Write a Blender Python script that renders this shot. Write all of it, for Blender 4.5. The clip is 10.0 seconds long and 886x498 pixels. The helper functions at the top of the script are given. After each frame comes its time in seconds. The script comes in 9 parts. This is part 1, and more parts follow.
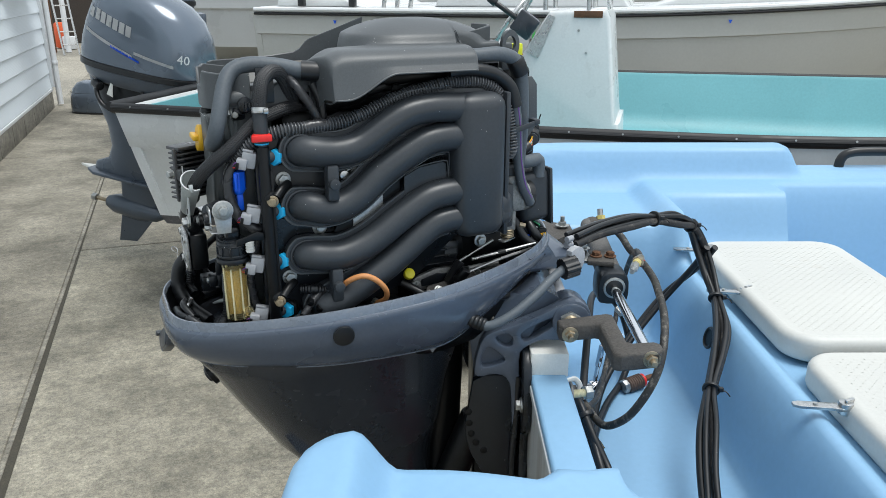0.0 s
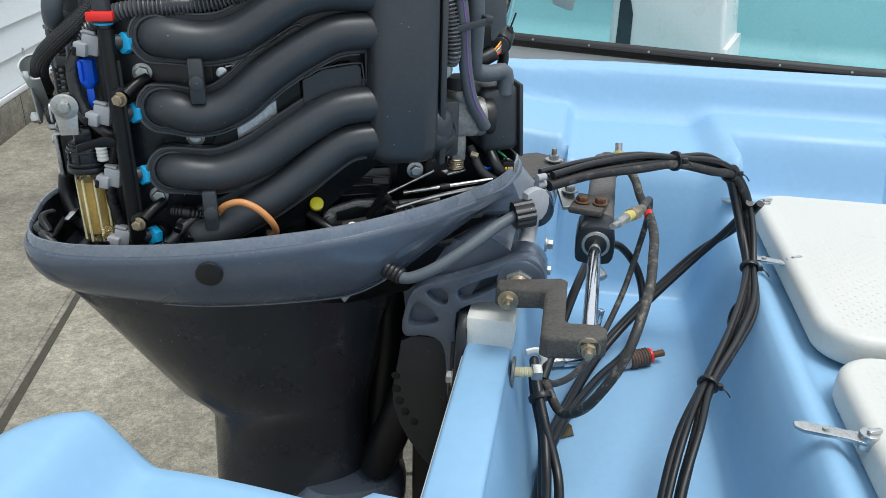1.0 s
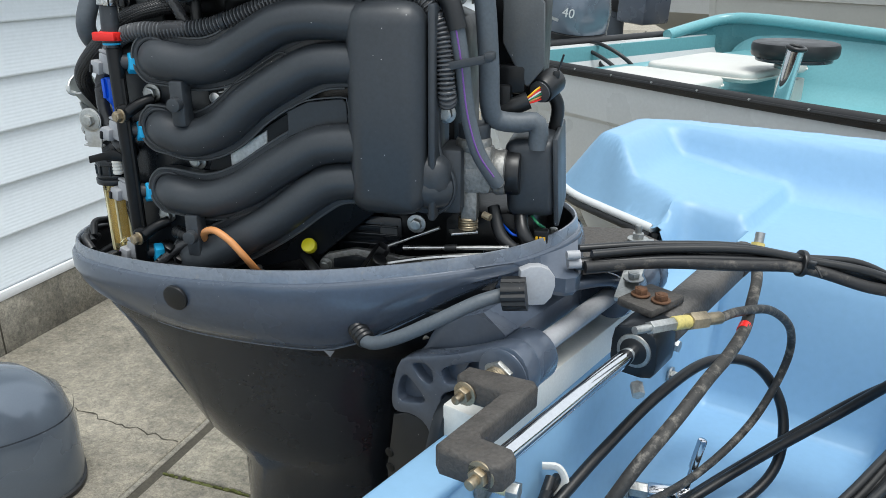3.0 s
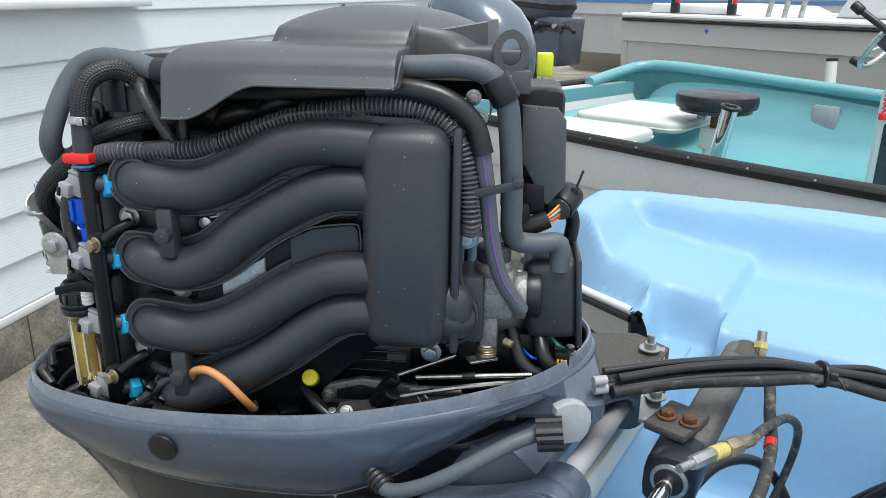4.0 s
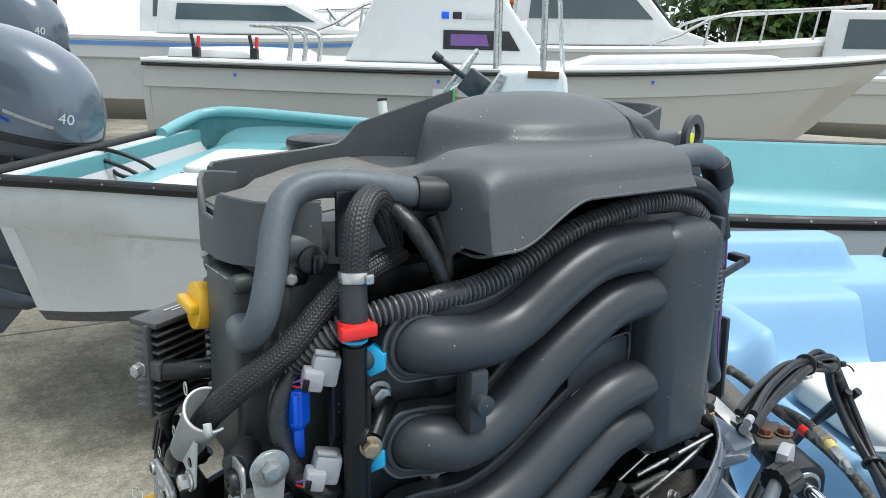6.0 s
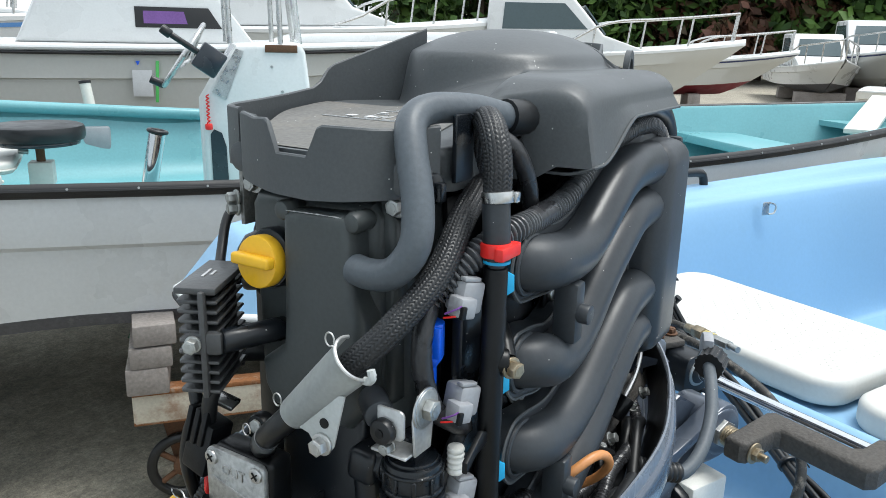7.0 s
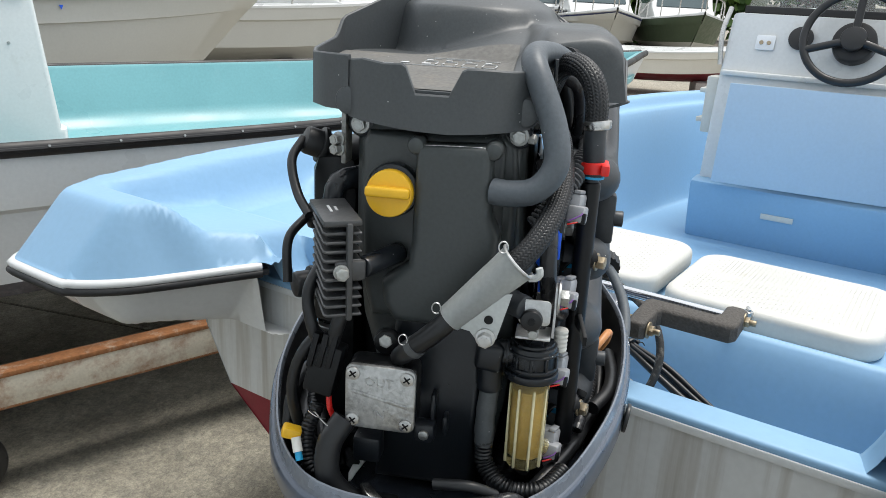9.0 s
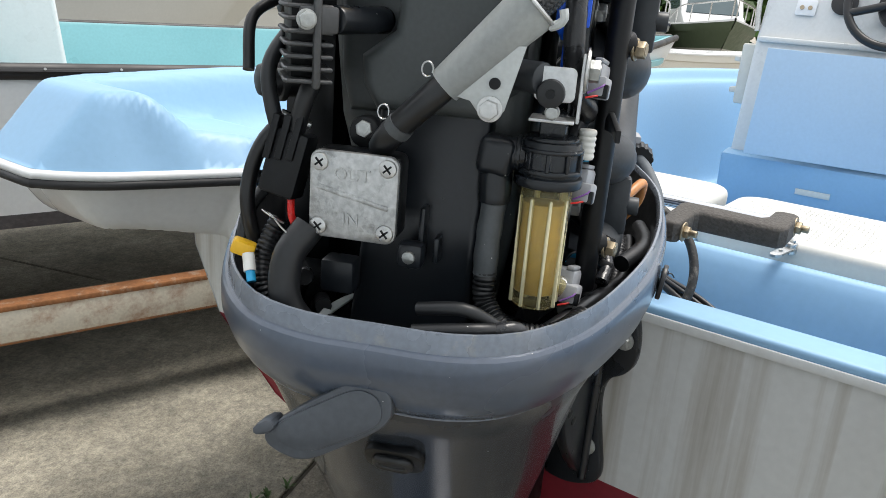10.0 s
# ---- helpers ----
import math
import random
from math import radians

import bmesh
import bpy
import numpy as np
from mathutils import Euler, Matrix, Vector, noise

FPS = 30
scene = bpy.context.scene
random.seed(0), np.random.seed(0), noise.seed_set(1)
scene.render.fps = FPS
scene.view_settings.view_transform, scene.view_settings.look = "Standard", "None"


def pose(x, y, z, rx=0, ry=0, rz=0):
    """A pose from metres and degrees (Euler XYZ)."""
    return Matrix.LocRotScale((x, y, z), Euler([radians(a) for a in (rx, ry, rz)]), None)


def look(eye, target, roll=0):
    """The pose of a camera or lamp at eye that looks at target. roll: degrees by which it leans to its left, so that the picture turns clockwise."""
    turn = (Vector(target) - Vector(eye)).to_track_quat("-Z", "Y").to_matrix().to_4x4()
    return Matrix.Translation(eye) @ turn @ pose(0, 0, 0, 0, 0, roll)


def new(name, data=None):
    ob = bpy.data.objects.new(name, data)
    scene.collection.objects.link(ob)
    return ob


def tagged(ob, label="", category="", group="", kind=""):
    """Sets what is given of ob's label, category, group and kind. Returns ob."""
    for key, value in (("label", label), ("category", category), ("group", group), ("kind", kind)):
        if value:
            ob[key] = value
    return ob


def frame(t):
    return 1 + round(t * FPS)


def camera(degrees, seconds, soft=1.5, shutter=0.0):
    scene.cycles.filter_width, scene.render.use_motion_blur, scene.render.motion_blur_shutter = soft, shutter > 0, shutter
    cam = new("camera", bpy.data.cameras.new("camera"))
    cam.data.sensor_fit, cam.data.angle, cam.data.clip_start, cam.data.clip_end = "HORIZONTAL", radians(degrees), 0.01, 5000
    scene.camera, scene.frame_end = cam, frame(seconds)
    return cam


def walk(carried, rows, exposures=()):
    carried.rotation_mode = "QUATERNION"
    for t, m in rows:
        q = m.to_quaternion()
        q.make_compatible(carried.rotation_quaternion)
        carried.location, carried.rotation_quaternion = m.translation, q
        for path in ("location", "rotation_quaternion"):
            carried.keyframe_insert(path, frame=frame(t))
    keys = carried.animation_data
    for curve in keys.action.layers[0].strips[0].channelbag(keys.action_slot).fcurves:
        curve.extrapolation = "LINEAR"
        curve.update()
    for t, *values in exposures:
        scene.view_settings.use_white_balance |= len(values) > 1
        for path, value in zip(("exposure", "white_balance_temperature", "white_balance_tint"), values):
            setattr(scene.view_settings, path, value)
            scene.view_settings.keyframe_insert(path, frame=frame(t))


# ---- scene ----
# ---- camera ----
cam = camera(60.0, 10.0, soft=0.7)
METRES, EYE, TILT, LEAN, TURN = 2.65, 1.5, -19.0, 0.0, -25.0
ROWS = [
    (0.0, 0.0, 0.0, 0.0, 0.0, 0.0, -0.0),
    (0.5, 0.051, 0.0479, 0.0075, 3.76, -2.18, -1.56),
    (1.0, 0.0941, 0.0979, 0.0089, 9.5, -6.32, -4.8),
    (1.5, 0.1287, 0.1311, 0.0088, 17.76, -8.58, -8.97),
    (2.0, 0.1932, 0.167, 0.0138, 27.88, -8.17, -12.13),
    (2.5, 0.2185, 0.1888, 0.0171, 34.85, -6.49, -12.13),
    (2.7, 0.2177, 0.1912, 0.0211, 36.07, -6.36, -11.75),
    (3.8, 0.1789, 0.2163, 0.0449, 32.03, -2.73, -10.64),
    (4.0, 0.1593, 0.196, 0.0551, 29.13, -2.11, -10.42),
    (4.5, 0.0774, 0.1464, 0.0447, 20.51, 0.67, -9.15),
    (5.0, 0.0033, 0.1317, 0.0369, 11.47, 2.84, -6.28),
    (5.5, -0.0488, 0.1656, 0.0509, 1.57, 4.06, -2.31),
    (5.7, -0.0636, 0.1722, 0.0585, -2.01, 4.10, -0.84),
    (6.8, -0.1889, 0.2059, 0.0625, -28.56, 0.86, 7.54),
    (7.0, -0.1986, 0.219, 0.0551, -31.63, 0.38, 8.86),
    (7.3, -0.2083, 0.2388, 0.0531, -36.27, -1.31, 10.22),
    (7.5, -0.2164, 0.2524, 0.0536, -40.09, -2.59, 11.29),
    (8.0, -0.2677, 0.2643, 0.0668, -47.74, -5.65, 13.06),
    (8.5, -0.3033, 0.2651, 0.0727, -52.58, -7.13, 13.41),
    (9.0, -0.3089, 0.2698, 0.0694, -54.44, -7.28, 12.66),
    (9.5, -0.2967, 0.2818, 0.0528, -53.94, -7.12, 11.5),
    (10.0, -0.2776, 0.301, 0.0046, -52.76, -6.48, 10.75),
]
START = pose(-0.40, -1.11, EYE, TILT, LEAN, TURN)
walk(cam, [(t, START @ pose(METRES * x, METRES * y, METRES * z, 90 + pitch, roll, yaw)) for t, x, y, z, yaw, pitch, roll in ROWS],
     [(0.0, 0.0, 6250, 6.5), (2.5, 0.08, 6300, 7), (4.0, 0.20, 6350, 7), (5.5, 0.22, 6250, 6), (7.5, 0.32, 6300, 7), (8.5, 0.20, 6500, 8.5), (9.5, 0.18, 6600, 9), (10.0, 0.42, 6650, 10)])

# ---- world and light: bright overcast noon ----
world = bpy.data.worlds.new("sky")
scene.world = world
world.use_nodes = True
wn = world.node_tree.nodes
sky = wn.new("ShaderNodeTexSky")
sky.sky_type = "NISHITA"
sky.sun_disc = False
SUN_EL, SUN_AZ = 72.0, -55.0
sky.sun_elevation, sky.sun_rotation = radians(SUN_EL), radians(90 - SUN_AZ)
sky.dust_density, sky.ozone_density, sky.air_density = 4.0, 1.0, 1.0
haze = wn.new("ShaderNodeMixRGB")
haze.inputs[0].default_value = 0.75
haze.inputs[2].default_value = (9.2, 9.5, 9.8, 1)
world.node_tree.links.new(sky.outputs[0], haze.inputs[1])
world.node_tree.links.new(haze.outputs[0], wn["Background"].inputs[0])
wn["Background"].inputs[1].default_value = 0.132
sun_data = bpy.data.lights.new("sun", "SUN")
sun_data.energy, sun_data.angle, sun_data.color = 2.5, radians(26), (1.0, 0.97, 0.93)
sun = new("sun", sun_data)
sun.matrix_world = look((6 * math.cos(radians(SUN_EL)) * math.cos(radians(SUN_AZ)), 6 * math.cos(radians(SUN_EL)) * math.sin(radians(SUN_AZ)), 6 * math.sin(radians(SUN_EL))), (0, 0, 0))


# ---- materials ----
def mat(name, color, rough=0.5, metal=0.0, vary=0.15, scale=8.0, fine=120.0, bump=0.1, specks=0.0, speck_color=(0.6, 0.6, 0.58), coat=0.0, stain=0.0, stain_color=(0.1, 0.08, 0.06), spec=0.5):
    """A painted, moulded or metal surface: colour varied at two scales, uneven gloss, fine relief, light specks and stains."""
    m = bpy.data.materials.new(name)
    m.use_nodes = True
    nt = m.node_tree
    n, l = nt.nodes, nt.links
    b = n["Principled BSDF"]
    tc = n.new("ShaderNodeTexCoord")
    big, small = n.new("ShaderNodeTexNoise"), n.new("ShaderNodeTexNoise")
    big.inputs["Scale"].default_value, big.inputs["Detail"].default_value = scale, 5
    small.inputs["Scale"].default_value, small.inputs["Detail"].default_value = fine, 3
    for q in (big, small):
        l.new(tc.outputs["Object"], q.inputs["Vector"])
    add = n.new("ShaderNodeMath")
    add.operation = "ADD"
    l.new(big.outputs[0], add.inputs[0])
    l.new(small.outputs[0], add.inputs[1])
    ramp = n.new("ShaderNodeMapRange")
    ramp.inputs[1].default_value, ramp.inputs[2].default_value = 0.6, 1.4
    ramp.inputs[3].default_value, ramp.inputs[4].default_value = 1 - vary, 1 + vary
    l.new(add.outputs[0], ramp.inputs[0])
    mul = n.new("ShaderNodeMixRGB")
    mul.blend_type = "MULTIPLY"
    mul.inputs[0].default_value = 1
    mul.inputs[1].default_value = (*color, 1)
    l.new(ramp.outputs[0], mul.inputs[2])
    out = mul.outputs[0]

    def over(out, fac, col):
        mix = n.new("ShaderNodeMixRGB")
        l.new(fac, mix.inputs[0])
        l.new(out, mix.inputs[1])
        mix.inputs[2].default_value = (*col, 1)
        return mix.outputs[0]

    if stain:
        sn = n.new("ShaderNodeTexNoise")
        sn.inputs["Scale"].default_value, sn.inputs["Detail"].default_value, sn.inputs["Roughness"].default_value = scale * 2.3, 8, 0.7
        l.new(tc.outputs["Object"], sn.inputs["Vector"])
        sr = n.new("ShaderNodeMapRange")
        sr.inputs[1].default_value, sr.inputs[2].default_value = 0.62 - 0.2 * stain, 0.8 - 0.15 * stain
        sr.inputs[3].default_value, sr.inputs[4].default_value = 0, min(1.0, 0.4 + stain * 0.5)
        l.new(sn.outputs[0], sr.inputs[0])
        out = over(out, sr.outputs[0], stain_color)
    if specks:
        v = n.new("ShaderNodeTexVoronoi")
        v.inputs["Scale"].default_value = 125
        l.new(tc.outputs["Object"], v.inputs["Vector"])
        r = n.new("ShaderNodeMapRange")
        r.inputs[1].default_value, r.inputs[2].default_value = 0.03 + 0.05 * specks, 0.02 + 0.03 * specks
        l.new(v.outputs["Distance"], r.inputs[0])
        pick = n.new("ShaderNodeSeparateColor")
        l.new(v.outputs["Color"], pick.inputs[0])
        less = n.new("ShaderNodeMath")
        less.operation = "LESS_THAN"
        less.inputs[1].default_value = min(0.9, 0.25 * specks + 0.1)
        l.new(pick.outputs[0], less.inputs[0])
        both = n.new("ShaderNodeMath")
        both.operation = "MULTIPLY"
        l.new(r.outputs[0], both.inputs[0])
        l.new(less.outputs[0], both.inputs[1])
        out = over(out, both.outputs[0], speck_color)
    l.new(out, b.inputs["Base Color"])
    rr = n.new("ShaderNodeMapRange")
    rr.inputs[1].default_value, rr.inputs[2].default_value = 0.35, 0.65
    rr.inputs[3].default_value, rr.inputs[4].default_value = max(0.03, rough - 0.08), min(1, rough + 0.1)
    l.new(big.outputs[0], rr.inputs[0])
    l.new(rr.outputs[0], b.inputs["Roughness"])
    b.inputs["Metallic"].default_value = metal
    b.inputs["Coat Weight"].default_value = coat
    b.inputs["Specular IOR Level"].default_value = spec
    if bump:
        bp = n.new("ShaderNodeBump")
        bp.inputs["Strength"].default_value, bp.inputs["Distance"].default_value = bump, 0.002
        l.new(small.outputs[0], bp.inputs["Height"])
        l.new(bp.outputs[0], b.inputs["Normal"])
    return m


def glass_mat(name, color, rough=0.05, alpha=0.35):
    m = bpy.data.materials.new(name)
    m.use_nodes = True
    b = m.node_tree.nodes["Principled BSDF"]
    b.inputs["Base Color"].default_value = (*color, 1)
    b.inputs["Roughness"].default_value = rough
    b.inputs["Transmission Weight"].default_value = 1 - alpha
    b.inputs["IOR"].default_value = 1.2
    return m


M_COWL = mat("blue_grey_cowl_paint", (0.072, 0.090, 0.122), 0.25, 0.1, 0.12, 6, 200, 0.03, specks=0.5, coat=0.3)
M_APRON = mat("charcoal_apron_paint", (0.021, 0.026, 0.034), 0.20, 0.0, 0.15, 6, 160, 0.02, specks=0.5, coat=0.3)
M_EDGE = mat("worn_rim_edge", (0.17, 0.195, 0.235), 0.26, 0.2, 0.2, 30, 260, 0.06, specks=0.5, stain=0.25, stain_color=(0.34, 0.31, 0.25), coat=0.3)
M_BLACK = mat("black_moulded_plastic", (0.029, 0.034, 0.040), 0.40, 0, 0.2, 9, 260, 0.04, specks=0.7)
M_COVER = mat("matt_grey_black_cover", (0.070, 0.077, 0.082), 0.46, 0, 0.16, 7, 420, 0.06, specks=1.0, stain=0.12, stain_color=(0.10, 0.10, 0.095))
M_HEAD = mat("satin_charcoal_box", (0.046, 0.053, 0.054), 0.38, 0, 0.16, 8, 300, 0.06, specks=0.8)
# dark paint, deepened with the shade between runners and castings
M_DARK = mat("dark_engine_paint_with_shade", (0.008, 0.0105, 0.014), 0.30, 0.0, 0.25, 9, 200, 0.06, specks=0.8)
# black parts and recesses; the shade of deep gaps is put into this colour
M_PIT = mat("black_metal_with_pit_shade", (0.0045, 0.0052, 0.0062), 0.36, 0, 0.4, 20, 160, 0.1, spec=0.3)
M_RUBBER = mat("grey_rubber_hose", (0.082, 0.097, 0.112), 0.52, 0, 0.18, 12, 300, 0.1, specks=0.4)
M_BLKRUB = mat("black_rubber", (0.0095, 0.0105, 0.012), 0.38, 0, 0.25, 14, 200, 0.06, specks=0.5)
M_WORNRUB = mat("scuffed_cable_sheath", (0.015, 0.015, 0.016), 0.55, 0, 0.3, 16, 220, 0.2, stain=0.35, stain_color=(0.28, 0.25, 0.21))
M_BRAID = mat("black_braided_sleeve", (0.017, 0.018, 0.020), 0.42, 0, 0.2, 60, 400, 0.05)
M_TAPE = mat("black_tape", (0.026, 0.027, 0.030), 0.30, 0, 0.3, 40, 160, 0.4)
M_STEEL = mat("bright_steel", (0.55, 0.55, 0.54), 0.3, 1.0, 0.25, 30, 200, 0.1, stain=0.2, stain_color=(0.16, 0.14, 0.12))
M_ZINC = mat("dull_zinc_bolt", (0.42, 0.43, 0.42), 0.42, 0.9, 0.25, 60, 300, 0.15, stain=0.25, stain_color=(0.2, 0.17, 0.12))
M_BRIGHTZ = mat("bright_zinc_sheet", (0.60, 0.61, 0.61), 0.36, 0.7, 0.18, 40, 260, 0.08, stain=0.12, stain_color=(0.25, 0.23, 0.2))
M_BRASS = mat("yellow_zinc_bolt", (0.36, 0.30, 0.21), 0.42, 0.85, 0.3, 60, 300, 0.15)
M_RUST = mat("rusty_bolt", (0.13, 0.065, 0.035), 0.75, 0.3, 0.4, 60, 300, 0.4)
M_CHROME = mat("chrome_rod", (0.72, 0.73, 0.75), 0.09, 1.0, 0.06, 20, 200, 0.0)
M_PLATE = mat("stained_aluminium", (0.46, 0.465, 0.46), 0.36, 0.85, 0.3, 30, 240, 0.25, stain=0.50, stain_color=(0.08, 0.08, 0.075))
M_ALLOY = mat("cast_alloy", (0.28, 0.28, 0.27), 0.55, 0.8, 0.35, 40, 260, 0.4, stain=0.3, stain_color=(0.1, 0.1, 0.09))
M_GREYTUBE = mat("light_grey_painted_steel", (0.50, 0.525, 0.52), 0.40, 0.0, 0.12, 20, 300, 0.05, specks=0.4, speck_color=(0.06, 0.06, 0.06))
M_CASTIRON = mat("dark_cast_bracket", (0.090, 0.084, 0.078), 0.75, 0.4, 0.35, 40, 260, 0.6, stain=0.2, stain_color=(0.13, 0.10, 0.08))
M_YELLOW = mat("yellow_plastic", (0.80, 0.46, 0.02), 0.38, 0, 0.06, 20, 300, 0.05)
M_BLUEP = mat("blue_plastic", (0.008, 0.115, 0.80), 0.35, 0, 0.08, 30, 300, 0.05)
M_CYAN = mat("cyan_seal", (0.02, 0.36, 0.66), 0.4, 0, 0.08, 30, 300, 0.05)
M_RED = mat("red_plastic", (0.72, 0.022, 0.018), 0.35, 0, 0.08, 30, 300, 0.05)
M_GREYCON = mat("grey_connector", (0.33, 0.34, 0.36), 0.42, 0, 0.12, 30, 300, 0.05)
M_WHITEP = mat("white_nylon", (0.72, 0.72, 0.68), 0.45, 0, 0.08, 30, 300, 0.05)
M_ORANGE = mat("orange_hose", (0.55, 0.24, 0.085), 0.42, 0, 0.1, 30, 300, 0.05)
M_OLDYEL = mat("worn_yellow_paint", (0.50, 0.42, 0.14), 0.5, 0, 0.3, 60, 300, 0.2)
M_PURPLE = mat("purple_wire", (0.18, 0.07, 0.30), 0.4, 0, 0.1, 30, 300, 0.02)
M_GREEN = mat("green_wire", (0.03, 0.22, 0.10), 0.4, 0, 0.1, 30, 300, 0.02)
M_CUP = glass_mat("amber_filter_cup", (0.96, 0.86, 0.50), 0.06, 0.10)
M_FUEL = mat("filter_element", (0.50, 0.34, 0.09), 0.4, 0, 0.2, 30, 200, 0.1)
M_CUPRIB = mat("pale_cup_rib", (0.74, 0.68, 0.44), 0.3, 0, 0.1, 30, 200, 0.05)
M_PRINT = mat("pale_print", (0.55, 0.56, 0.57), 0.6, 0, 0.1, 30, 300, 0.0)
M_BLUE = mat("light_blue_gelcoat", (0.226, 0.402, 0.590), 0.48, 0, 0.05, 3, 90, 0.05, specks=0.25, speck_color=(0.16, 0.22, 0.30), coat=0.0, stain=0.06, stain_color=(0.22, 0.36, 0.5))
M_WHITE = mat("white_gelcoat", (0.62, 0.635, 0.635), 0.32, 0, 0.06, 3, 90, 0.05, coat=0.15, stain=0.08, stain_color=(0.42, 0.40, 0.36))
M_OFFW = mat("cream_gelcoat", (0.62, 0.61, 0.56), 0.4, 0, 0.06, 3, 90, 0.05, coat=0.1, stain=0.05, stain_color=(0.4, 0.38, 0.33))
M_TEAL = mat("teal_gelcoat", (0.150, 0.365, 0.400), 0.35, 0, 0.10, 3, 90, 0.05, stain=0.2, stain_color=(0.21, 0.40, 0.43))
M_MAROON = mat("maroon_antifouling", (0.19, 0.012, 0.022), 0.5, 0, 0.12, 5, 120, 0.1)
M_RAIL = mat("black_rub_rail", (0.012, 0.0125, 0.014), 0.5, 0, 0.2, 10, 160, 0.1)
M_SEAT = mat("white_hatch_vinyl", (0.54, 0.54, 0.51), 0.5, 0, 0.05, 4, 160, 0.1, stain=0.05, stain_color=(0.40, 0.33, 0.24))
# ---- helpers for building ----
def part(name, bm, material, parent=None, label="", angle=38):
    me = bpy.data.meshes.new(name)
    bmesh.ops.recalc_face_normals(bm, faces=bm.faces)
    bm.to_mesh(me)
    bm.free()
    me.polygons.foreach_set("use_smooth", [True] * len(me.polygons))
    me.set_sharp_from_angle(angle=radians(angle))
    me.materials.append(material)
    ob = new(name, me)
    if parent is not None:
        ob.parent = parent
    return tagged(ob, label)


def thing(name, label, category, m=None, group="", kind=""):
    ob = new(name)
    ob.empty_display_size = 0.1
    if m is not None:
        ob.matrix_basis = m
    return tagged(ob, label, category, group, kind)


def join(bm, other):
    """Adds the bmesh other to bm."""
    me = bpy.data.meshes.new("tmp")
    other.to_mesh(me)
    other.free()
    bm.from_mesh(me)
    bpy.data.meshes.remove(me)
    return bm


def box(size, m=None, bevel=0.0, seg=2, bm=None):
    b = bmesh.new()
    bmesh.ops.create_cube(b, size=1)
    bmesh.ops.scale(b, vec=size, verts=b.verts)
    if bevel:
        bmesh.ops.bevel(b, geom=b.edges[:], offset=bevel, segments=seg, affect="EDGES", profile=0.5)
    if m is not None:
        b.transform(m)
    return b if bm is None else join(bm, b)


def cyl(r, h, m=None, seg=24, bevel=0.0, r2=None, bm=None):
    """A capped cylinder or cone on the z axis, centred."""
    b = bmesh.new()
    bmesh.ops.create_cone(b, cap_ends=True, segments=seg, radius1=r, radius2=r if r2 is None else r2, depth=h)
    if bevel:
        rims = [e for e in b.edges if len(e.link_faces) == 2 and abs(e.verts[0].co.z - e.verts[1].co.z) < 1e-6]
        bmesh.ops.bevel(b, geom=rims, offset=bevel, segments=2, affect="EDGES", profile=0.5)
    if m is not None:
        b.transform(m)
    return b if bm is None else join(bm, b)


def along(p, q):
    """The pose at the middle of p and q, whose z axis points from p to q; and their distance."""
    p, q = Vector(p), Vector(q)
    d = q - p
    return Matrix.Translation((p + q) / 2) @ d.to_track_quat("Z", "Y").to_matrix().to_4x4(), d.length


def rod(p, q, r, seg=16, bevel=0.0, r2=None, bm=None):
    m, length = along(p, q)
    return cyl(r, length, m, seg, bevel, r2, bm)


def smooth_path(points, step=0.006):
    """Points evenly along a Catmull-Rom curve."""
    p = [Vector(q) for q in points]
    p = [2 * p[0] - p[1]] + p + [2 * p[-1] - p[-2]]
    out = []
    for a, b, c, d in zip(p, p[1:], p[2:], p[3:]):
        k = max(2, int((c - b).length / step))
        for i in range(k):
            t = i / k
            out.append(0.5 * (2 * b + (c - a) * t + (2 * a - 5 * b + 4 * c - d) * t * t + (3 * b - a - 3 * c + d) * t ** 3))
    out.append(p[-2])
    return out


def tube(points, r, seg=12, step=0.006, shape=None, flat=1.0, bm=None, twist=None):
    """A round tube along a smooth curve. shape(s, length): factor on the radius at s metres. flat squeezes it along its second axis."""
    path = smooth_path(points, step)
    b = bmesh.new()
    n = Vector((0, 0, 1))
    rings, s = [], 0.0
    total = sum((q - p).length for p, q in zip(path, path[1:]))
    for i, p in enumerate(path):
        t = (path[min(i + 1, len(path) - 1)] - path[max(i - 1, 0)]).normalized()
        if i == 0:
            n = t.orthogonal().normalized() if abs(t.z) > 0.95 else (n - t * n.dot(t)).normalized()
        else:
            s += (p - path[i - 1]).length
            n = (n - t * n.dot(t)).normalized()
        u = t.cross(n)
        k = r * (shape(s, total) if shape else 1)
        rings.append([b.verts.new(p + k * (twist(s, a) if twist else 1) * (n * math.cos(a) * flat + u * math.sin(a))) for a in (2 * math.pi * j / seg for j in range(seg))])
    for x, y in zip(rings, rings[1:]):
        for j in range(seg):
            b.faces.new((x[j], x[(j + 1) % seg], y[(j + 1) % seg], y[j]))
    b.faces.new(rings[0][::-1])
    b.faces.new(rings[-1])
    return b if bm is None else join(bm, b)


def ribs(pitch, depth):
    return lambda s, length: 1 - depth * (0.5 + 0.5 * math.cos(2 * math.pi * s / pitch)) ** 2


def loft(rings, caps=True, bm=None):
    """A skin over closed rings with the same number of points."""
    b = bmesh.new()
    vs = [[b.verts.new(p) for p in ring] for ring in rings]
    k = len(vs[0])
    for x, y in zip(vs, vs[1:]):
        for j in range(k):
            b.faces.new((x[j], x[(j + 1) % k], y[(j + 1) % k], y[j]))
    if caps:
        b.faces.new(vs[0][::-1])
        b.faces.new(vs[-1])
    return b if bm is None else join(bm, b)


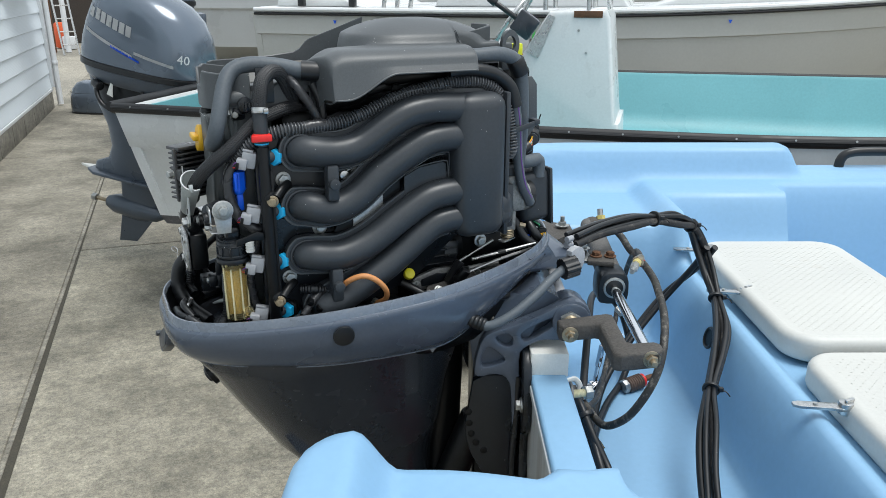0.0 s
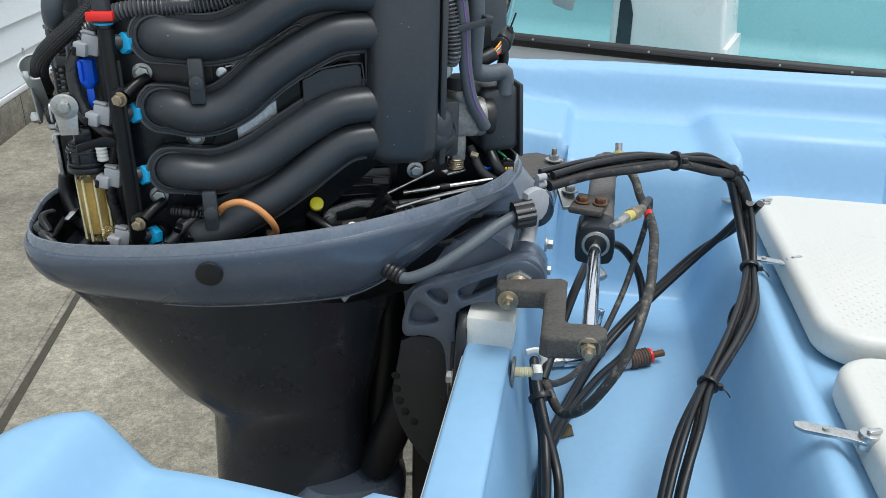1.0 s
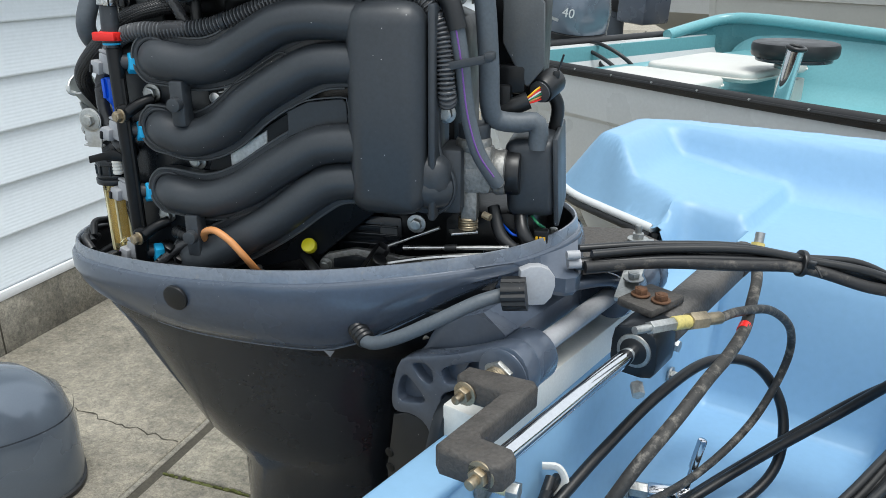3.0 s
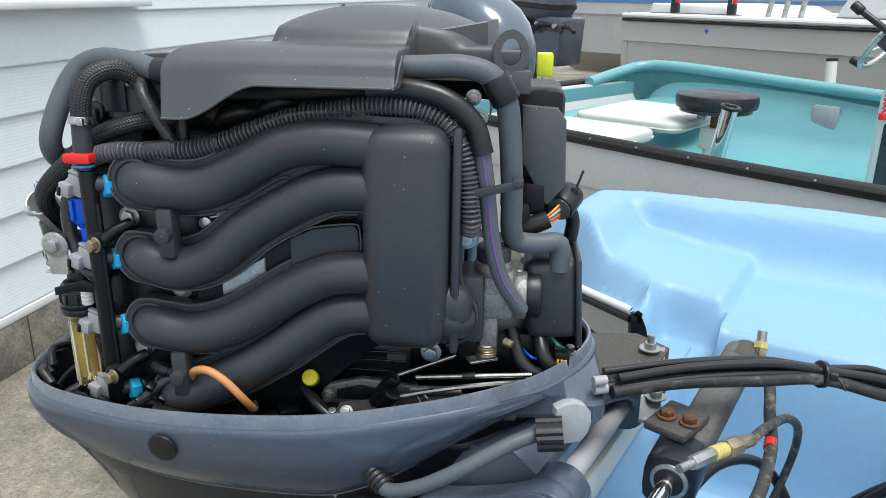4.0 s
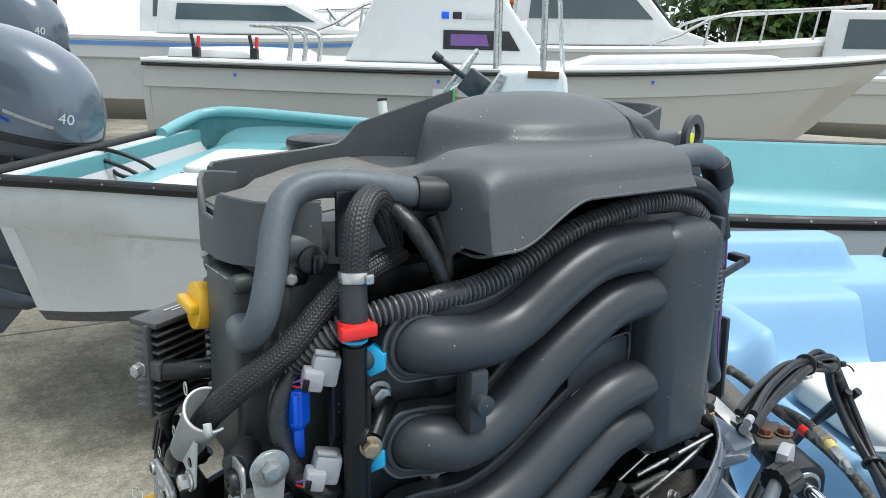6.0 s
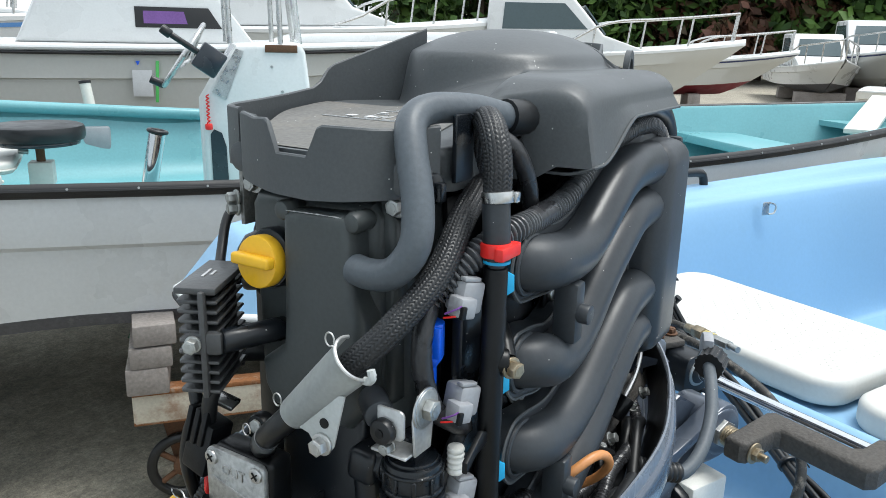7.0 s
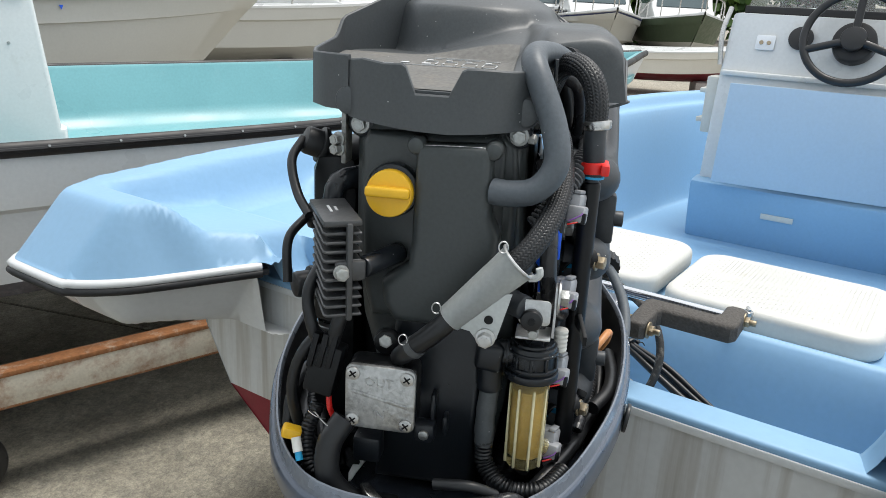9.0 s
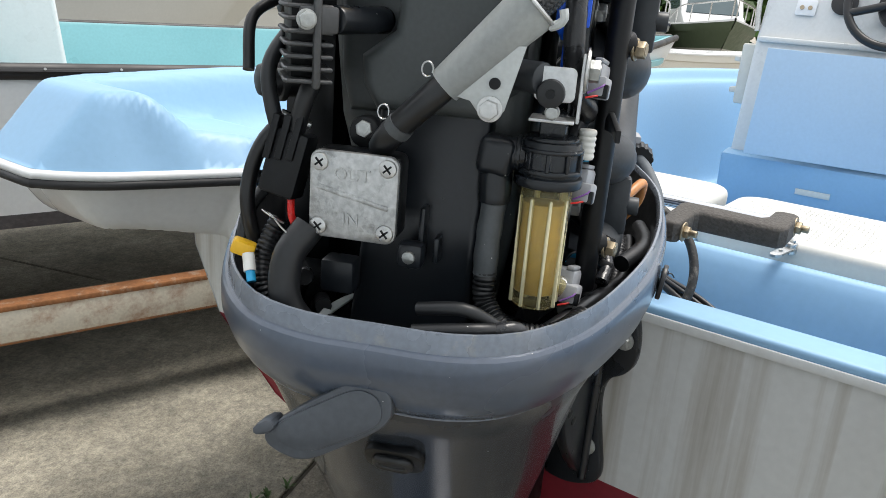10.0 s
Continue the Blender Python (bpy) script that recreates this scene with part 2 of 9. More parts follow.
def prism(outline, depth, m=None, bevel=0.0, seg=2, bm=None):
    """A flat outline in xy, thickened along z (centred), with rounded rims."""
    b = bmesh.new()
    f = b.faces.new([b.verts.new((x, y, -depth / 2)) for x, y in outline])
    top = bmesh.ops.extrude_face_region(b, geom=[f])
    bmesh.ops.translate(b, vec=(0, 0, depth), verts=[v for v in top["geom"] if isinstance(v, bmesh.types.BMVert)])
    if bevel:
        rims = [e for e in b.edges if abs(e.verts[0].co.z - e.verts[1].co.z) < 1e-6]
        bmesh.ops.bevel(b, geom=rims, offset=bevel, segments=seg, affect="EDGES", profile=0.5)
    if m is not None:
        b.transform(m)
    return b if bm is None else join(bm, b)


def sheet(nu, nv, f, thick=0.0):
    """A grid skin: f(u, v) gives the place for u and v from 0 to 1."""
    b = bmesh.new()
    g = [[b.verts.new(f(i / nu, j / nv)) for j in range(nv + 1)] for i in range(nu + 1)]
    for i in range(nu):
        for j in range(nv):
            b.faces.new((g[i][j], g[i + 1][j], g[i + 1][j + 1], g[i][j + 1]))
    if thick:
        bmesh.ops.solidify(b, geom=b.faces[:], thickness=thick)
    return b


def ss(a, b, x):
    t = min(1.0, max(0.0, (x - a) / (b - a)))
    return t * t * (3 - 2 * t)


def rounded(w, h, r, seg=5):
    out = []
    for cx, cy, a0 in ((w / 2 - r, h / 2 - r, 0), (-w / 2 + r, h / 2 - r, 90), (-w / 2 + r, -h / 2 + r, 180), (w / 2 - r, -h / 2 + r, 270)):
        for i in range(seg + 1):
            a = radians(a0 + 90 * i / seg)
            out.append((cx + r * math.cos(a), cy + r * math.sin(a)))
    return out


def soften(loop, times=2):
    """A rounder copy of a closed outline."""
    for _ in range(times):
        loop = [(p[0] * w + q[0] * (1 - w), p[1] * w + q[1] * (1 - w)) for p, q in zip(loop, loop[1:] + loop[:1]) for w in (0.75, 0.25)]
    return loop


def super_ring(xr, xf, hw, z, e=2.6, k=48, y0=0.0):
    """A squarish oval ring between xr and xf."""
    out = []
    for i in range(k):
        a = 2 * math.pi * i / k
        c, s = math.cos(a), math.sin(a)
        out.append(((xr + xf) / 2 + (xf - xr) / 2 * math.copysign(abs(c) ** (2 / e), c), y0 + hw * math.copysign(abs(s) ** (2 / e), s), z))
    return out


def face_pose(p, normal, up=(0, 0, 1)):
    """The pose at p whose z axis is normal and whose y axis is nearest to up."""
    z = Vector(normal).normalized()
    y = Vector(up) - z * z.dot(Vector(up))
    y = y.normalized() if y.length > 1e-4 else z.orthogonal().normalized()
    x = y.cross(z)
    m = Matrix((x, y, z)).transposed().to_4x4()
    m.translation = Vector(p)
    return m


def bolt(p, normal, parent, size=0.012, washer=0.0095, material=None, name="bolt", turn=12, stud=0.0):
    """A flanged hex bolt whose seat is at p."""
    s = size / 2 / math.cos(radians(30))
    bm = cyl(washer, 0.002, pose(0, 0, 0.001), 24, 0.0005)
    cyl(s, 0.0065, pose(0, 0, 0.0052) @ pose(0, 0, 0, 0, 0, turn), 6, 0.0007, bm=bm)
    cyl(s * 0.6, 0.0006, pose(0, 0, 0.0086), 16, bm=bm)
    if stud:
        cyl(s * 0.55, stud, pose(0, 0, 0.0085 + stud / 2), 14, 0.001, bm=bm)
    bm.transform(face_pose(p, normal))
    return part(name, bm, material or M_ZINC, parent)


def braid(s, a):
    """The weave of a braided sleeve."""
    c = a * 20 / (2 * math.pi)
    lean = 1 if int(math.floor(c)) % 2 else -1
    f = c - math.floor(c)
    return 0.92 + 0.078 * abs(math.sin(math.pi * (s / 0.0027 + 0.8 * lean * f))) + 0.045 * math.sin(math.pi * f)


def hose(name, pts, r, material, parent, label="", seg=14, step=0.005, **kw):
    return part(name, tube(pts, r, seg, step, **kw), material, parent, label)


def wall_strip(path, thick, bevel=0.0):
    """An upright band: rows of (x, y, z_low, z_high), thickened sideways."""
    b = bmesh.new()
    rows = []
    for i, (x, y, z0, z1) in enumerate(path):
        p, q = path[max(0, i - 1)], path[min(len(path) - 1, i + 1)]
        t = Vector((q[0] - p[0], q[1] - p[1], 0)).normalized()
        n = Vector((-t.y, t.x, 0)) * thick / 2
        rows.append([b.verts.new(Vector((x, y, z)) + s * n * k) for z, s, k in ((z0, 1, 1), (z1 - thick * 0.3, 1, 1), (z1, 1, 0.5), (z1, -1, 0.5), (z1 - thick * 0.3, -1, 1), (z0, -1, 1))])
    for p, q in zip(rows, rows[1:]):
        for j in range(6):
            b.faces.new((p[j], q[j], q[(j + 1) % 6], p[(j + 1) % 6]))
    b.faces.new(rows[0])
    b.faces.new(rows[-1][::-1])
    return b


def letters(text, size, m, material, parent, name, depth=0.0006):
    """Raised or printed writing in the built-in font, centred on m's origin, facing its z axis."""
    cu = bpy.data.curves.new(name, "FONT")
    cu.body, cu.size, cu.extrude, cu.align_x, cu.align_y, cu.resolution_u = text, size, depth, "CENTER", "CENTER", 2
    tmp = bpy.data.objects.new(name, cu)
    scene.collection.objects.link(tmp)
    me = bpy.data.meshes.new_from_object(tmp)
    bpy.data.objects.remove(tmp)
    bpy.data.curves.remove(cu)
    me.transform(m)
    me.materials.clear()
    me.materials.append(material)
    ob = new(name, me)
    ob.parent = parent
    return ob


BOAT_TURN = pose(0, 0, 0, 0, 0, -24.8)

# ---- ground and house ----
YARD = Matrix(((0.993, 0.120, 0, 0), (-0.120, 0.993, 0, 0), (0, 0, 1, 0), (0, 0, 0, 1)))  # x: away from the house wall, y: along it


def concrete(name, base, dark, stain_size=0.6):
    m = bpy.data.materials.new(name)
    m.use_nodes = True
    n, l = m.node_tree.nodes, m.node_tree.links
    b = n["Principled BSDF"]
    tc = n.new("ShaderNodeTexCoord")
    noises = []
    for sc, det, ro in ((1.1 / stain_size, 8, 0.65), (75, 3, 0.6), (210, 3, 0.65), (22, 8, 0.75)):
        q = n.new("ShaderNodeTexNoise")
        q.inputs["Scale"].default_value, q.inputs["Detail"].default_value, q.inputs["Roughness"].default_value = sc, det, ro
        l.new(tc.outputs["Object"], q.inputs["Vector"])
        noises.append(q)
    ramp = n.new("ShaderNodeValToRGB")
    ramp.color_ramp.elements[0].position, ramp.color_ramp.elements[1].position = 0.36, 0.66
    ramp.color_ramp.elements[0].color, ramp.color_ramp.elements[1].color = (*dark, 1), (*base, 1)
    l.new(noises[0].outputs[0], ramp.inputs[0])
    mid = n.new("ShaderNodeValToRGB")
    mid.color_ramp.elements[0].position, mid.color_ramp.elements[1].position = 0.4, 0.72
    mid.color_ramp.elements[0].color, mid.color_ramp.elements[1].color = (0.70, 0.70, 0.70, 1), (1.26, 1.23, 1.16, 1)
    l.new(noises[3].outputs[0], mid.inputs[0])
    speck = n.new("ShaderNodeMapRange")
    speck.inputs[1].default_value, speck.inputs[2].default_value, speck.inputs[3].default_value, speck.inputs[4].default_value = 0.34, 0.66, 0.55, 1.45
    both = n.new("ShaderNodeMath")
    both.operation = "MULTIPLY_ADD"
    both.inputs[1].default_value, both.inputs[2].default_value = 0.45, 0.0
    l.new(noises[1].outputs[0], both.inputs[0])
    grain = n.new("ShaderNodeMath")
    grain.operation = "MULTIPLY_ADD"
    grain.inputs[1].default_value = 0.55
    l.new(noises[2].outputs[0], grain.inputs[0])
    l.new(both.outputs[0], grain.inputs[2])
    l.new(grain.outputs[0], speck.inputs[0])
    a, c = n.new("ShaderNodeMixRGB"), n.new("ShaderNodeMixRGB")
    a.blend_type = c.blend_type = "MULTIPLY"
    a.inputs[0].default_value = c.inputs[0].default_value = 1
    l.new(ramp.outputs[0], a.inputs[1])
    l.new(mid.outputs[0], a.inputs[2])
    l.new(a.outputs[0], c.inputs[1])
    l.new(speck.outputs[0], c.inputs[2])
    l.new(c.outputs[0], b.inputs["Base Color"])
    b.inputs["Roughness"].default_value = 0.9
    bp = n.new("ShaderNodeBump")
    bp.inputs["Strength"].default_value, bp.inputs["Distance"].default_value = 0.5, 0.004
    l.new(noises[2].outputs[0], bp.inputs["Height"])
    l.new(bp.outputs[0], b.inputs["Normal"])
    return m


M_CONC = concrete("weathered_concrete", (0.40, 0.375, 0.31), (0.18, 0.170, 0.140))
M_CONCD = concrete("darker_concrete", (0.335, 0.312, 0.260), (0.150, 0.140, 0.115))
M_FOUND = concrete("foundation_concrete", (0.31, 0.295, 0.255), (0.17, 0.16, 0.135), 0.3)
M_MOSS = mat("joint_moss", (0.075, 0.085, 0.022), 0.9, 0, 0.4, 60, 300, 0.4)
M_JOINT = mat("dirty_joint", (0.055, 0.05, 0.038), 0.95, 0, 0.4, 20, 120, 0.3)
M_YARDFAR = concrete("yard_concrete", (0.40, 0.37, 0.31), (0.26, 0.245, 0.21), 2.5)

ground = tagged(part("ground", sheet(2, 2, lambda u, v: (-150 + 300 * u, -150 + 300 * v, -0.014)), M_YARDFAR), "stained grey concrete boatyard ground", "ground", kind="structure")
SLAB_X, SLAB_Y = (-1.95, -1.02, 1.78, 4.58, 7.4), (-5.36, -2.36, 0.64, 3.64, 6.64, 9.64, 12.64, 15.64)
for k, (x0, x1) in enumerate(zip(SLAB_X, SLAB_X[1:])):
    ends = SLAB_Y if k else (-5.36, -2.36, 6.64, 9.64, 12.64, 15.64)
    for y0, y1 in zip(ends, ends[1:]):
        bm = box((x1 - x0 - 0.014, y1 - y0 - 0.014, 0.03), pose((x0 + x1) / 2, (y0 + y1) / 2, -0.015), 0.004, 1)
        for v in bm.verts:      # the long joint runs slightly askew
            if abs(v.co.x + 1.02) < 0.02:
                v.co.x += 0.080 * (1 - ss(0.6, 6.0, v.co.y)) - (0.006 if k == 0 else -0.006)
        bm.transform(YARD)
        # darker tone for the house-side column and the near and far rows
        part("slab", bm, M_CONCD if k == 0 or y0 > 3 or y1 < 1 else M_CONC, ground)
bm = box((SLAB_X[-1] - SLAB_X[0], SLAB_Y[-1] - SLAB_Y[0], 0.004), YARD @ pose((SLAB_X[-1] + SLAB_X[0]) / 2, (SLAB_Y[-1] + SLAB_Y[0]) / 2, -0.010))
part("joint_filling", bm, M_JOINT, ground, "dirt and moss in the joints")
bm = box((0.019, 9.0, 0.010), pose(0, 0, -0.009), 0.002, 1)
for v in bm.verts:
    v.co.x += -1.0235 + 0.080 * (1 - ss(0.6, 6.0, v.co.y + 2.14))
    v.co.y += 2.14
bm.transform(YARD)
part("joint_strip", bm, M_FOUND, ground, "grey mortar strip in the long joint")
jr = random.Random(21)
for k in range(46):
    x = -0.92 + 0.013 * k + jr.uniform(-0.006, 0.006)
    bm = bmesh.new()
    bmesh.ops.create_icosphere(bm, subdivisions=1, radius=1.0, matrix=YARD @ pose(x, 0.64 + jr.uniform(-0.005, 0.005), -0.006) @ Matrix.Diagonal((jr.uniform(0.006, 0.016), jr.uniform(0.003, 0.007), jr.uniform(0.005, 0.009), 1)))
    part("moss_tuft", bm, M_MOSS, ground)
# a crack that wanders across the slab by the house
bm = bmesh.new()
crack = [(-1.44 + 0.0185 * k, 1.005 - 0.0039 * k + jr.uniform(-0.010, 0.010)) for k in range(31)]
rows = [[bm.verts.new((x, y + w, 0.0012)) for w in (-jr.uniform(0.001, 0.004), jr.uniform(0.001, 0.003))] for x, y in crack]
for p, q in zip(rows, rows[1:]):
    bm.faces.new((p[0], q[0], q[1], p[1]))
part("slab_crack", bm, M_JOINT, ground, "thin dark crack across the slab")

M_SIDING = mat("white_painted_siding", (0.77, 0.835, 0.885), 0.45, 0, 0.05, 1.2, 60, 0.06, stain=0.05, stain_color=(0.5, 0.5, 0.48))
def grooved(m, scale):
    """Adds fine level grooves to a material's relief."""
    n, l = m.node_tree.nodes, m.node_tree.links
    tc, wv, bp = n.new("ShaderNodeTexCoord"), n.new("ShaderNodeTexWave"), n.new("ShaderNodeBump")
    wv.bands_direction = "Z"
    wv.inputs["Scale"].default_value = scale
    l.new(tc.outputs["Object"], wv.inputs["Vector"])
    bp.inputs["Strength"].default_value, bp.inputs["Distance"].default_value = 0.10, 0.003
    l.new(wv.outputs["Fac"], bp.inputs["Height"])
    l.new(bp.outputs[0], n["Principled BSDF"].inputs["Normal"])


grooved(M_SIDING, 24.0)
M_TRIMW = mat("white_trim_paint", (0.72, 0.74, 0.76), 0.4, 0, 0.06, 3, 90, 0.05)
M_GLASSD = mat("dark_window_glass", (0.05, 0.075, 0.075), 0.08, 0, 0.1, 2, 40, 0.0)
house = tagged(part("wall_house", box((0.12, 16.1, 3.6), YARD @ pose(-2.03, 2.05, 1.8)), M_FOUND), "house wall with white lap siding on a block base", "wall", kind="structure")
part("base_blocks", box((0.05, 15.9, 0.205), YARD @ pose(-1.958, 1.95, 0.1025), 0.004), M_FOUND, house, "grey concrete block base")
for y in np.arange(-5.8, 9.9, 0.62):
    part("block_joint", box((0.052, 0.006, 0.2), YARD @ pose(-1.9575, float(y), 0.102)), M_JOINT, house)
part("drip_strip", box((0.03, 16.0, 0.035), YARD @ pose(-1.945, 2.0, 0.222), 0.004), M_TRIMW, house, "white drip strip under the siding")
board = None
for i in range(17):
    z = 0.243 + 0.1855 * i
    if board is None:
        bm = loft([[(-0.022, y, 0.0), (0.011, y, 0.0), (0.013, y, 0.004), (0.0122, y, 0.010), (-0.003, y, 0.194), (-0.022, y, 0.194)] for y in (-6.0, 10.0)])
        bm.transform(YARD)
        board = part("siding_board", bm, M_SIDING, house)
        board.location = YARD @ Vector((-1.952, 0, z))
    else:
        o = board.copy()
        scene.collection.objects.link(o)
        o.location = YARD @ Vector((-1.952, 0, z))
# drain pipe and corner board
bm = rod(YARD @ Vector((-1.88, 10.07, 0.02)), YARD @ Vector((-1.88, 10.07, 3.4)), 0.036, 20)
pipe = tagged(part("drain_pipe", bm, M_TRIMW), "white plastic drain pipe at the house corner", "pipe")
for z in (0.55, 1.45, 2.4):
    part("pipe_collar", cyl(0.042, 0.05, YARD @ pose(-1.88, 10.07, z), 20, 0.004), M_TRIMW, pipe)
part("corner_board", box((0.05, 0.08, 3.3), YARD @ pose(-1.93, 9.98, 1.9), 0.006), M_TRIMW, house)


def house_window(name, y0, y1, z0, z1, tilt):
    w = thing(name, "small white framed window in the siding", "window", YARD @ pose(-1.95, (y0 + y1) / 2, z0), kind="structure")
    W, Hh = y1 - y0, z1 - z0
    bm = box((0.05, W, 0.05), pose(0.03, 0, 0.025), 0.004)
    box((0.05, W, 0.05), pose(0.03, 0, Hh - 0.025), 0.004, bm=bm)
    for s in (-1, 1):
        box((0.05, 0.05, Hh), pose(0.03, s * (W / 2 - 0.025), Hh / 2), 0.004, bm=bm)
    part("window_frame", bm, M_TRIMW, w)
    part("window_sill", box((0.09, W + 0.05, 0.03), pose(0.05, 0, -0.012), 0.005), M_TRIMW, w)
    sash = part("sash", box((0.03, W - 0.11, 0.045), None, 0.004), M_TRIMW, w)
    sash.matrix_basis = pose(0.05, 0, Hh - 0.05) @ pose(0, 0, 0, 0, -tilt, 0)
    for s in (-1, 1):
        part("stile", box((0.03, 0.045, Hh - 0.11), pose(0, s * (W / 2 - 0.08), -(Hh - 0.1) / 2), 0.004), M_TRIMW, sash)
    part("bottom_rail", box((0.03, W - 0.11, 0.045), pose(0, 0, -(Hh - 0.12)), 0.004), M_TRIMW, sash)
    part("pane", box((0.006, W - 0.2, Hh - 0.2), pose(0, 0, -(Hh - 0.1) / 2)), M_GLASSD, sash)
    return w


house_window("window_1", 1.05, 2.60, 1.405, 2.45, 0)
house_window("window_2", 7.90, 9.20, 1.44, 2.30, 28)

# weeds in the slab joint beside the stern
M_WEED = mat("weed_leaf", (0.055, 0.105, 0.030), 0.6, 0, 0.4, 40, 200, 0.1)
wr = random.Random(8)
for wx, wy, n in ((0.83, 0.575, 22), (0.885, 0.545, 12), (0.79, 0.600, 8)):
    weed = thing("weed", "small green weed growing from the concrete joint", "weed", pose(wx, wy, 0.0), group="weeds in the joint")
    for k in range(n):
        a, h, r = wr.uniform(0, 6.28), wr.uniform(0.010, 0.032), wr.uniform(0.010, 0.030)
        tip = Vector((r * math.cos(a), r * math.sin(a), h))
        side = Vector((-math.sin(a), math.cos(a), 0)) * wr.uniform(0.002, 0.004)
        b = bmesh.new()
        mid = Vector((tip.x * 0.5, tip.y * 0.5, h * 0.8))
        v = [b.verts.new(p) for p in (Vector((0, 0, -0.002)), mid + side, tip, mid - side, mid - Vector((0, 0, 0.001)))]
        for f in ((0, 1, 4), (1, 2, 4), (2, 3, 4), (3, 0, 4), (0, 3, 2, 1)):
            b.faces.new([v[i] for i in f])
        part("leaf", b, M_WEED, weed)
# small scuffs and a dent on the siding
M_SCUFF = mat("bare_grey_scuff", (0.36, 0.37, 0.37), 0.7, 0, 0.3, 30, 120, 0.3)
for y, z, w, h in ((3.876, 0.690, 0.035, 0.016), (3.895, 0.683, 0.015, 0.022), (3.30, 1.01, 0.012, 0.010)):
    part("paint_scuff", prism([(w * 0.5 * math.cos(a) * (0.7 + 0.3 * math.sin(3 * a + y)), h * 0.5 * math.sin(a)) for a in np.linspace(0, 6.28, 12, endpoint=False)], 0.003, YARD @ pose(-1.9432, y, z) @ Matrix(((0, 0, 1, 0), (1, 0, 0, 0), (0, 1, 0, 0), (0, 0, 0, 1))), 0.0004), M_SCUFF, house)
# ---- the light blue boat: local x forward, y to port, turned against the motor ----
BMID = 0.09          # its centre line
BEAM = 0.93
POD_OUT = 0.092     # the starboard pod sits this much farther out
POD_IN, POD_EDGE = 0.46, 0.93


def from_mid(x, dy):
    """A pod's own distance from the centre line: the starboard one sits farther out, the port one's inner edge splays aft."""
    if dy < 0:
        return -dy - POD_OUT * (1 - ss(0.22, 0.50, x))
    splay, tuck = 0.47 * max(0.0, min(0.295, 0.225 - x)), 0.076 * (1 - ss(-0.05, 0.5, x))
    return POD_IN + (dy - POD_IN - splay) * (POD_EDGE - POD_IN) / (POD_EDGE - POD_IN - splay - tuck)


def to_mid(x, d, side):
    """The way back: the signed distance from the centre line."""
    if side < 0:
        return -d - POD_OUT * (1 - ss(0.22, 0.50, x))
    splay, tuck = 0.47 * max(0.0, min(0.295, 0.225 - x)), 0.076 * (1 - ss(-0.05, 0.5, x))
    return POD_IN + splay + (d - POD_IN) * (POD_EDGE - POD_IN - splay - tuck) / (POD_EDGE - POD_IN)


def taper(x):
    """How the beam narrows towards the bow."""
    return (1 - 0.55 * ss(1.9, 4.6, x) ** 1.5) * (1 - 0.97 * ss(3.7, 5.3, x))


boat = thing("blue_boat", "open light blue fibreglass motorboat with white hull", "boat", BOAT_TURN)


POD_R = 0.11


def pod_inset(x, d):
    """How far a place lies inside the stern pod's outline (negative outside)."""
    if x > 0.20 and d < 0.93 - 0.14:
        return max(0.0, d - 0.46) + 0.2 * ss(0.20, 0.32, x)
    r = POD_R if d < 0.695 else 0.13
    u = (-0.075 + r) - x
    v = abs(d - 0.695) - (0.235 - r)
    if x > 0.15 and d > 0.695:
        u = -1.0
    return r - (math.hypot(max(u, 0), max(v, 0)) + min(max(u, v), 0))


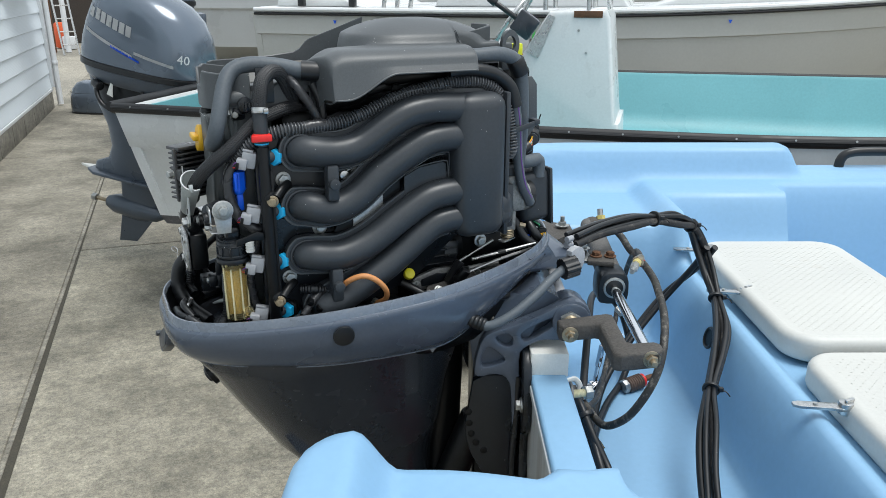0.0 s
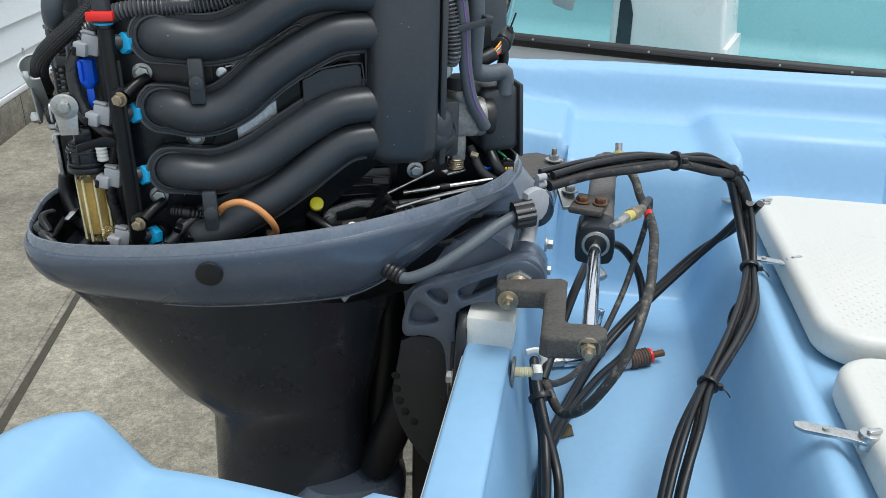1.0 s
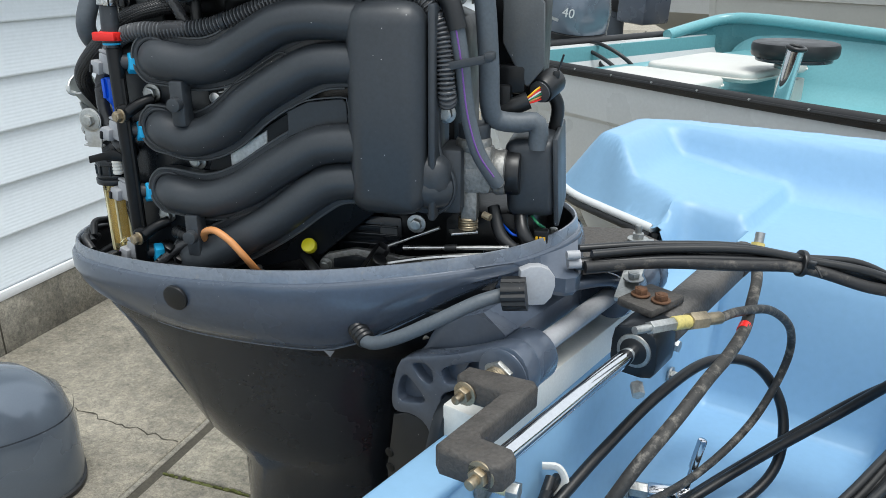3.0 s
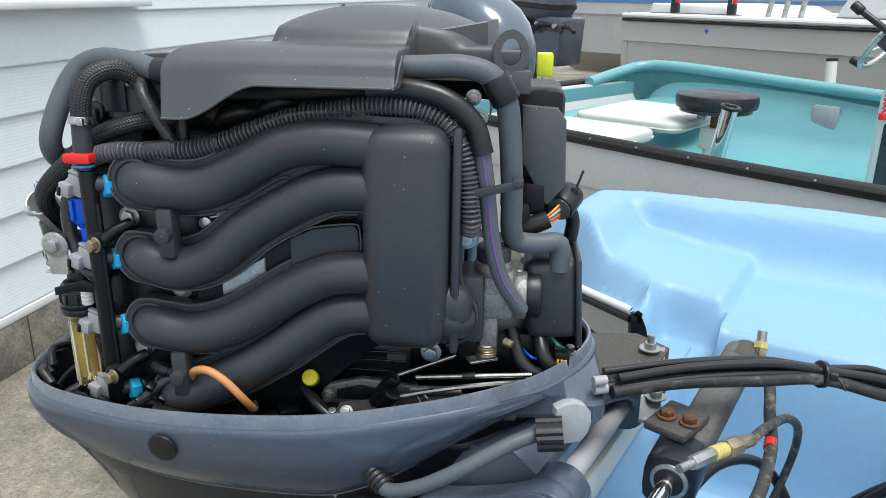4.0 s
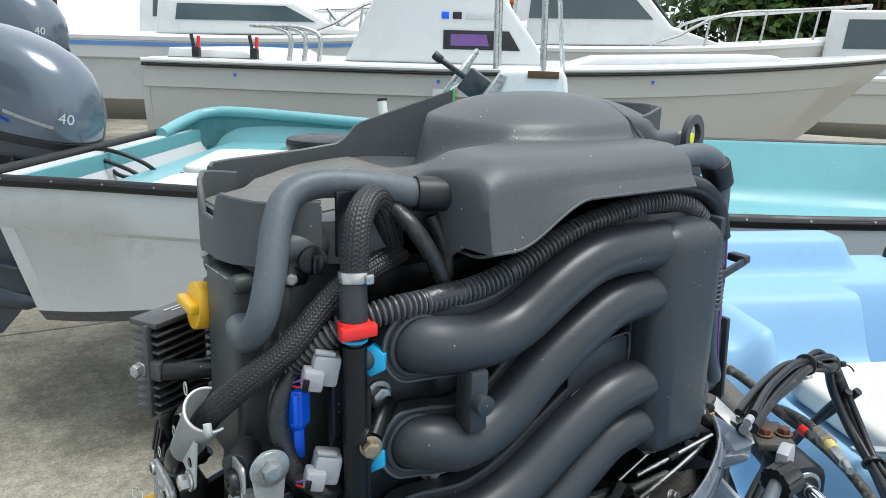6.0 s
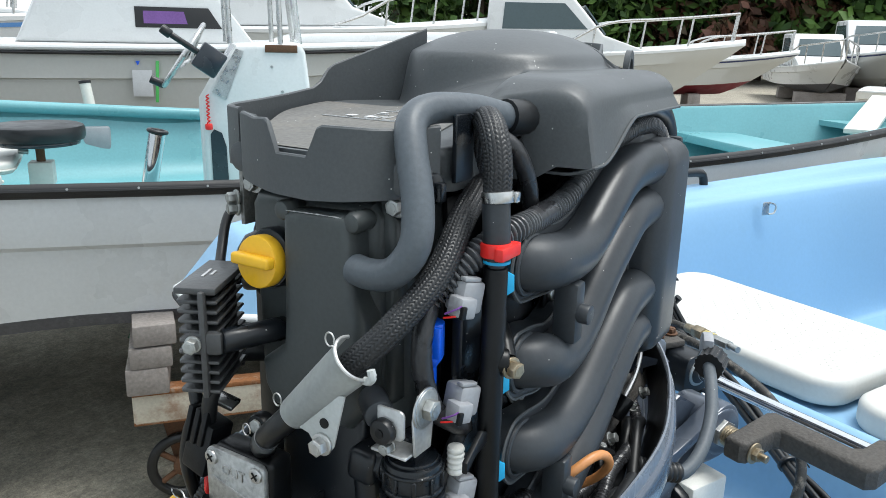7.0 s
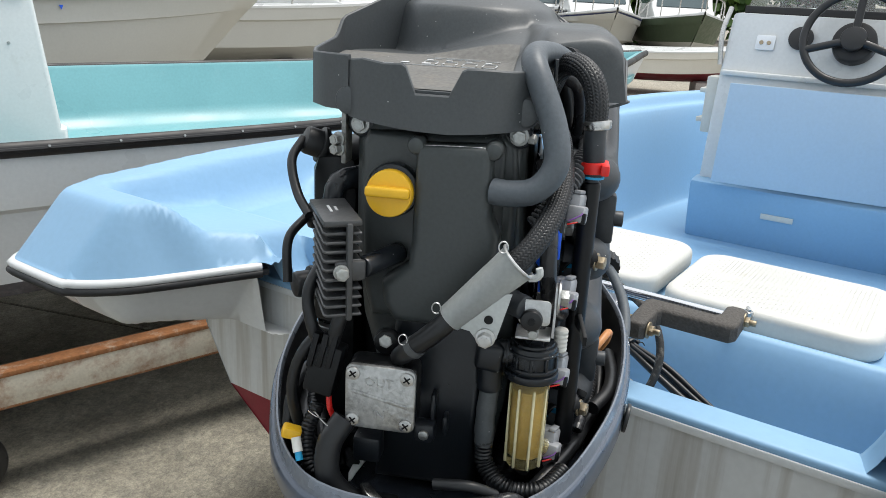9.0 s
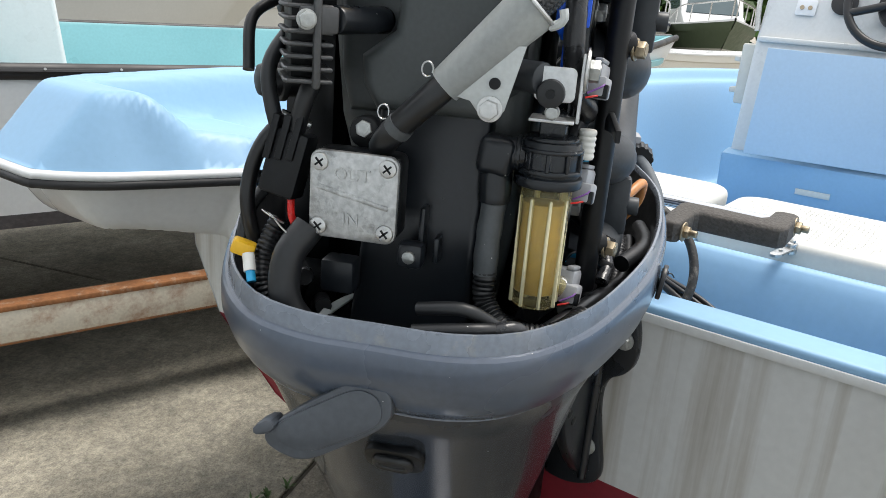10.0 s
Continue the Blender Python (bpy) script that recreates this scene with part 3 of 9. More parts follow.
def deck_height(x, y):
    """The moulded upper side: gunwale, stern pods, shelf, motor well, hatch bed and cockpit."""
    d = from_mid(x, y - BMID)
    top = 1.080 - 0.065 * ss(1.05, 1.10, x) + 0.03 * ss(1.3, 3.2, x)
    stb = y < BMID
    floor = (1.030 if stb else 1.026) - 0.027 * ss(0.09, 0.33, x)
    coam = 1 - (ss(0.012, 0.062, x) if stb else ss(0.070, 0.145, x))
    bowl = floor + (top - floor) * ss(0.765, 0.812, d) - 0.030 * ss(0.33, 0.353, x) * (1 - ss(0.60, 0.66, x)) * (1 - ss(0.735, 0.78, d))
    z = top * coam + bowl * (1 - coam)
    # sloping sides down to the rail
    s = min(1.0, max(0.0, pod_inset(x, d)) / (0.045 if stb else 0.105 - 0.050 * ss(0.02, 0.13, x)))
    rise = 1.12 * s if 1.12 * s < 0.88 else 1.12 * s - (1.12 * s - 0.88) ** 2 / 0.48
    z = 0.966 + (z - 0.966) * rise
    # transom top between the pods
    if x > 0.20:
        inner = 1 - (ss(0.425, 0.480, d) if stb else ss(0.470, 0.530, d))
        if not stb:
            inner *= ss(0.215, 0.255, x)
        if x < 0.34:
            z = z * (1 - inner) + 0.912 * inner
    # motor well and the step before the hatches
    y0, y1 = -0.47, 0.495
    if x >= 0.28:
        side = ss(y0 - 0.05, y0 + 0.02, y) * (1 - ss(y1 - 0.02, y1 + 0.05, y))
        step = side * ss(0.60, 0.65, x)
        z = z * (1 - step) + 0.892 * step
        pit = side * ss(0.294, 0.345, x) * (1 - ss(0.595, 0.660, x))
        z = z * (1 - pit) + (0.708 + 0.02 * (x - 0.3)) * pit
    # slanted corner between shelf and transom top
    if x < 0.36 and y > 0.3:
        cut = (1 - ss(0.26, 0.33, x - 0.35 * (y - 0.56))) * (1 - ss(0.555, 0.605, y)) * ss(0.24, 0.28, x)
        z = z * (1 - cut) + min(z, 0.925) * cut
    # hatch bed and cockpit floor forward
    if x > 0.66:
        bed = (1 - ss(0.560, 0.64, d)) * ss(0.67, 0.70, x)
        z = z * (1 - bed) + min(z, 0.872) * bed
        well = (1 - ss(0.60, 0.74, d)) * ss(0.985, 1.03, x) * (1 - ss(3.55, 3.65, x))
        z = z * (1 - well) + 0.545 * well
    return z


XS = list(np.concatenate([np.arange(-0.087, 0.76, 0.0085), np.arange(0.76, 1.16, 0.014), np.linspace(1.16, 5.28, 56)]))
YS = list(np.arange(-BEAM - 0.0558, BEAM + 0.001, 0.0093))


def to_outline(x, d):
    """Draws a place just outside the pod's outline onto it."""
    q = pod_inset(x, d)
    if q >= 0 or (x > 0.2 and d < 0.79):
        return x, d
    h = 0.002
    gx, gd = (pod_inset(x + h, d) - pod_inset(x - h, d)) / (2 * h), (pod_inset(x, d + h) - pod_inset(x, d - h)) / (2 * h)
    n = math.hypot(gx, gd)
    if n < 0.5 or n > 1.5:
        return x, d
    return x - q * gx / n, d - q * gd / n


def plan(height, keep, x_most=9.0, sides=(-1, 1)):
    """A skin over the boat's plan, where keep holds."""
    b = bmesh.new()
    g = {}
    for i, x in enumerate(XS):
        narrow = taper(x)
        for j, dy in enumerate(YS):
            side, d = math.copysign(1, dy), from_mid(x, dy)
            if x < x_most and keep(x, d, side) and side in sides:
                px, pd = to_outline(x, d)
                py = to_mid(px, pd, side)
                g[i, j] = b.verts.new((px, BMID + py * narrow, height(px, BMID + py)))
    for i in range(len(XS) - 1):
        for j in range(len(YS) - 1):
            q = [(i, j), (i + 1, j), (i + 1, j + 1), (i, j + 1)]
            if all(k in g for k in q):
                b.faces.new([g[k] for k in q])
    return b


def deck():
    return plan(deck_height, lambda x, d, side: (x > 0.246 or d > (0.425 if x < 0.19 or side > 0 else 0.45)) and pod_inset(x, d) > -0.021)


part("deck", deck(), M_BLUE, boat, "light blue moulded deck, well and cockpit", 60)


# hull sides and bottom
def hull_skin(z_lo, z_hi, material, name, label):
    """A band of the hull between two heights."""
    b = bmesh.new()
    xs = list(np.linspace(0.0, 5.28, 44))
    half = ((0.705, 0.905), (0.69, 0.77), (0.62, 0.65), (0.46, 0.535), (0.23, 0.46), (0.0, 0.40))
    for s in (-1, 1):
        rows = []
        for x in xs:
            t = taper(x)
            flare = 0.20 * ss(0.3, 0.8, x)
            sink = 0.28 * ss(0.35, 0.7, x)
            row = []
            for k, (a, z) in enumerate(half):
                if not z_lo - 1e-6 <= z <= z_hi + 1e-6:
                    continue
                xx = x + (0.245 if x == 0 else 0.245 * (1 - x / 5.28))
                row.append(b.verts.new((xx, BMID + s * (a + flare) * t, z - (sink if k else 0) + 0.10 * ss(1.5, 4.5, x))))
            rows.append(row)
        for p, q in zip(rows, rows[1:]):
            for j in range(len(p) - 1):
                b.faces.new((p[j], p[j + 1], q[j + 1], q[j]))
    return part(name, b, material, boat, label)


hull_skin(0.65, 0.905, M_WHITE, "hull_side", "white hull side")
hull_skin(0.40, 0.65, M_MAROON, "hull_bottom", "maroon painted hull bottom")
def streaked(name, base, dirt):
    """Gelcoat with dirty runs down its face."""
    m = mat(name, base, 0.38, 0, 0.06, 3, 90, 0.05, coat=0.1)
    n, l = m.node_tree.nodes, m.node_tree.links
    tc, mp, q, r, mix = (n.new("ShaderNode" + k) for k in ("TexCoord", "Mapping", "TexNoise", "MapRange", "MixRGB"))
    mp.inputs["Scale"].default_value = (16, 16, 0.7)
    q.inputs["Scale"].default_value, q.inputs["Detail"].default_value, q.inputs["Roughness"].default_value = 1.6, 5, 0.6
    l.new(tc.outputs["Object"], mp.inputs[0])
    l.new(mp.outputs[0], q.inputs["Vector"])
    r.inputs[1].default_value, r.inputs[2].default_value, r.inputs[4].default_value = 0.47, 0.70, 0.85
    l.new(q.outputs[0], r.inputs[0])
    l.new(r.outputs[0], mix.inputs[0])
    b = n["Principled BSDF"]
    l.new(b.inputs["Base Color"].links[0].from_socket, mix.inputs[1])
    mix.inputs[2].default_value = (*dirt, 1)
    l.new(mix.outputs[0], b.inputs["Base Color"])
    return m


M_STREAK = streaked("streaked_white_transom", (0.60, 0.61, 0.60), (0.33, 0.30, 0.25))
# transom board: white outer face, blue capping
bm = prism([(-0.705, 0.905), (0.705, 0.905), (0.69, 0.77), (0.62, 0.65), (-0.62, 0.65), (-0.69, 0.77)], 0.05, Matrix(((0, 0, 1, 0.272), (1, 0, 0, BMID), (0, 1, 0, 0), (0, 0, 0, 1))))
part("transom_board", bm, M_STREAK, boat, "white transom face with dirty run marks")
part("transom_cap", box((0.058, 1.30, 0.0165), pose(0.2735, BMID, 0.9092), 0.006, 3), M_BLUE, boat, "light blue rounded transom capping")
part("cap_edge", box((0.005, 1.30, 0.012), pose(0.2445, BMID, 0.9005), 0.0015), M_WHITE, boat, "white gelcoat edge")
bm = prism([(-0.62, 0.65), (0.62, 0.65), (0.46, 0.535), (0.0, 0.40), (-0.46, 0.535)], 0.05, Matrix(((0, 0, 1, 0.272), (1, 0, 0, BMID), (0, 1, 0, 0), (0, 0, 0, 1))))
part("transom_bottom", bm, M_MAROON, boat, "maroon painted lower transom")
# pod undersides with a black and white rail
for side in (-1, 1):
    part("pod_bottom", plan(lambda x, y: 0.964 - 0.105 * ss(0.0, 0.10, pod_inset(x, from_mid(x, y - BMID)) if x < 0.2 or abs(y - BMID) > 0.79 else 0.10) - 0.04 * ss(0, 0.30, x), lambda x, d, side: d > (0.425 if x < 0.19 or side > 0 else 0.45) and pod_inset(x, d) > -0.021, 0.30 if side > 0 else 0.24, (side,)), M_WHITE, boat, "white underside of the stern pod", 60)


def rail_path(s):
    """Round the pod and along the gunwale to the bow."""
    edge = []
    if s > 0:
        edge += [(x, POD_IN) for x in (0.200, 0.16, 0.115, 0.07)]
        edge += [(-0.077 + POD_R * (1 - math.sin(a)), POD_IN + POD_R * (1 - math.cos(a))) for a in np.linspace(0.15, 1.5, 6)]
    edge += [(-0.077 + 0.13 * (1 - math.sin(a)), POD_EDGE - 0.13 * (1 - math.cos(a))) for a in np.linspace(1.5, 0.1, 7)]
    edge += [(x, 0.934) for x in (0.12, 0.2, 0.6, 1.2, 1.9, 2.6, 3.2, 3.8, 4.3, 4.8, 5.2)]
    return [(float(x), BMID + to_mid(x, d, s) * taper(x), 0.962) for x, d in edge]


for s in (-1, 1):
    line = rail_path(s)
    part("white_rail", tube([(x, y, z - 0.0040) for x, y, z in line], 0.0095, 12, 0.008, flat=0.85), M_WHITE, boat, "white rubbing rail")
    low = []
    for i, (x, y, z) in enumerate(line):
        p, q = line[max(0, i - 1)], line[min(len(line) - 1, i + 1)]
        d = Vector((q[1] - p[1], p[0] - q[0], 0)).normalized()
        if d.dot(Vector((x - max(0.1, min(x, 4.0)), y - BMID - s * 0.7, 0))) < 0:
            d = -d
        low.append((x + 0.004 * d.x, y + 0.004 * d.y, z - 0.0160))
    part("black_rail", tube(low, 0.0080, 10, 0.008), M_RAIL, boat, "black rail insert")

part("rail_end", cyl(0.0070, 0.024, pose(0.203, BMID + 0.472, 0.9465, 0, 90, -20), 12, 0.002), M_RAIL, boat, "black end piece of the rail")
# pad under the motor clamp
pad = tagged(part("transom_pad", box((0.060, 0.39, 0.042), BOAT_TURN @ pose(0.274, 0.10, 0.9335), 0.003), M_WHITEP), "white plastic pad on top of the transom", "pad")


def hatch(name, x0, x1, y0, y1, z, label):
    h = thing(name, label, "hatch", BOAT_TURN @ pose((x0 + x1) / 2, (y0 + y1) / 2, z - 0.045), group="stern hatches")
    w, l = x1 - x0, y1 - y0
    part("cushion_lid", prism(rounded(w, l, 0.060, 8), 0.05, pose(0, 0, 0.025), 0.015, 5), M_SEAT, h)
    # diamond tread of small raised bars
    b = bmesh.new()
    px = 0.0088
    for i in range(int((w - 0.06) / px)):
        for j in range(int((l - 0.06) / px)):
            cx, cy = -w / 2 + 0.035 + i * px, -l / 2 + 0.035 + j * px
            a = radians(45 if (i + j) % 2 else -45)
            ux, uy = 0.0036 * math.cos(a), 0.0036 * math.sin(a)
            vx, vy = -uy * 0.32, ux * 0.32
            q = [b.verts.new((cx + p * ux + r * vx, cy + p * uy + r * vy, 0.0497 + 0.0008 * (p == 0))) for p, r in ((-1, 0), (0, 1), (1, 0), (0, -1))]
            b.faces.new(q)
    part("tread", b, M_SEAT, h, "raised non-slip tread")
    return h


hatch("stern_hatch", 0.70, 1.03, 0.005, 0.545, 0.925, "white non-slip hatch lid on the blue deck")
hatch("stern_hatch", 0.70, 1.03, -0.41, -0.012, 0.915, "white non-slip hatch lid beside the first")


def latch(x, y, z, group="hatch latches"):
    """A stainless turn latch: bar with two pointed ends and a hub."""
    t = thing("hatch_latch", "stainless steel turn latch at the hatch edge", "latch", BOAT_TURN @ pose(x, y, z, 0, 0, -8), group=group)
    part("bar", prism([(-0.075, -0.004), (-0.066, -0.0085), (-0.020, -0.0085), (0.0, -0.011), (0.020, -0.0085), (0.052, -0.004), (0.070, 0.0), (0.052, 0.004), (0.020, 0.0085), (0.0, 0.011), (-0.020, 0.0085), (-0.066, 0.0085), (-0.075, 0.004)], 0.005, pose(0, 0, 0.012), 0.0012), M_STEEL, t)
    part("hub", cyl(0.011, 0.02, pose(0, 0, 0.012), 20, 0.003), M_STEEL, t)
    part("wing", box((0.018, 0.006, 0.006), pose(0.004, 0, 0.024, 0, 0, 35), 0.002), M_STEEL, t)
    for sx in (-0.043, 0.043):
        part("screw", cyl(0.0035, 0.003, pose(sx, 0, 0.0155), 10), M_ZINC, t)


latch(0.714, 0.486, 0.912)
latch(0.714, 0.249, 0.905)
latch(0.700, -0.183, 0.898)
# ---- the outboard motor, uncovered ----
motor = thing("outboard_motor", "dark blue-grey outboard motor with its top cowl removed", "outboard motor")
RIM = [(-0.333, 0.0), (-0.332, 0.046), (-0.316, 0.088), (-0.274, 0.125), (-0.209, 0.154), (-0.135, 0.176), (-0.045, 0.188), (0.045, 0.187), (0.140, 0.163), (0.205, 0.135), (0.250, 0.104), (0.285, 0.060), (0.301, 0.022), (0.304, 0.0)]


def rim_ring(fx, fy, dz, inset=0.0, floor=None):
    """The lower cowl's outline, scaled about its middle, dz over the rim line."""
    half = smooth_path([(x, y, 0) for x, y in RIM], 0.012)
    full = [(p.x, -p.y) for p in half] + [(p.x, p.y) for p in half[-2:0:-1]]
    out = []
    cx = -0.02
    for x, y in full:
        r = math.hypot(x - cx, y)
        k = (r - inset) / r
        xx, yy = cx + (x - cx) * k * fx, y * k * fy
        z = 1.059 + 0.0764 * (x + 0.365) + (dz(x) if callable(dz) else dz)
        out.append((xx, yy, floor if floor is not None else z))
    return out


def crease(x):
    """Height of the lower cowl's bottom line under the rim."""
    zc = 0.991 - 0.011 * ss(-0.35, -0.1, x) + 0.083 * ss(0.03, 0.27, x)
    return zc - (1.059 + 0.0764 * (x + 0.365))


def open_loft(rings):
    """A skin over closed rings, capped at its last ring alone."""
    b = loft(rings, caps=False)
    b.verts.ensure_lookup_table()
    k = len(rings[0])
    b.faces.new([b.verts[i] for i in range(len(b.verts) - k, len(b.verts))])
    return b


tray = part("lower_cowl", loft([
    rim_ring(1.010, 1.016, -0.0145), rim_ring(1.0125, 1.020, -0.0165), rim_ring(1.014, 1.023, -0.021), rim_ring(1.014, 1.022, lambda x: 0.30 * crease(x) - 0.010), rim_ring(1.009, 1.010, lambda x: 0.50 * crease(x)),
    rim_ring(0.999, 0.985, lambda x: 0.64 * crease(x)), rim_ring(0.980, 0.945, lambda x: 0.78 * crease(x)), rim_ring(0.955, 0.895, lambda x: 0.90 * crease(x)), rim_ring(0.925, 0.835, lambda x: 0.97 * crease(x)), rim_ring(0.88, 0.74, crease)], caps=False), M_COWL, motor, "blue-grey painted lower cowl", 50)
line = rim_ring(0.938, 0.861, lambda x: 0.945 * crease(x))
part("seam_line", tube(line + line[:1], 0.0013, 6, 0.02), M_EDGE, motor, "thin pale seam under the lower cowl")
part("rim_ledge", loft([rim_ring(1.010, 1.016, -0.0145), rim_ring(1.004, 1.008, -0.0125), rim_ring(1, 1, -0.0120, 0.0005)], caps=False), M_COWL, motor, "", 25)
part("rim_edge", loft([rim_ring(1, 1, -0.0120, 0.0005), rim_ring(1, 1, -0.003, 0.0018), rim_ring(1, 1, 0.0008, 0.0030), rim_ring(1, 1, 0.0010, 0.0050), rim_ring(1, 1, -0.001, 0.0068), rim_ring(1, 1, -0.004, 0.0075)], caps=False), M_EDGE, motor, "worn pale edge of the lower cowl", 30)
# inner walls and floor carry the cavity's shade as near-black colour
part("cowl_inside", open_loft([rim_ring(1, 1, -0.004, 0.0075), rim_ring(1, 1, -0.03, 0.0125), rim_ring(0.93, 0.88, 0, 0.02, 0.985), rim_ring(0.86, 0.74, 0, 0.02, 0.955), rim_ring(0.4, 0.4, 0, 0.02, 0.945)]), M_PIT, motor, "floor of the lower cowl, blackened for its shade")

# mid section under the cowl and the leg
part("apron", loft([super_ring(-0.306, 0.175, 0.150, 1.010, 2.5), super_ring(-0.306, 0.165, 0.149, 0.985, 2.5), super_ring(-0.290, 0.135, 0.139, 0.962, 2.5), super_ring(-0.243, 0.110, 0.122, 0.885, 2.5), super_ring(-0.193, 0.098, 0.104, 0.803, 2.5), super_ring(-0.160, 0.090, 0.086, 0.762, 2.4), super_ring(-0.146, 0.086, 0.074, 0.735, 2.4), super_ring(-0.150, 0.084, 0.062, 0.65, 2.3), super_ring(-0.155, 0.084, 0.056, 0.56, 2.3)]), M_APRON, motor, "charcoal painted mid section")
part("leg", loft([super_ring(-0.157, 0.085, 0.056, 0.57, 2.2), super_ring(-0.165, 0.08, 0.05, 0.46, 2.2), super_ring(-0.17, 0.07, 0.042, 0.30, 2.2), super_ring(-0.10, 0.06, 0.02, 0.10, 2.0)]), M_COWL, motor)
part("lower_mount_cover", loft([super_ring(-0.035, 0.135, 0.094, 0.540, 3), super_ring(-0.045, 0.140, 0.100, 0.560, 3), super_ring(-0.045, 0.140, 0.100, 0.590, 3), super_ring(-0.030, 0.130, 0.088, 0.606, 3)]), M_COWL, motor)
part("anti_ventilation_plate", prism([(-0.32, -0.06), (-0.25, -0.09), (-0.05, -0.085), (0.09, -0.05), (0.09, 0.05), (-0.05, 0.085), (-0.25, 0.09), (-0.32, 0.06)], 0.02, pose(0, 0, 0.44), 0.006), M_COWL, motor)
part("gear_case", loft([[(x, r * math.cos(2 * math.pi * i / 20), 0.26 + r * math.sin(2 * math.pi * i / 20)) for i in range(20)] for x, r in ((-0.2, 0.03), (-0.16, 0.045), (0, 0.05), (0.1, 0.035), (0.15, 0.01))]), M_COWL, motor)
# cap disc on the cowl's side, rear latch and socket
part("cap_disc", cyl(0.0150, 0.004, face_pose((-0.119, -0.1862, 1.0445), (-0.13, -0.98, -0.12)), 32, 0.001), M_BLKRUB, motor, "black round cap")
M_LATCH = mat("grey_latch_rubber", (0.060, 0.068, 0.080), 0.42, 0, 0.2, 20, 200, 0.1, specks=0.5)
LATCH = face_pose((-0.332, 0.0265, 0.990), (-1, 0, 0.16))
BLADE = [(-0.041, -0.009), (-0.041, -0.018), (-0.030, -0.024), (-0.013, -0.027), (0.012, -0.012), (0.036, 0.004), (0.042, 0.014), (0.039, 0.029), (0.028, 0.036), (0.016, 0.034), (-0.004, 0.020), (-0.022, 0.007)]
lt = part("cowl_latch", prism(soften(BLADE, 2), 0.013, LATCH, 0.0016, 3), M_LATCH, motor, "grey rubber-covered cowl latch")
part("latch_face", prism(soften([(x * 0.86, 0.004 + (y - 0.004) * 0.76) for x, y in BLADE], 2), 0.003, LATCH @ pose(0, 0, 0.0068), 0.0008), M_LATCH, lt)
part("latch_lip", prism(soften([(-0.047, -0.006), (-0.046, -0.012), (-0.037, -0.010), (-0.031, -0.004), (-0.036, 0.001)], 1), 0.018, LATCH @ pose(0, 0, 0.004), 0.0015), M_LATCH, lt)
part("latch_hub", rod(LATCH @ Vector((0.024, 0.012, -0.03)), LATCH @ Vector((0.024, 0.012, 0.002)), 0.010, 20, 0.002), M_BLKRUB, lt)
SOCKET = face_pose((-0.2790, -0.005, 0.936), (-1, 0, -0.62))
sk = part("flush_socket", prism(rounded(0.044, 0.030, 0.011), 0.008, SOCKET @ pose(0, 0, -0.0025), 0.0015), M_PIT, motor)
part("flush_plug", tube([SOCKET @ Vector((x, y, 0.003)) for x, y in rounded(0.024, 0.012, 0.0055) + [(0.012, 0.0005)]], 0.0034, 10, 0.002), M_BLKRUB, sk)
part("plug_face", prism(rounded(0.022, 0.010, 0.004), 0.004, SOCKET @ pose(0, 0, 0.003), 0.001), M_BLKRUB, sk)

FACE = Matrix(((1, 0, 0, 0), (0, 0, -1, 0), (0, 1, 0, 0), (0, 0, 0, 1)))   # outline (x, z), thickness along y
# block behind everything
bm = box((0.33, 0.15, 0.31), pose(0.005, 0.012, 1.185), 0.02)
box((0.12, 0.16, 0.10), pose(0.20, 0.02, 1.08), 0.015, bm=bm)
box((0.10, 0.20, 0.05), pose(-0.05, 0.0, 1.05), 0.012, bm=bm)
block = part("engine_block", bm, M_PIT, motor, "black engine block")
# flange plate behind the runners, without openings
bm = prism([(-0.205, 1.045), (-0.10, 1.040), (0.02, 1.075), (0.09, 1.135), (0.16, 1.15), (0.165, 1.345), (0.10, 1.362), (0.0, 1.350), (-0.08, 1.322), (-0.165, 1.318), (-0.205, 1.30)], 0.010, Matrix(((1, 0, 0, 0), (0, 0, -1, -0.098), (0, 1, 0, 0), (0, 0, 0, 1))), 0.003)
part("intake_flange", bm, M_DARK, motor)

RUNNERS = [
    [(-0.148, 1.292), (-0.100, 1.288), (-0.066, 1.295), (-0.027, 1.318), (0.004, 1.333), (0.040, 1.338), (0.088, 1.336)],
    [(-0.150, 1.217), (-0.112, 1.210), (-0.076, 1.222), (-0.036, 1.254), (0.007, 1.280), (0.040, 1.294), (0.088, 1.297)],
    [(-0.148, 1.146), (-0.100, 1.142), (-0.056, 1.156), (-0.012, 1.184), (0.026, 1.206), (0.050, 1.213), (0.088, 1.216)],
    [(-0.128, 1.068), (-0.072, 1.093), (-0.021, 1.124), (0.023, 1.157), (0.050, 1.172), (0.088, 1.176)],
]
for i, path in enumerate(RUNNERS):
    y = -0.130
    pts = [(path[0][0] - 0.001, -0.098, path[0][1] - 0.001), (path[0][0] - 0.001, -0.113, path[0][1]), (path[0][0] + 0.010, y + 0.002, path[0][1])] + [(x, y, z) for x, z in path[1:]]
    part("intake_runner", tube(pts, 0.0205, 20, 0.006), M_BLACK, motor)
bm = box((0.080, 0.075, 0.212), pose(0.112, -0.118, 1.250), 0.021, 4)
part("plenum", bm, M_BLACK, motor, "black moulded intake plenum")
bm = box((0.05, 0.06, 0.050), pose(0.150, -0.112, 1.182), 0.018, 3)
box((0.008, 0.07, 0.215), pose(0.158, -0.105, 1.247), 0.003, bm=bm)
part("plenum_outlet", bm, M_BLACK, motor)
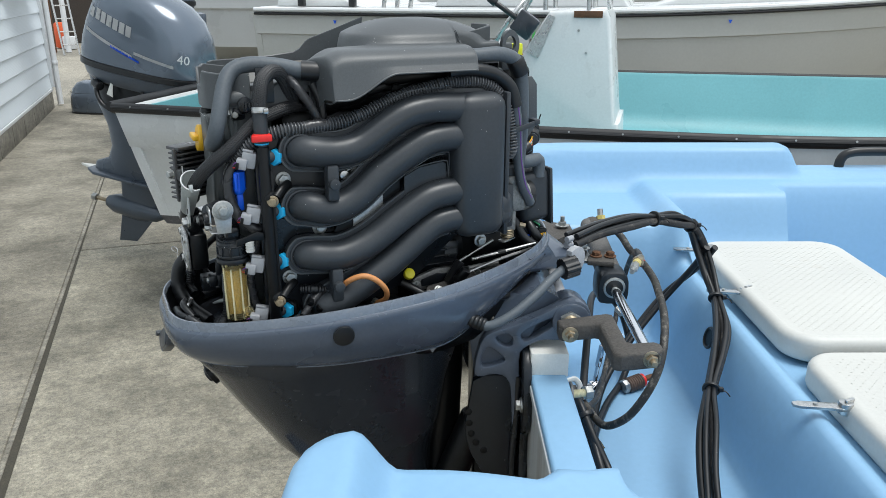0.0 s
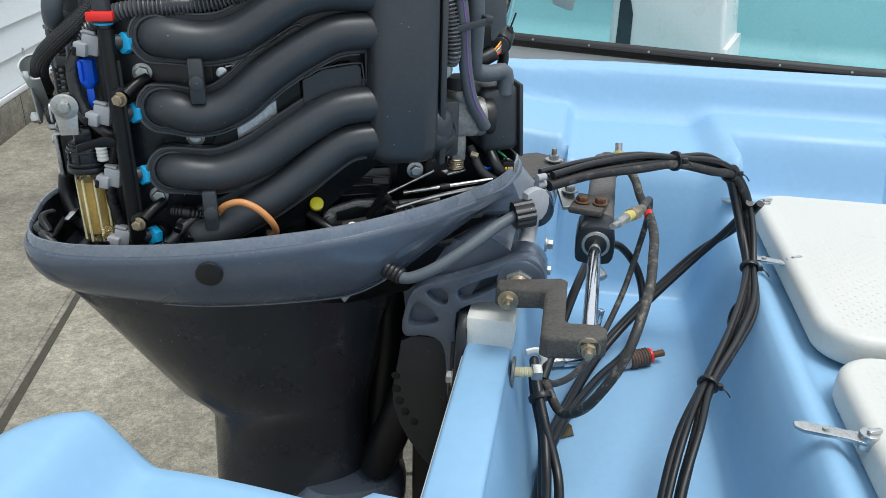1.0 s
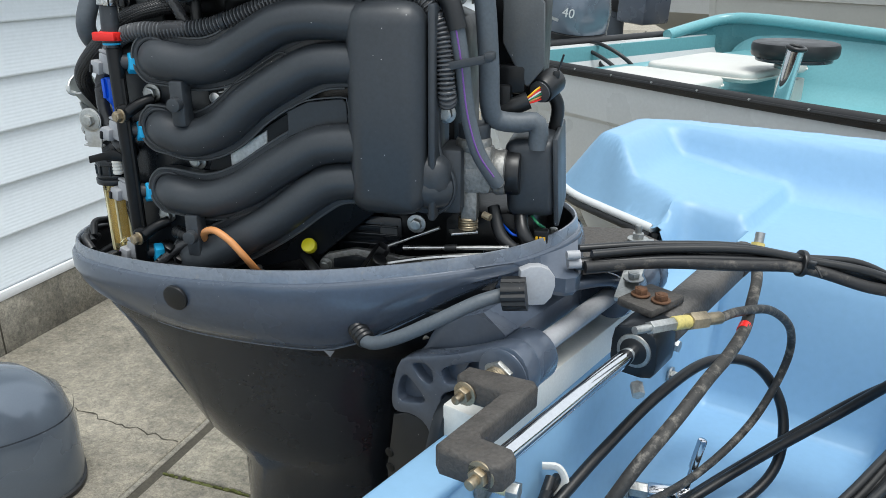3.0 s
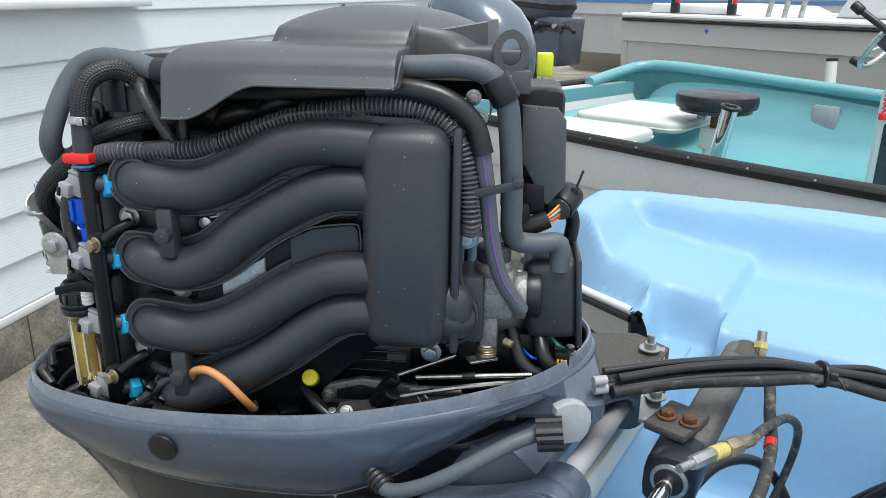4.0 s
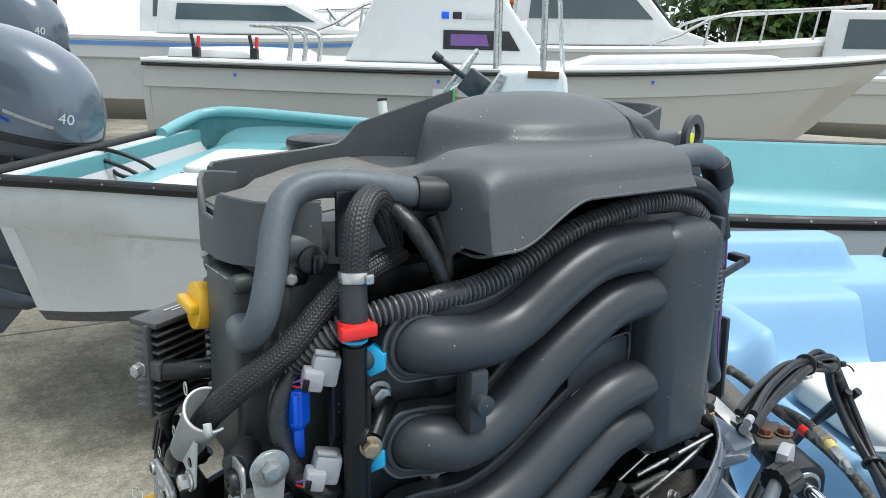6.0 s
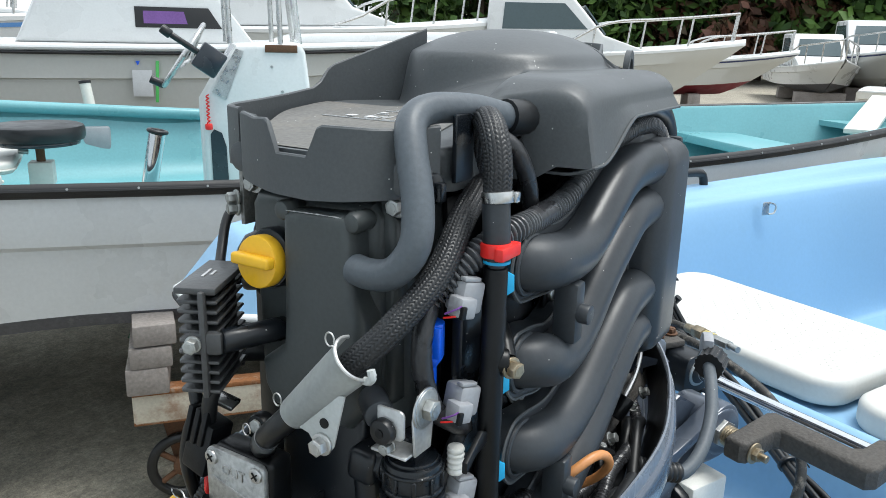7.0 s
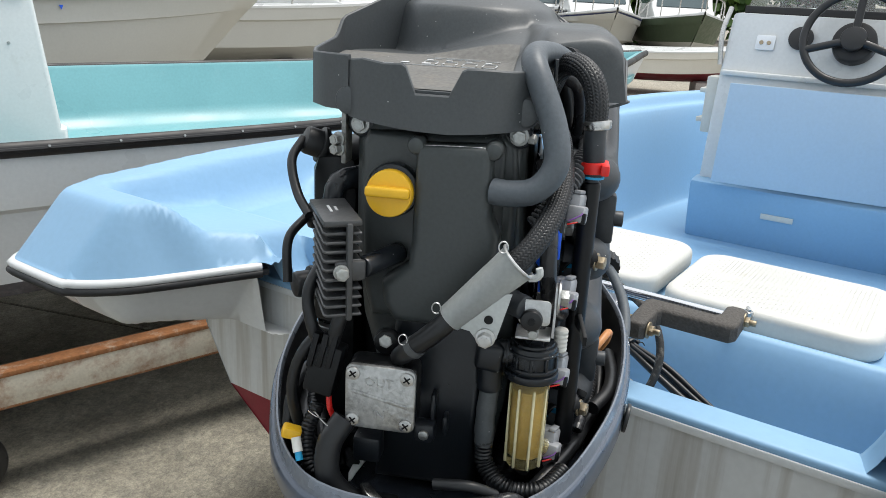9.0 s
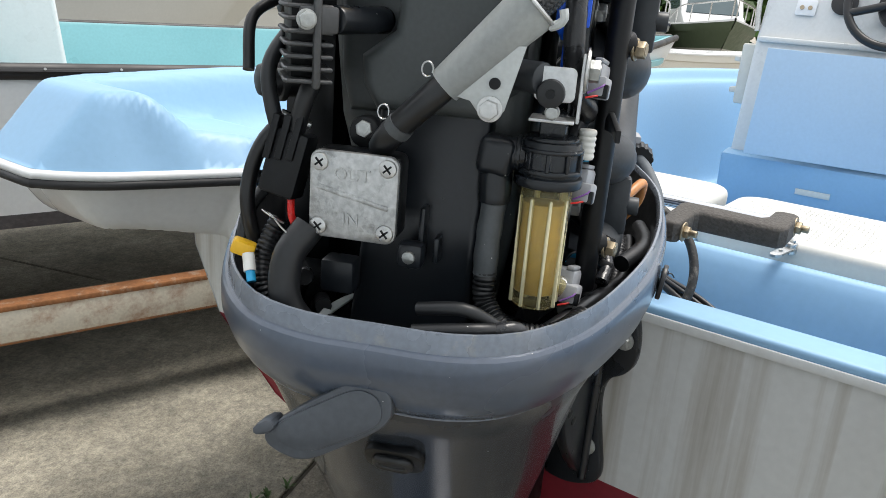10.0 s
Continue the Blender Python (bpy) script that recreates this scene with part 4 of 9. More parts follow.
part("plenum_lip", tube([(0.030, -0.1222, 1.362), (0.085, -0.1222, 1.366), (0.140, -0.1222, 1.362), (0.158, -0.1222, 1.350), (0.162, -0.1222, 1.30), (0.161, -0.1222, 1.24), (0.164, -0.1222, 1.205), (0.176, -0.1222, 1.185), (0.178, -0.1222, 1.165), (0.168, -0.1222, 1.148), (0.150, -0.1222, 1.140)], 0.0022, 8, 0.006), M_BLACK, motor)
part("plenum_web", prism([(0.07, 1.150), (0.150, 1.141), (0.168, 1.149), (0.177, 1.165), (0.175, 1.185), (0.163, 1.205), (0.160, 1.345), (0.14, 1.360), (0.07, 1.362)], 0.026, pose(0, -0.1088, 0) @ FACE, 0.0012), M_BLACK, motor)
part("outlet_bulge", tube([(0.135, -0.120, 1.172), (0.152, -0.122, 1.170), (0.160, -0.114, 1.168)], 0.022, 18, 0.004), M_BLACK, motor)


def runner_side(path, off, x_to):
    """The flange edge beside a runner, off above or below its middle line."""
    line = smooth_path([(x, 0, z) for x, z in path], 0.008)
    out = []
    for i, p in enumerate(line):
        t = (line[min(i + 1, len(line) - 1)] - line[max(i - 1, 0)]).normalized()
        q = p + Vector((-t.z, 0, t.x)) * off
        if q.x <= x_to:
            out.append((q.x, -0.1225, q.z))
    return out


# crisp moulded edges round the runners
for i, path in enumerate(RUNNERS):
    up, dn = runner_side(path, 0.0265, (0.078, -0.012, 0.078, -0.018)[i]), runner_side(path, -0.0265, (-0.018, 0.075, -0.014, 0.085)[i])
    cx, cz = path[0]
    nose = [(cx + 0.0275 * math.cos(a), -0.1225, cz + 0.0275 * math.sin(a)) for a in np.linspace(radians(112), radians(248), 9)]
    edge = runner_side(path, 0.0265, 0.085)[::-2] + nose + runner_side(path, -0.0265, 0.085)[1::2]
    part("runner_flange", prism([(x, z) for x, _, z in edge], 0.018, pose(0, -0.1132 - 0.0004 * i, 0) @ FACE, 0.0012, 1), M_BLACK, motor)
    part("flange_lip", tube(up[::-2] + nose + dn[1::2], 0.0014, 6, 0.006), M_COVER, motor)
    part("runner_seat", tube([(cx + 0.0215 * math.cos(a), -0.1235, cz + 0.0215 * math.sin(a)) for a in np.linspace(radians(60), radians(300), 15)], 0.0022, 8, 0.006), M_BLACK, motor)
# recessed panels and alloy plates between the runners; black plates paint the gaps' shade
for name, outline, y, depth, mt in (
        ("recess_panel", [(-0.040, 1.279), (-0.020, 1.293), (-0.006, 1.301), (0.001, 1.301), (0.003, 1.296), (-0.006, 1.288), (-0.034, 1.271)], -0.1228, 0.003, M_BLACK),
        ("recess_panel", [(-0.001, 1.243), (0.022, 1.254), (0.060, 1.259), (0.065, 1.255), (0.066, 1.234), (0.062, 1.230), (0.030, 1.228), (-0.001, 1.216)], -0.1228, 0.003, M_BLACK),
        ("gap_shade", [(-0.096, 1.262), (-0.048, 1.286), (-0.043, 1.271), (-0.050, 1.254), (-0.096, 1.240)], -0.1115, 0.003, M_PIT),
        ("gap_shade", [(-0.098, 1.186), (-0.030, 1.224), (-0.002, 1.241), (-0.002, 1.214), (-0.030, 1.197), (-0.078, 1.172), (-0.104, 1.170)], -0.1115, 0.003, M_PIT),
        ("gap_plate", [(-0.076, 1.266), (-0.050, 1.269), (-0.050, 1.2545), (-0.076, 1.2525)], -0.1128, 0.003, M_PLATE),
        ("gap_plate", [(-0.0755, 1.193), (-0.030, 1.220), (-0.030, 1.198), (-0.0755, 1.176)], -0.1128, 0.003, M_PLATE)):
    part(name, prism(outline, depth, pose(0, y, 0) @ FACE, 0.0008, 1), mt, motor)
for ring in ([(-0.041, 1.281), (-0.020, 1.295), (-0.005, 1.303), (0.003, 1.302), (0.004, 1.295), (-0.006, 1.287), (-0.032, 1.270)], [(0.002, 1.246), (0.022, 1.2555), (0.060, 1.2605), (0.0665, 1.256), (0.0675, 1.234), (0.062, 1.2285), (0.030, 1.2265), (0.002, 1.216)]):
    part("panel_lip", tube([(x, -0.1248, z) for x, z in ring], 0.0010, 6, 0.004), M_COVER, motor)
for p, q in (((-0.082, 1.258), (-0.062, 1.262)), ((-0.060, 1.262), (-0.055, 1.264))):
    part("gap_ridge", rod((p[0], -0.114, p[1]), (q[0], -0.114, q[1]), 0.0012, 6), M_STEEL, motor)
for p, s in (((-0.169, -0.103, 1.252), 0.013), ((-0.169, -0.103, 1.111), 0.013), ((-0.122, -0.103, 1.178), 0.012), ((0.133, -0.103, 1.123), 0.012), ((0.166, -0.106, 1.246), 0.013)):
    bolt(p, (0, -1, 0), motor, s, 0.0105)
part("socket_screw", cyl(0.0065, 0.006, face_pose((-0.0865, -0.114, 1.252), (0, -1, 0)), 16, 0.001), M_STEEL, motor)
for z in (1.250, 1.104):
    tab = part("strap_tab", box((0.016, 0.02, 0.048), pose(-0.112, -0.140, z), 0.003), M_BLACK, motor)
    part("tab_pin", cyl(0.0075, 0.012, face_pose((-0.112, -0.152, z), (0, -1, 0)), 20, 0.001), M_BLACK, tab)


# ---- top cover ----
def cover_side(x):
    """Starboard and port edges of the cover at x."""
    stb = float(np.interp(x, (-0.245, -0.238, -0.222, -0.198, -0.185), (-0.031, -0.046, -0.060, -0.070, -0.080))) - 0.062 * ss(-0.118, -0.104, x) + 0.080 * ss(0.103, 0.112, x)
    prt = float(np.interp(x, (-0.245, -0.238, -0.226, -0.200, -0.180), (0.042, 0.058, 0.068, 0.079, 0.101))) + 0.030 * ss(-0.20, -0.12, x) - 0.022 * ss(-0.06, 0.02, x) - 0.03 * ss(0.10, 0.19, x)
    return stb, prt


def cover_top(x, y):
    z = 1.372 + 0.014 * ss(-0.24, -0.06, x)
    z += 0.034 * ss(-0.035, -0.075, y + 0.25 * ss(-0.1, 0.06, x) * -0.16) * ss(-0.165, -0.085, x)
    z = max(z, 1.372 + 0.014 * ss(-0.12, -0.07, x) + 0.030 * ss(-0.13, -0.02, x) * ss(0.06, -0.04, y))
    r = (abs((x - 0.068) / 0.113) ** 2.6 + abs((y - 0.012) / 0.088) ** 2.6)
    z = z + max(0, 1.428 - z) * (1 - ss(0.80, 1.12, r)) + 0.026 * max(0, 1 - r) * 1.0
    return z


def cover_skirt(x, side):
    if side:
        return 1.352
    if x < -0.112:
        return 1.345
    return 1.357 + 0.031 * ss(-0.088, -0.015, x)


def cover_mesh():
    b = bmesh.new()
    rows = []
    for x in list(np.linspace(-0.245, -0.125, 16)) + list(np.linspace(-0.12, -0.10, 9)) + list(np.linspace(-0.095, 0.098, 80)) + list(np.linspace(0.101, 0.115, 7)) + list(np.linspace(0.12, 0.182, 28)):
        y0, y1 = cover_side(x)
        w = ss(-0.118, -0.104, x) * (1 - ss(0.103, 0.112, x))
        wide, deep = 0.006 + 0.026 * w, 0.006 + 0.015 * w
        low, lean = cover_skirt(x, 0), 0.007 * w
        row = [(x, y0 - lean, low), (x, y0 - 0.6 * lean, low + 0.4 * (cover_top(x, y0) - deep - low)), (x, y0 - 0.2 * lean, low + 0.8 * (cover_top(x, y0) - deep - low))]
        for k in range(10):
            f = (k / 10) ** 1.5
            row.append((x, y0 + wide * f, cover_top(x, y0 + wide * f) - deep * (1 - math.sqrt(max(0.0, 1 - (1 - f) ** 2)))))
        for j in range(91):
            y = y0 + wide + (y1 - y0 - wide - 0.009) * j / 90
            row.append((x, y, cover_top(x, y)))
        row += [(x, y1 - 0.003, cover_top(x, y1) - 0.003), (x, y1, cover_top(x, y1) - 0.010), (x, y1 + 0.002, 1.37), (x, y1, cover_skirt(x, 1))]
        rows.append([b.verts.new(p) for p in row])
    for p, q in zip(rows, rows[1:]):
        for j in range(len(p) - 1):
            b.faces.new((p[j], q[j], q[j + 1], p[j + 1]))
    for row, s in ((rows[0], 1), (rows[-1], -1)):
        low = [b.verts.new((v.co.x, v.co.y, min(v.co.z, 1.35))) for v in row]
        for j in range(len(row) - 1):
            b.faces.new((row[j], row[j + 1], low[j + 1], low[j])[::s])
    return b


EDGE = [(x, cover_side(x)[0] - 0.0072, cover_skirt(x, 0) + 0.001) for x in np.linspace(-0.104, 0.100, 52)]
LIP = [(-0.1065, -0.100, 1.352), (-0.1055, -0.130, 1.352)] + EDGE + [(0.1045, -0.142, 1.392), (0.106, -0.136, 1.404), (0.107, -0.124, 1.414)]
part("cover_lip", tube(LIP, 0.0013, 8, 0.005), M_COVER, motor)
cover = part("flywheel_cover", cover_mesh(), M_COVER, motor, "matt dark grey moulded flywheel cover", 50)
# ---- cover: lips, fin, print ----
rear_lip = []
for y, x, zt in ((0.090, -0.200, 1.386), (0.076, -0.226, 1.391), (0.064, -0.236, 1.393), (0.045, -0.244, 1.391), (0.030, -0.2485, 1.392), (0.027, -0.2490, 1.390), (0.019, -0.2495, 1.370), (-0.007, -0.2495, 1.370), (-0.016, -0.2490, 1.389), (-0.020, -0.2485, 1.391), (-0.035, -0.246, 1.391), (-0.052, -0.236, 1.390), (-0.066, -0.222, 1.390), (-0.076, -0.198, 1.391)):
    rear_lip.append((x, y, 1.346 - 0.006 * (1 - abs(y) / 0.085), zt))
part("rear_lip", wall_strip(rear_lip, 0.004), M_COVER, motor)
fin = [(-0.226, 0.078, 1.350, 1.394), (-0.217, 0.099, 1.350, 1.394), (-0.195, 0.117, 1.350, 1.393), (-0.155, 0.130, 1.355, 1.393), (-0.120, 0.134, 1.36, 1.395), (-0.084, 0.134, 1.36, 1.399), (-0.074, 0.134, 1.36, 1.404), (-0.064, 0.133, 1.36, 1.415), (-0.058, 0.131, 1.36, 1.419), (-0.025, 0.108, 1.37, 1.434), (0.012, 0.074, 1.37, 1.453)]
part("side_fin", wall_strip(fin, 0.0035), M_COVER, motor)
part("front_lip", wall_strip([(0.125, -0.056, 1.40, 1.4335), (0.150, -0.050, 1.40, 1.4375), (0.176, -0.040, 1.38, 1.4420), (0.182, -0.02, 1.38, 1.4430), (0.183, 0.03, 1.38, 1.442)], 0.0035), M_COVER, motor)
for y, r in ((0.078, 0.012), (-0.064, 0.012)):
    part("cover_boss", rod((-0.229, y, 1.358), (-0.19, y, 1.358), r, 20, 0.004), M_COVER, motor)
part("cover_slot", cyl(0.009, 0.003, pose(-0.055, 0.012, 1.3885) @ Matrix.Diagonal((0.55, 1, 1, 1)), 20), M_PIT, motor)
bm = bmesh.new()
PX, PY = -0.118, 0.018
marks = []
for k in range(4):
    yk = PY + 0.010 - 0.0135 * k
    marks += [(PX + dx, yk + dy, w, h) for dx, dy, w, h in ((-0.004, 0.0045, 0.012, 0.0009), (-0.004, -0.0045, 0.012, 0.0009), (0.002, 0, 0.0009, 0.009), (-0.010, 0, 0.0009, 0.009), (0.006, 0.002, 0.004, 0.004), (0.012, 0.0, 0.0009, 0.011))]
marks += [(PX - 0.006, 0.030, 0.006, 0.005), (PX - 0.006, 0.045, 0.006, 0.005), (PX - 0.012, PY + 0.010, 0.0009, 0.070), (PX + 0.016, PY - 0.012, 0.0009, 0.045)]
for x, y, w, h in marks:
    x, y, w, h = PX + 1.45 * (x - PX), PY + 1.35 * (y - PY), w if w < 0.001 else 1.45 * w, h if h < 0.001 else 1.35 * h
    box((w, h, 0.0006), pose(x, y, cover_top(x, y) + 0.0012), bm=bm)
part("printed_diagram", bm, M_PRINT, motor, "pale printed hose diagram")
M_DUST = mat("dusty_cover", (0.135, 0.132, 0.124), 0.7, 0, 0.35, 9, 260, 0.1, specks=0.8, stain=0.35, stain_color=(0.215, 0.190, 0.150))
def pan(u, v):
    x = -0.240 + 0.165 * u
    lo, hi = cover_side(x)
    y = max(lo + 0.006, -0.046) + (hi - 0.006 - max(lo + 0.006, -0.046)) * v
    return x, y, cover_top(x, y) + 0.0007


part("pan_dust", sheet(60, 40, pan), M_DUST, motor, "brown dust lying on the cover", 60)

# ---- rear: head cover, oil cap, regulator ----
YZ = Matrix(((0, 0, -1, 0), (-1, 0, 0, 0), (0, 1, 0, 0), (0, 0, 0, 1)))   # outline x -> -y, outline y -> z, thickness along -x


def rear_prism(outline, x, depth, bevel, seg=3):
    """An outline of (y, z) on the rear side, from x back by depth."""
    return prism([(-y, z) for y, z in outline], depth, pose(x - depth / 2, 0, 0) @ YZ, bevel, seg)


part("head_cover", rear_prism([(0.074, 1.348), (0.074, 1.24), (0.066, 1.17), (0.045, 1.10), (0.040, 1.02), (-0.055, 1.02), (-0.066, 1.10), (-0.070, 1.25), (-0.066, 1.348)], -0.165, 0.058, 0.017, 5), M_HEAD, motor, "dark painted cylinder head cover")
part("cover_panel", rear_prism([(0.066, 1.326), (0.060, 1.336), (-0.046, 1.340), (-0.052, 1.330), (-0.054, 1.20), (-0.045, 1.175), (0.055, 1.175), (0.062, 1.20)], -0.215, 0.018, 0.009, 5), M_HEAD, motor)
part("panel_step", rear_prism([(-0.040, 1.336), (-0.050, 1.340), (-0.060, 1.330), (-0.064, 1.300), (-0.064, 1.20), (-0.050, 1.185), (-0.040, 1.19)], -0.205, 0.020, 0.007, 4), M_HEAD, motor)
part("worn_edge", tube([(-0.2535, 0.010, 1.3318), (-0.2538, -0.005, 1.3325), (-0.2536, -0.028, 1.3332), (-0.2530, -0.038, 1.3330)], 0.0006, 6, 0.002, shape=lambda s, n: 0.25 + 0.75 * abs(math.sin(s * 610) * math.sin(s * 1730))), M_PLATE, motor)
part("breather_box", rear_prism([(0.0165, 1.331), (-0.0435, 1.334), (-0.0455, 1.278), (-0.053, 1.262), (-0.054, 1.198), (-0.040, 1.180), (0.030, 1.180), (0.040, 1.196), (0.042, 1.215), (0.020, 1.232), (0.018, 1.252)], -0.224, 0.029, 0.0085, 5), M_HEAD, motor, "raised dark breather box")
for y in (0.017, -0.044):
    part("box_boss", rod((-0.23, y, 1.330), (-0.2520, y, 1.330), 0.0072, 20, 0.004), M_HEAD, motor)
part("cap_seat", cyl(0.022, 0.018, face_pose((-0.238, 0.036, 1.291), (-1, 0, 0.1)), 32, 0.004), M_DARK, motor)
cap = part("oil_cap", cyl(0.0190, 0.012, face_pose((-0.252, 0.036, 1.291), (-1, 0, 0.1)), 40, 0.002), M_YELLOW, motor, "yellow plastic oil filler cap")
part("grip", box((0.036, 0.0085, 0.009), face_pose((-0.261, 0.036, 1.2935), (-1, 0, 0.1)), 0.0025, 3), M_YELLOW, cap)
part("oil_mark", box((0.014, 0.004, 0.0008), face_pose((-0.2585, 0.035, 1.279), (-1, 0, 0.1)), 0.0003), M_YELLOW, cap)
for p in ((-0.222, -0.061, 1.339), (-0.222, 0.069, 1.339)):
    bolt(p, (-1, 0, 0), motor, 0.010, 0.0078, M_ZINC)
    part("bolt_lug", rod((-0.205, p[1], 1.339), (-0.222, p[1], 1.339), 0.011, 20, 0.003), M_DARK, motor)
bolt((-0.262, 0.032, 1.169), (-1, 0, 0.1), motor, 0.010, 0.0075)

# regulator with cooling fins: its own axes run inwards, to port and up
REG = pose(-0.290, 0.063, 0, 0, 0, 28)
M_FINS = mat("grey_cast_fins", (0.070, 0.072, 0.074), 0.42, 0.2, 0.2, 20, 300, 0.15, specks=0.5)
reg = part("regulator", box((0.046, 0.020, 0.074), REG @ pose(0.034, 0, 1.233), 0.003), M_PIT, motor, "finned grey rectifier regulator")
for k in range(10):
    deep = 0.062 + 0.004 * (k < 5)
    part("cooling_fin", prism([(0.0, -0.015), (0.006, -0.015), (deep, -0.013), (deep, 0.013), (0.004, 0.015), (0.0, 0.013)], 0.0026, REG @ pose(-0.002 * (k < 5), 0, 1.1985 + 0.0074 * k), 0.0008, 1), M_FINS, reg)
top = part("regulator_top", box((0.068, 0.030, 0.005), REG @ pose(0.033, 0, 1.2735), 0.0012), M_FINS, reg)
for k, w in ((0.004, 0.018), (-0.001, 0.010)):
    part("print_bar", box((w, 0.002, 0.0006), REG @ pose(0.034, k, 1.2763)), M_PRINT, top)
part("spine", box((0.007, 0.005, 0.080), REG @ pose(-0.001, -0.005, 1.234), 0.002), M_FINS, reg)
part("mount_lug", box((0.006, 0.024, 0.016), REG @ pose(0.000, -0.006, 1.2355), 0.002), M_FINS, reg)
bolt(REG @ Vector((-0.003, 0.002, 1.2355)), REG.to_3x3() @ Vector((-1, 0, 0)), reg, 0.0095, 0.0062)
hose("regulator_lead", [(-0.270, 0.066, 1.200), (-0.276, 0.070, 1.185), (-0.274, 0.076, 1.165)], 0.006, M_BLKRUB, motor)
part("regulator_arm", rod((-0.235, 0.030, 1.237), (-0.280, 0.050, 1.236), 0.0088, 20, 0.002), M_DARK, motor)

# fuel pump plate with four screws
part("pump_body", box((0.026, 0.058, 0.056), pose(-0.275, 0.030, 1.1295), 0.006, 3), M_PIT, motor)
plate = part("pump_plate", prism(rounded(0.058, 0.057, 0.007), 0.005, face_pose((-0.2905, 0.030, 1.1295), (-1, 0, 0)), 0.0012), M_PLATE, motor, "stained bare aluminium fuel pump cover")
for sy in (-0.0222, 0.0222):
    for sz in (-0.021, 0.021):
        sc = part("plate_screw", cyl(0.0058, 0.003, face_pose((-0.2938, 0.030 + sy, 1.1295 + sz), (-1, 0, 0)), 24, 0.0012), M_STEEL, plate)
        bm = box((0.0068, 0.0012, 0.001), face_pose((-0.2954, 0.030 + sy, 1.1295 + sz), (-1, 0, 0)) @ pose(0, 0, 0, 0, 0, 40))
        box((0.0068, 0.0012, 0.001), face_pose((-0.2954, 0.030 + sy, 1.1295 + sz), (-1, 0, 0)) @ pose(0, 0, 0, 0, 0, 130), bm=bm)
        part("cross_slot", bm, M_PIT, sc)
letters("OUT", 0.0115, face_pose((-0.2933, 0.031, 1.1435), (-1, 0, 0)), M_PLATE, plate, "raised_letters", 0.0007)
letters("IN", 0.0115, face_pose((-0.2933, 0.031, 1.1145), (-1, 0, 0)), M_PLATE, plate, "raised_letters", 0.0007)
part("raised_bar", box((0.048, 0.003, 0.0012), face_pose((-0.2933, 0.030, 1.1295), (-1, 0, 0)) @ pose(0, 0, 0, 0, 0, -12), 0.0004), M_PLATE, plate)
part("pump_ear", cyl(0.011, 0.012, face_pose((-0.262, 0.032, 1.167), (-1, 0, 0)), 24, 0.003), M_PIT, motor)

# lower column, boss and ribs
part("exhaust_column", rear_prism([(0.030, 1.19), (-0.048, 1.19), (-0.046, 1.02), (0.046, 1.02)], -0.215, 0.028, 0.008), M_DARK, motor)
part("threaded_boss", box((0.016, 0.018, 0.018), pose(-0.259, -0.003, 1.086), 0.004), M_DARK, motor)
part("boss_hole", cyl(0.0045, 0.004, face_pose((-0.2675, -0.003, 1.086), (-1, 0, 0)), 16, 0.001), M_ZINC, motor)
for y, z0, z1 in ((-0.008, 1.086, 1.118), (-0.019, 1.080, 1.098)):
    part("casting_rib", box((0.014, 0.004, z1 - z0), pose(-0.249, y, (z0 + z1) / 2), 0.0015), M_DARK, motor)
part("lug_block", box((0.020, 0.024, 0.024), pose(-0.262, 0.046, 1.066), 0.003), M_DARK, motor)

# pale grey gutter that guards the braided hose
AX = (Vector((-0.284, -0.0715, 1.2545)) - Vector((-0.288, -0.022, 1.2035))).normalized()
gm = Matrix.Translation((-0.283, -0.0468, 1.229)) @ Matrix((AX, AX.cross(Vector((-1, 0, 0))).normalized(), AX.cross(AX.cross(Vector((-1, 0, 0)))).normalized())).transposed().to_4x4()


def gutter(u, v):
    a = radians(-112 + 224 * v)
    r = 0.0112 + 0.0045 * u
    return gm @ Vector((-0.0355 + 0.071 * u, r * math.sin(a), -r * math.cos(a)))


b = sheet(10, 24, gutter, 0.0016)
guard = part("hose_guard", b, M_GREYTUBE, motor, "pale grey painted hose guard")
part("guard_tab", prism([(0.016, 0.026), (0.0065, -0.012), (0.003, -0.0165), (-0.003, -0.018), (-0.0085, -0.0155), (-0.0145, -0.008), (-0.0245, -0.006), (-0.010, 0.014), (0.004, 0.026)], 0.0018, face_pose((-0.2895, -0.0535, 1.205), (-1, 0, 0)), 0.0005), M_GREYTUBE, guard)
bolt((-0.2905, -0.0515, 1.1935), (-1, 0, 0), guard, 0.0105, 0.0078, M_STEEL)
part("guard_mouth", tube([gutter(1, v / 20) for v in range(21)], 0.0013, 8, 0.002), M_BRIGHTZ, guard)
hose("guard_hook", [(-0.284, -0.081, 1.243), (-0.286, -0.0855, 1.2445), (-0.287, -0.0885, 1.248), (-0.287, -0.0875, 1.253)], 0.0028, M_GREYTUBE, guard, seg=8, step=0.002)
part("tab_hole", cyl(0.0035, 0.0026, face_pose((-0.290, -0.053, 1.2085), (-1, 0, 0)), 16), M_PIT, guard)
for p in ((-0.290, -0.012, 1.213), (-0.296, 0.012, 1.186), (-0.292, -0.060, 1.268)):
    hose("wire_clip", [Vector(p) + Vector((0, 0.0035 * math.cos(a), 0.0045 * math.sin(a))) for a in np.linspace(-2.2, 3.6, 9)], 0.0006, M_STEEL, motor, seg=6, step=0.001)

# braided hoses
hose("braided_hose", [(-0.281, -0.042, 1.2235), (-0.279, -0.064, 1.246), (-0.266, -0.085, 1.270), (-0.232, -0.098, 1.300), (-0.195, -0.094, 1.330), (-0.160, -0.085, 1.342), (-0.13, -0.07, 1.345)], 0.0090, M_BRAID, motor, "black braided hose", 100, 0.0006, twist=braid)
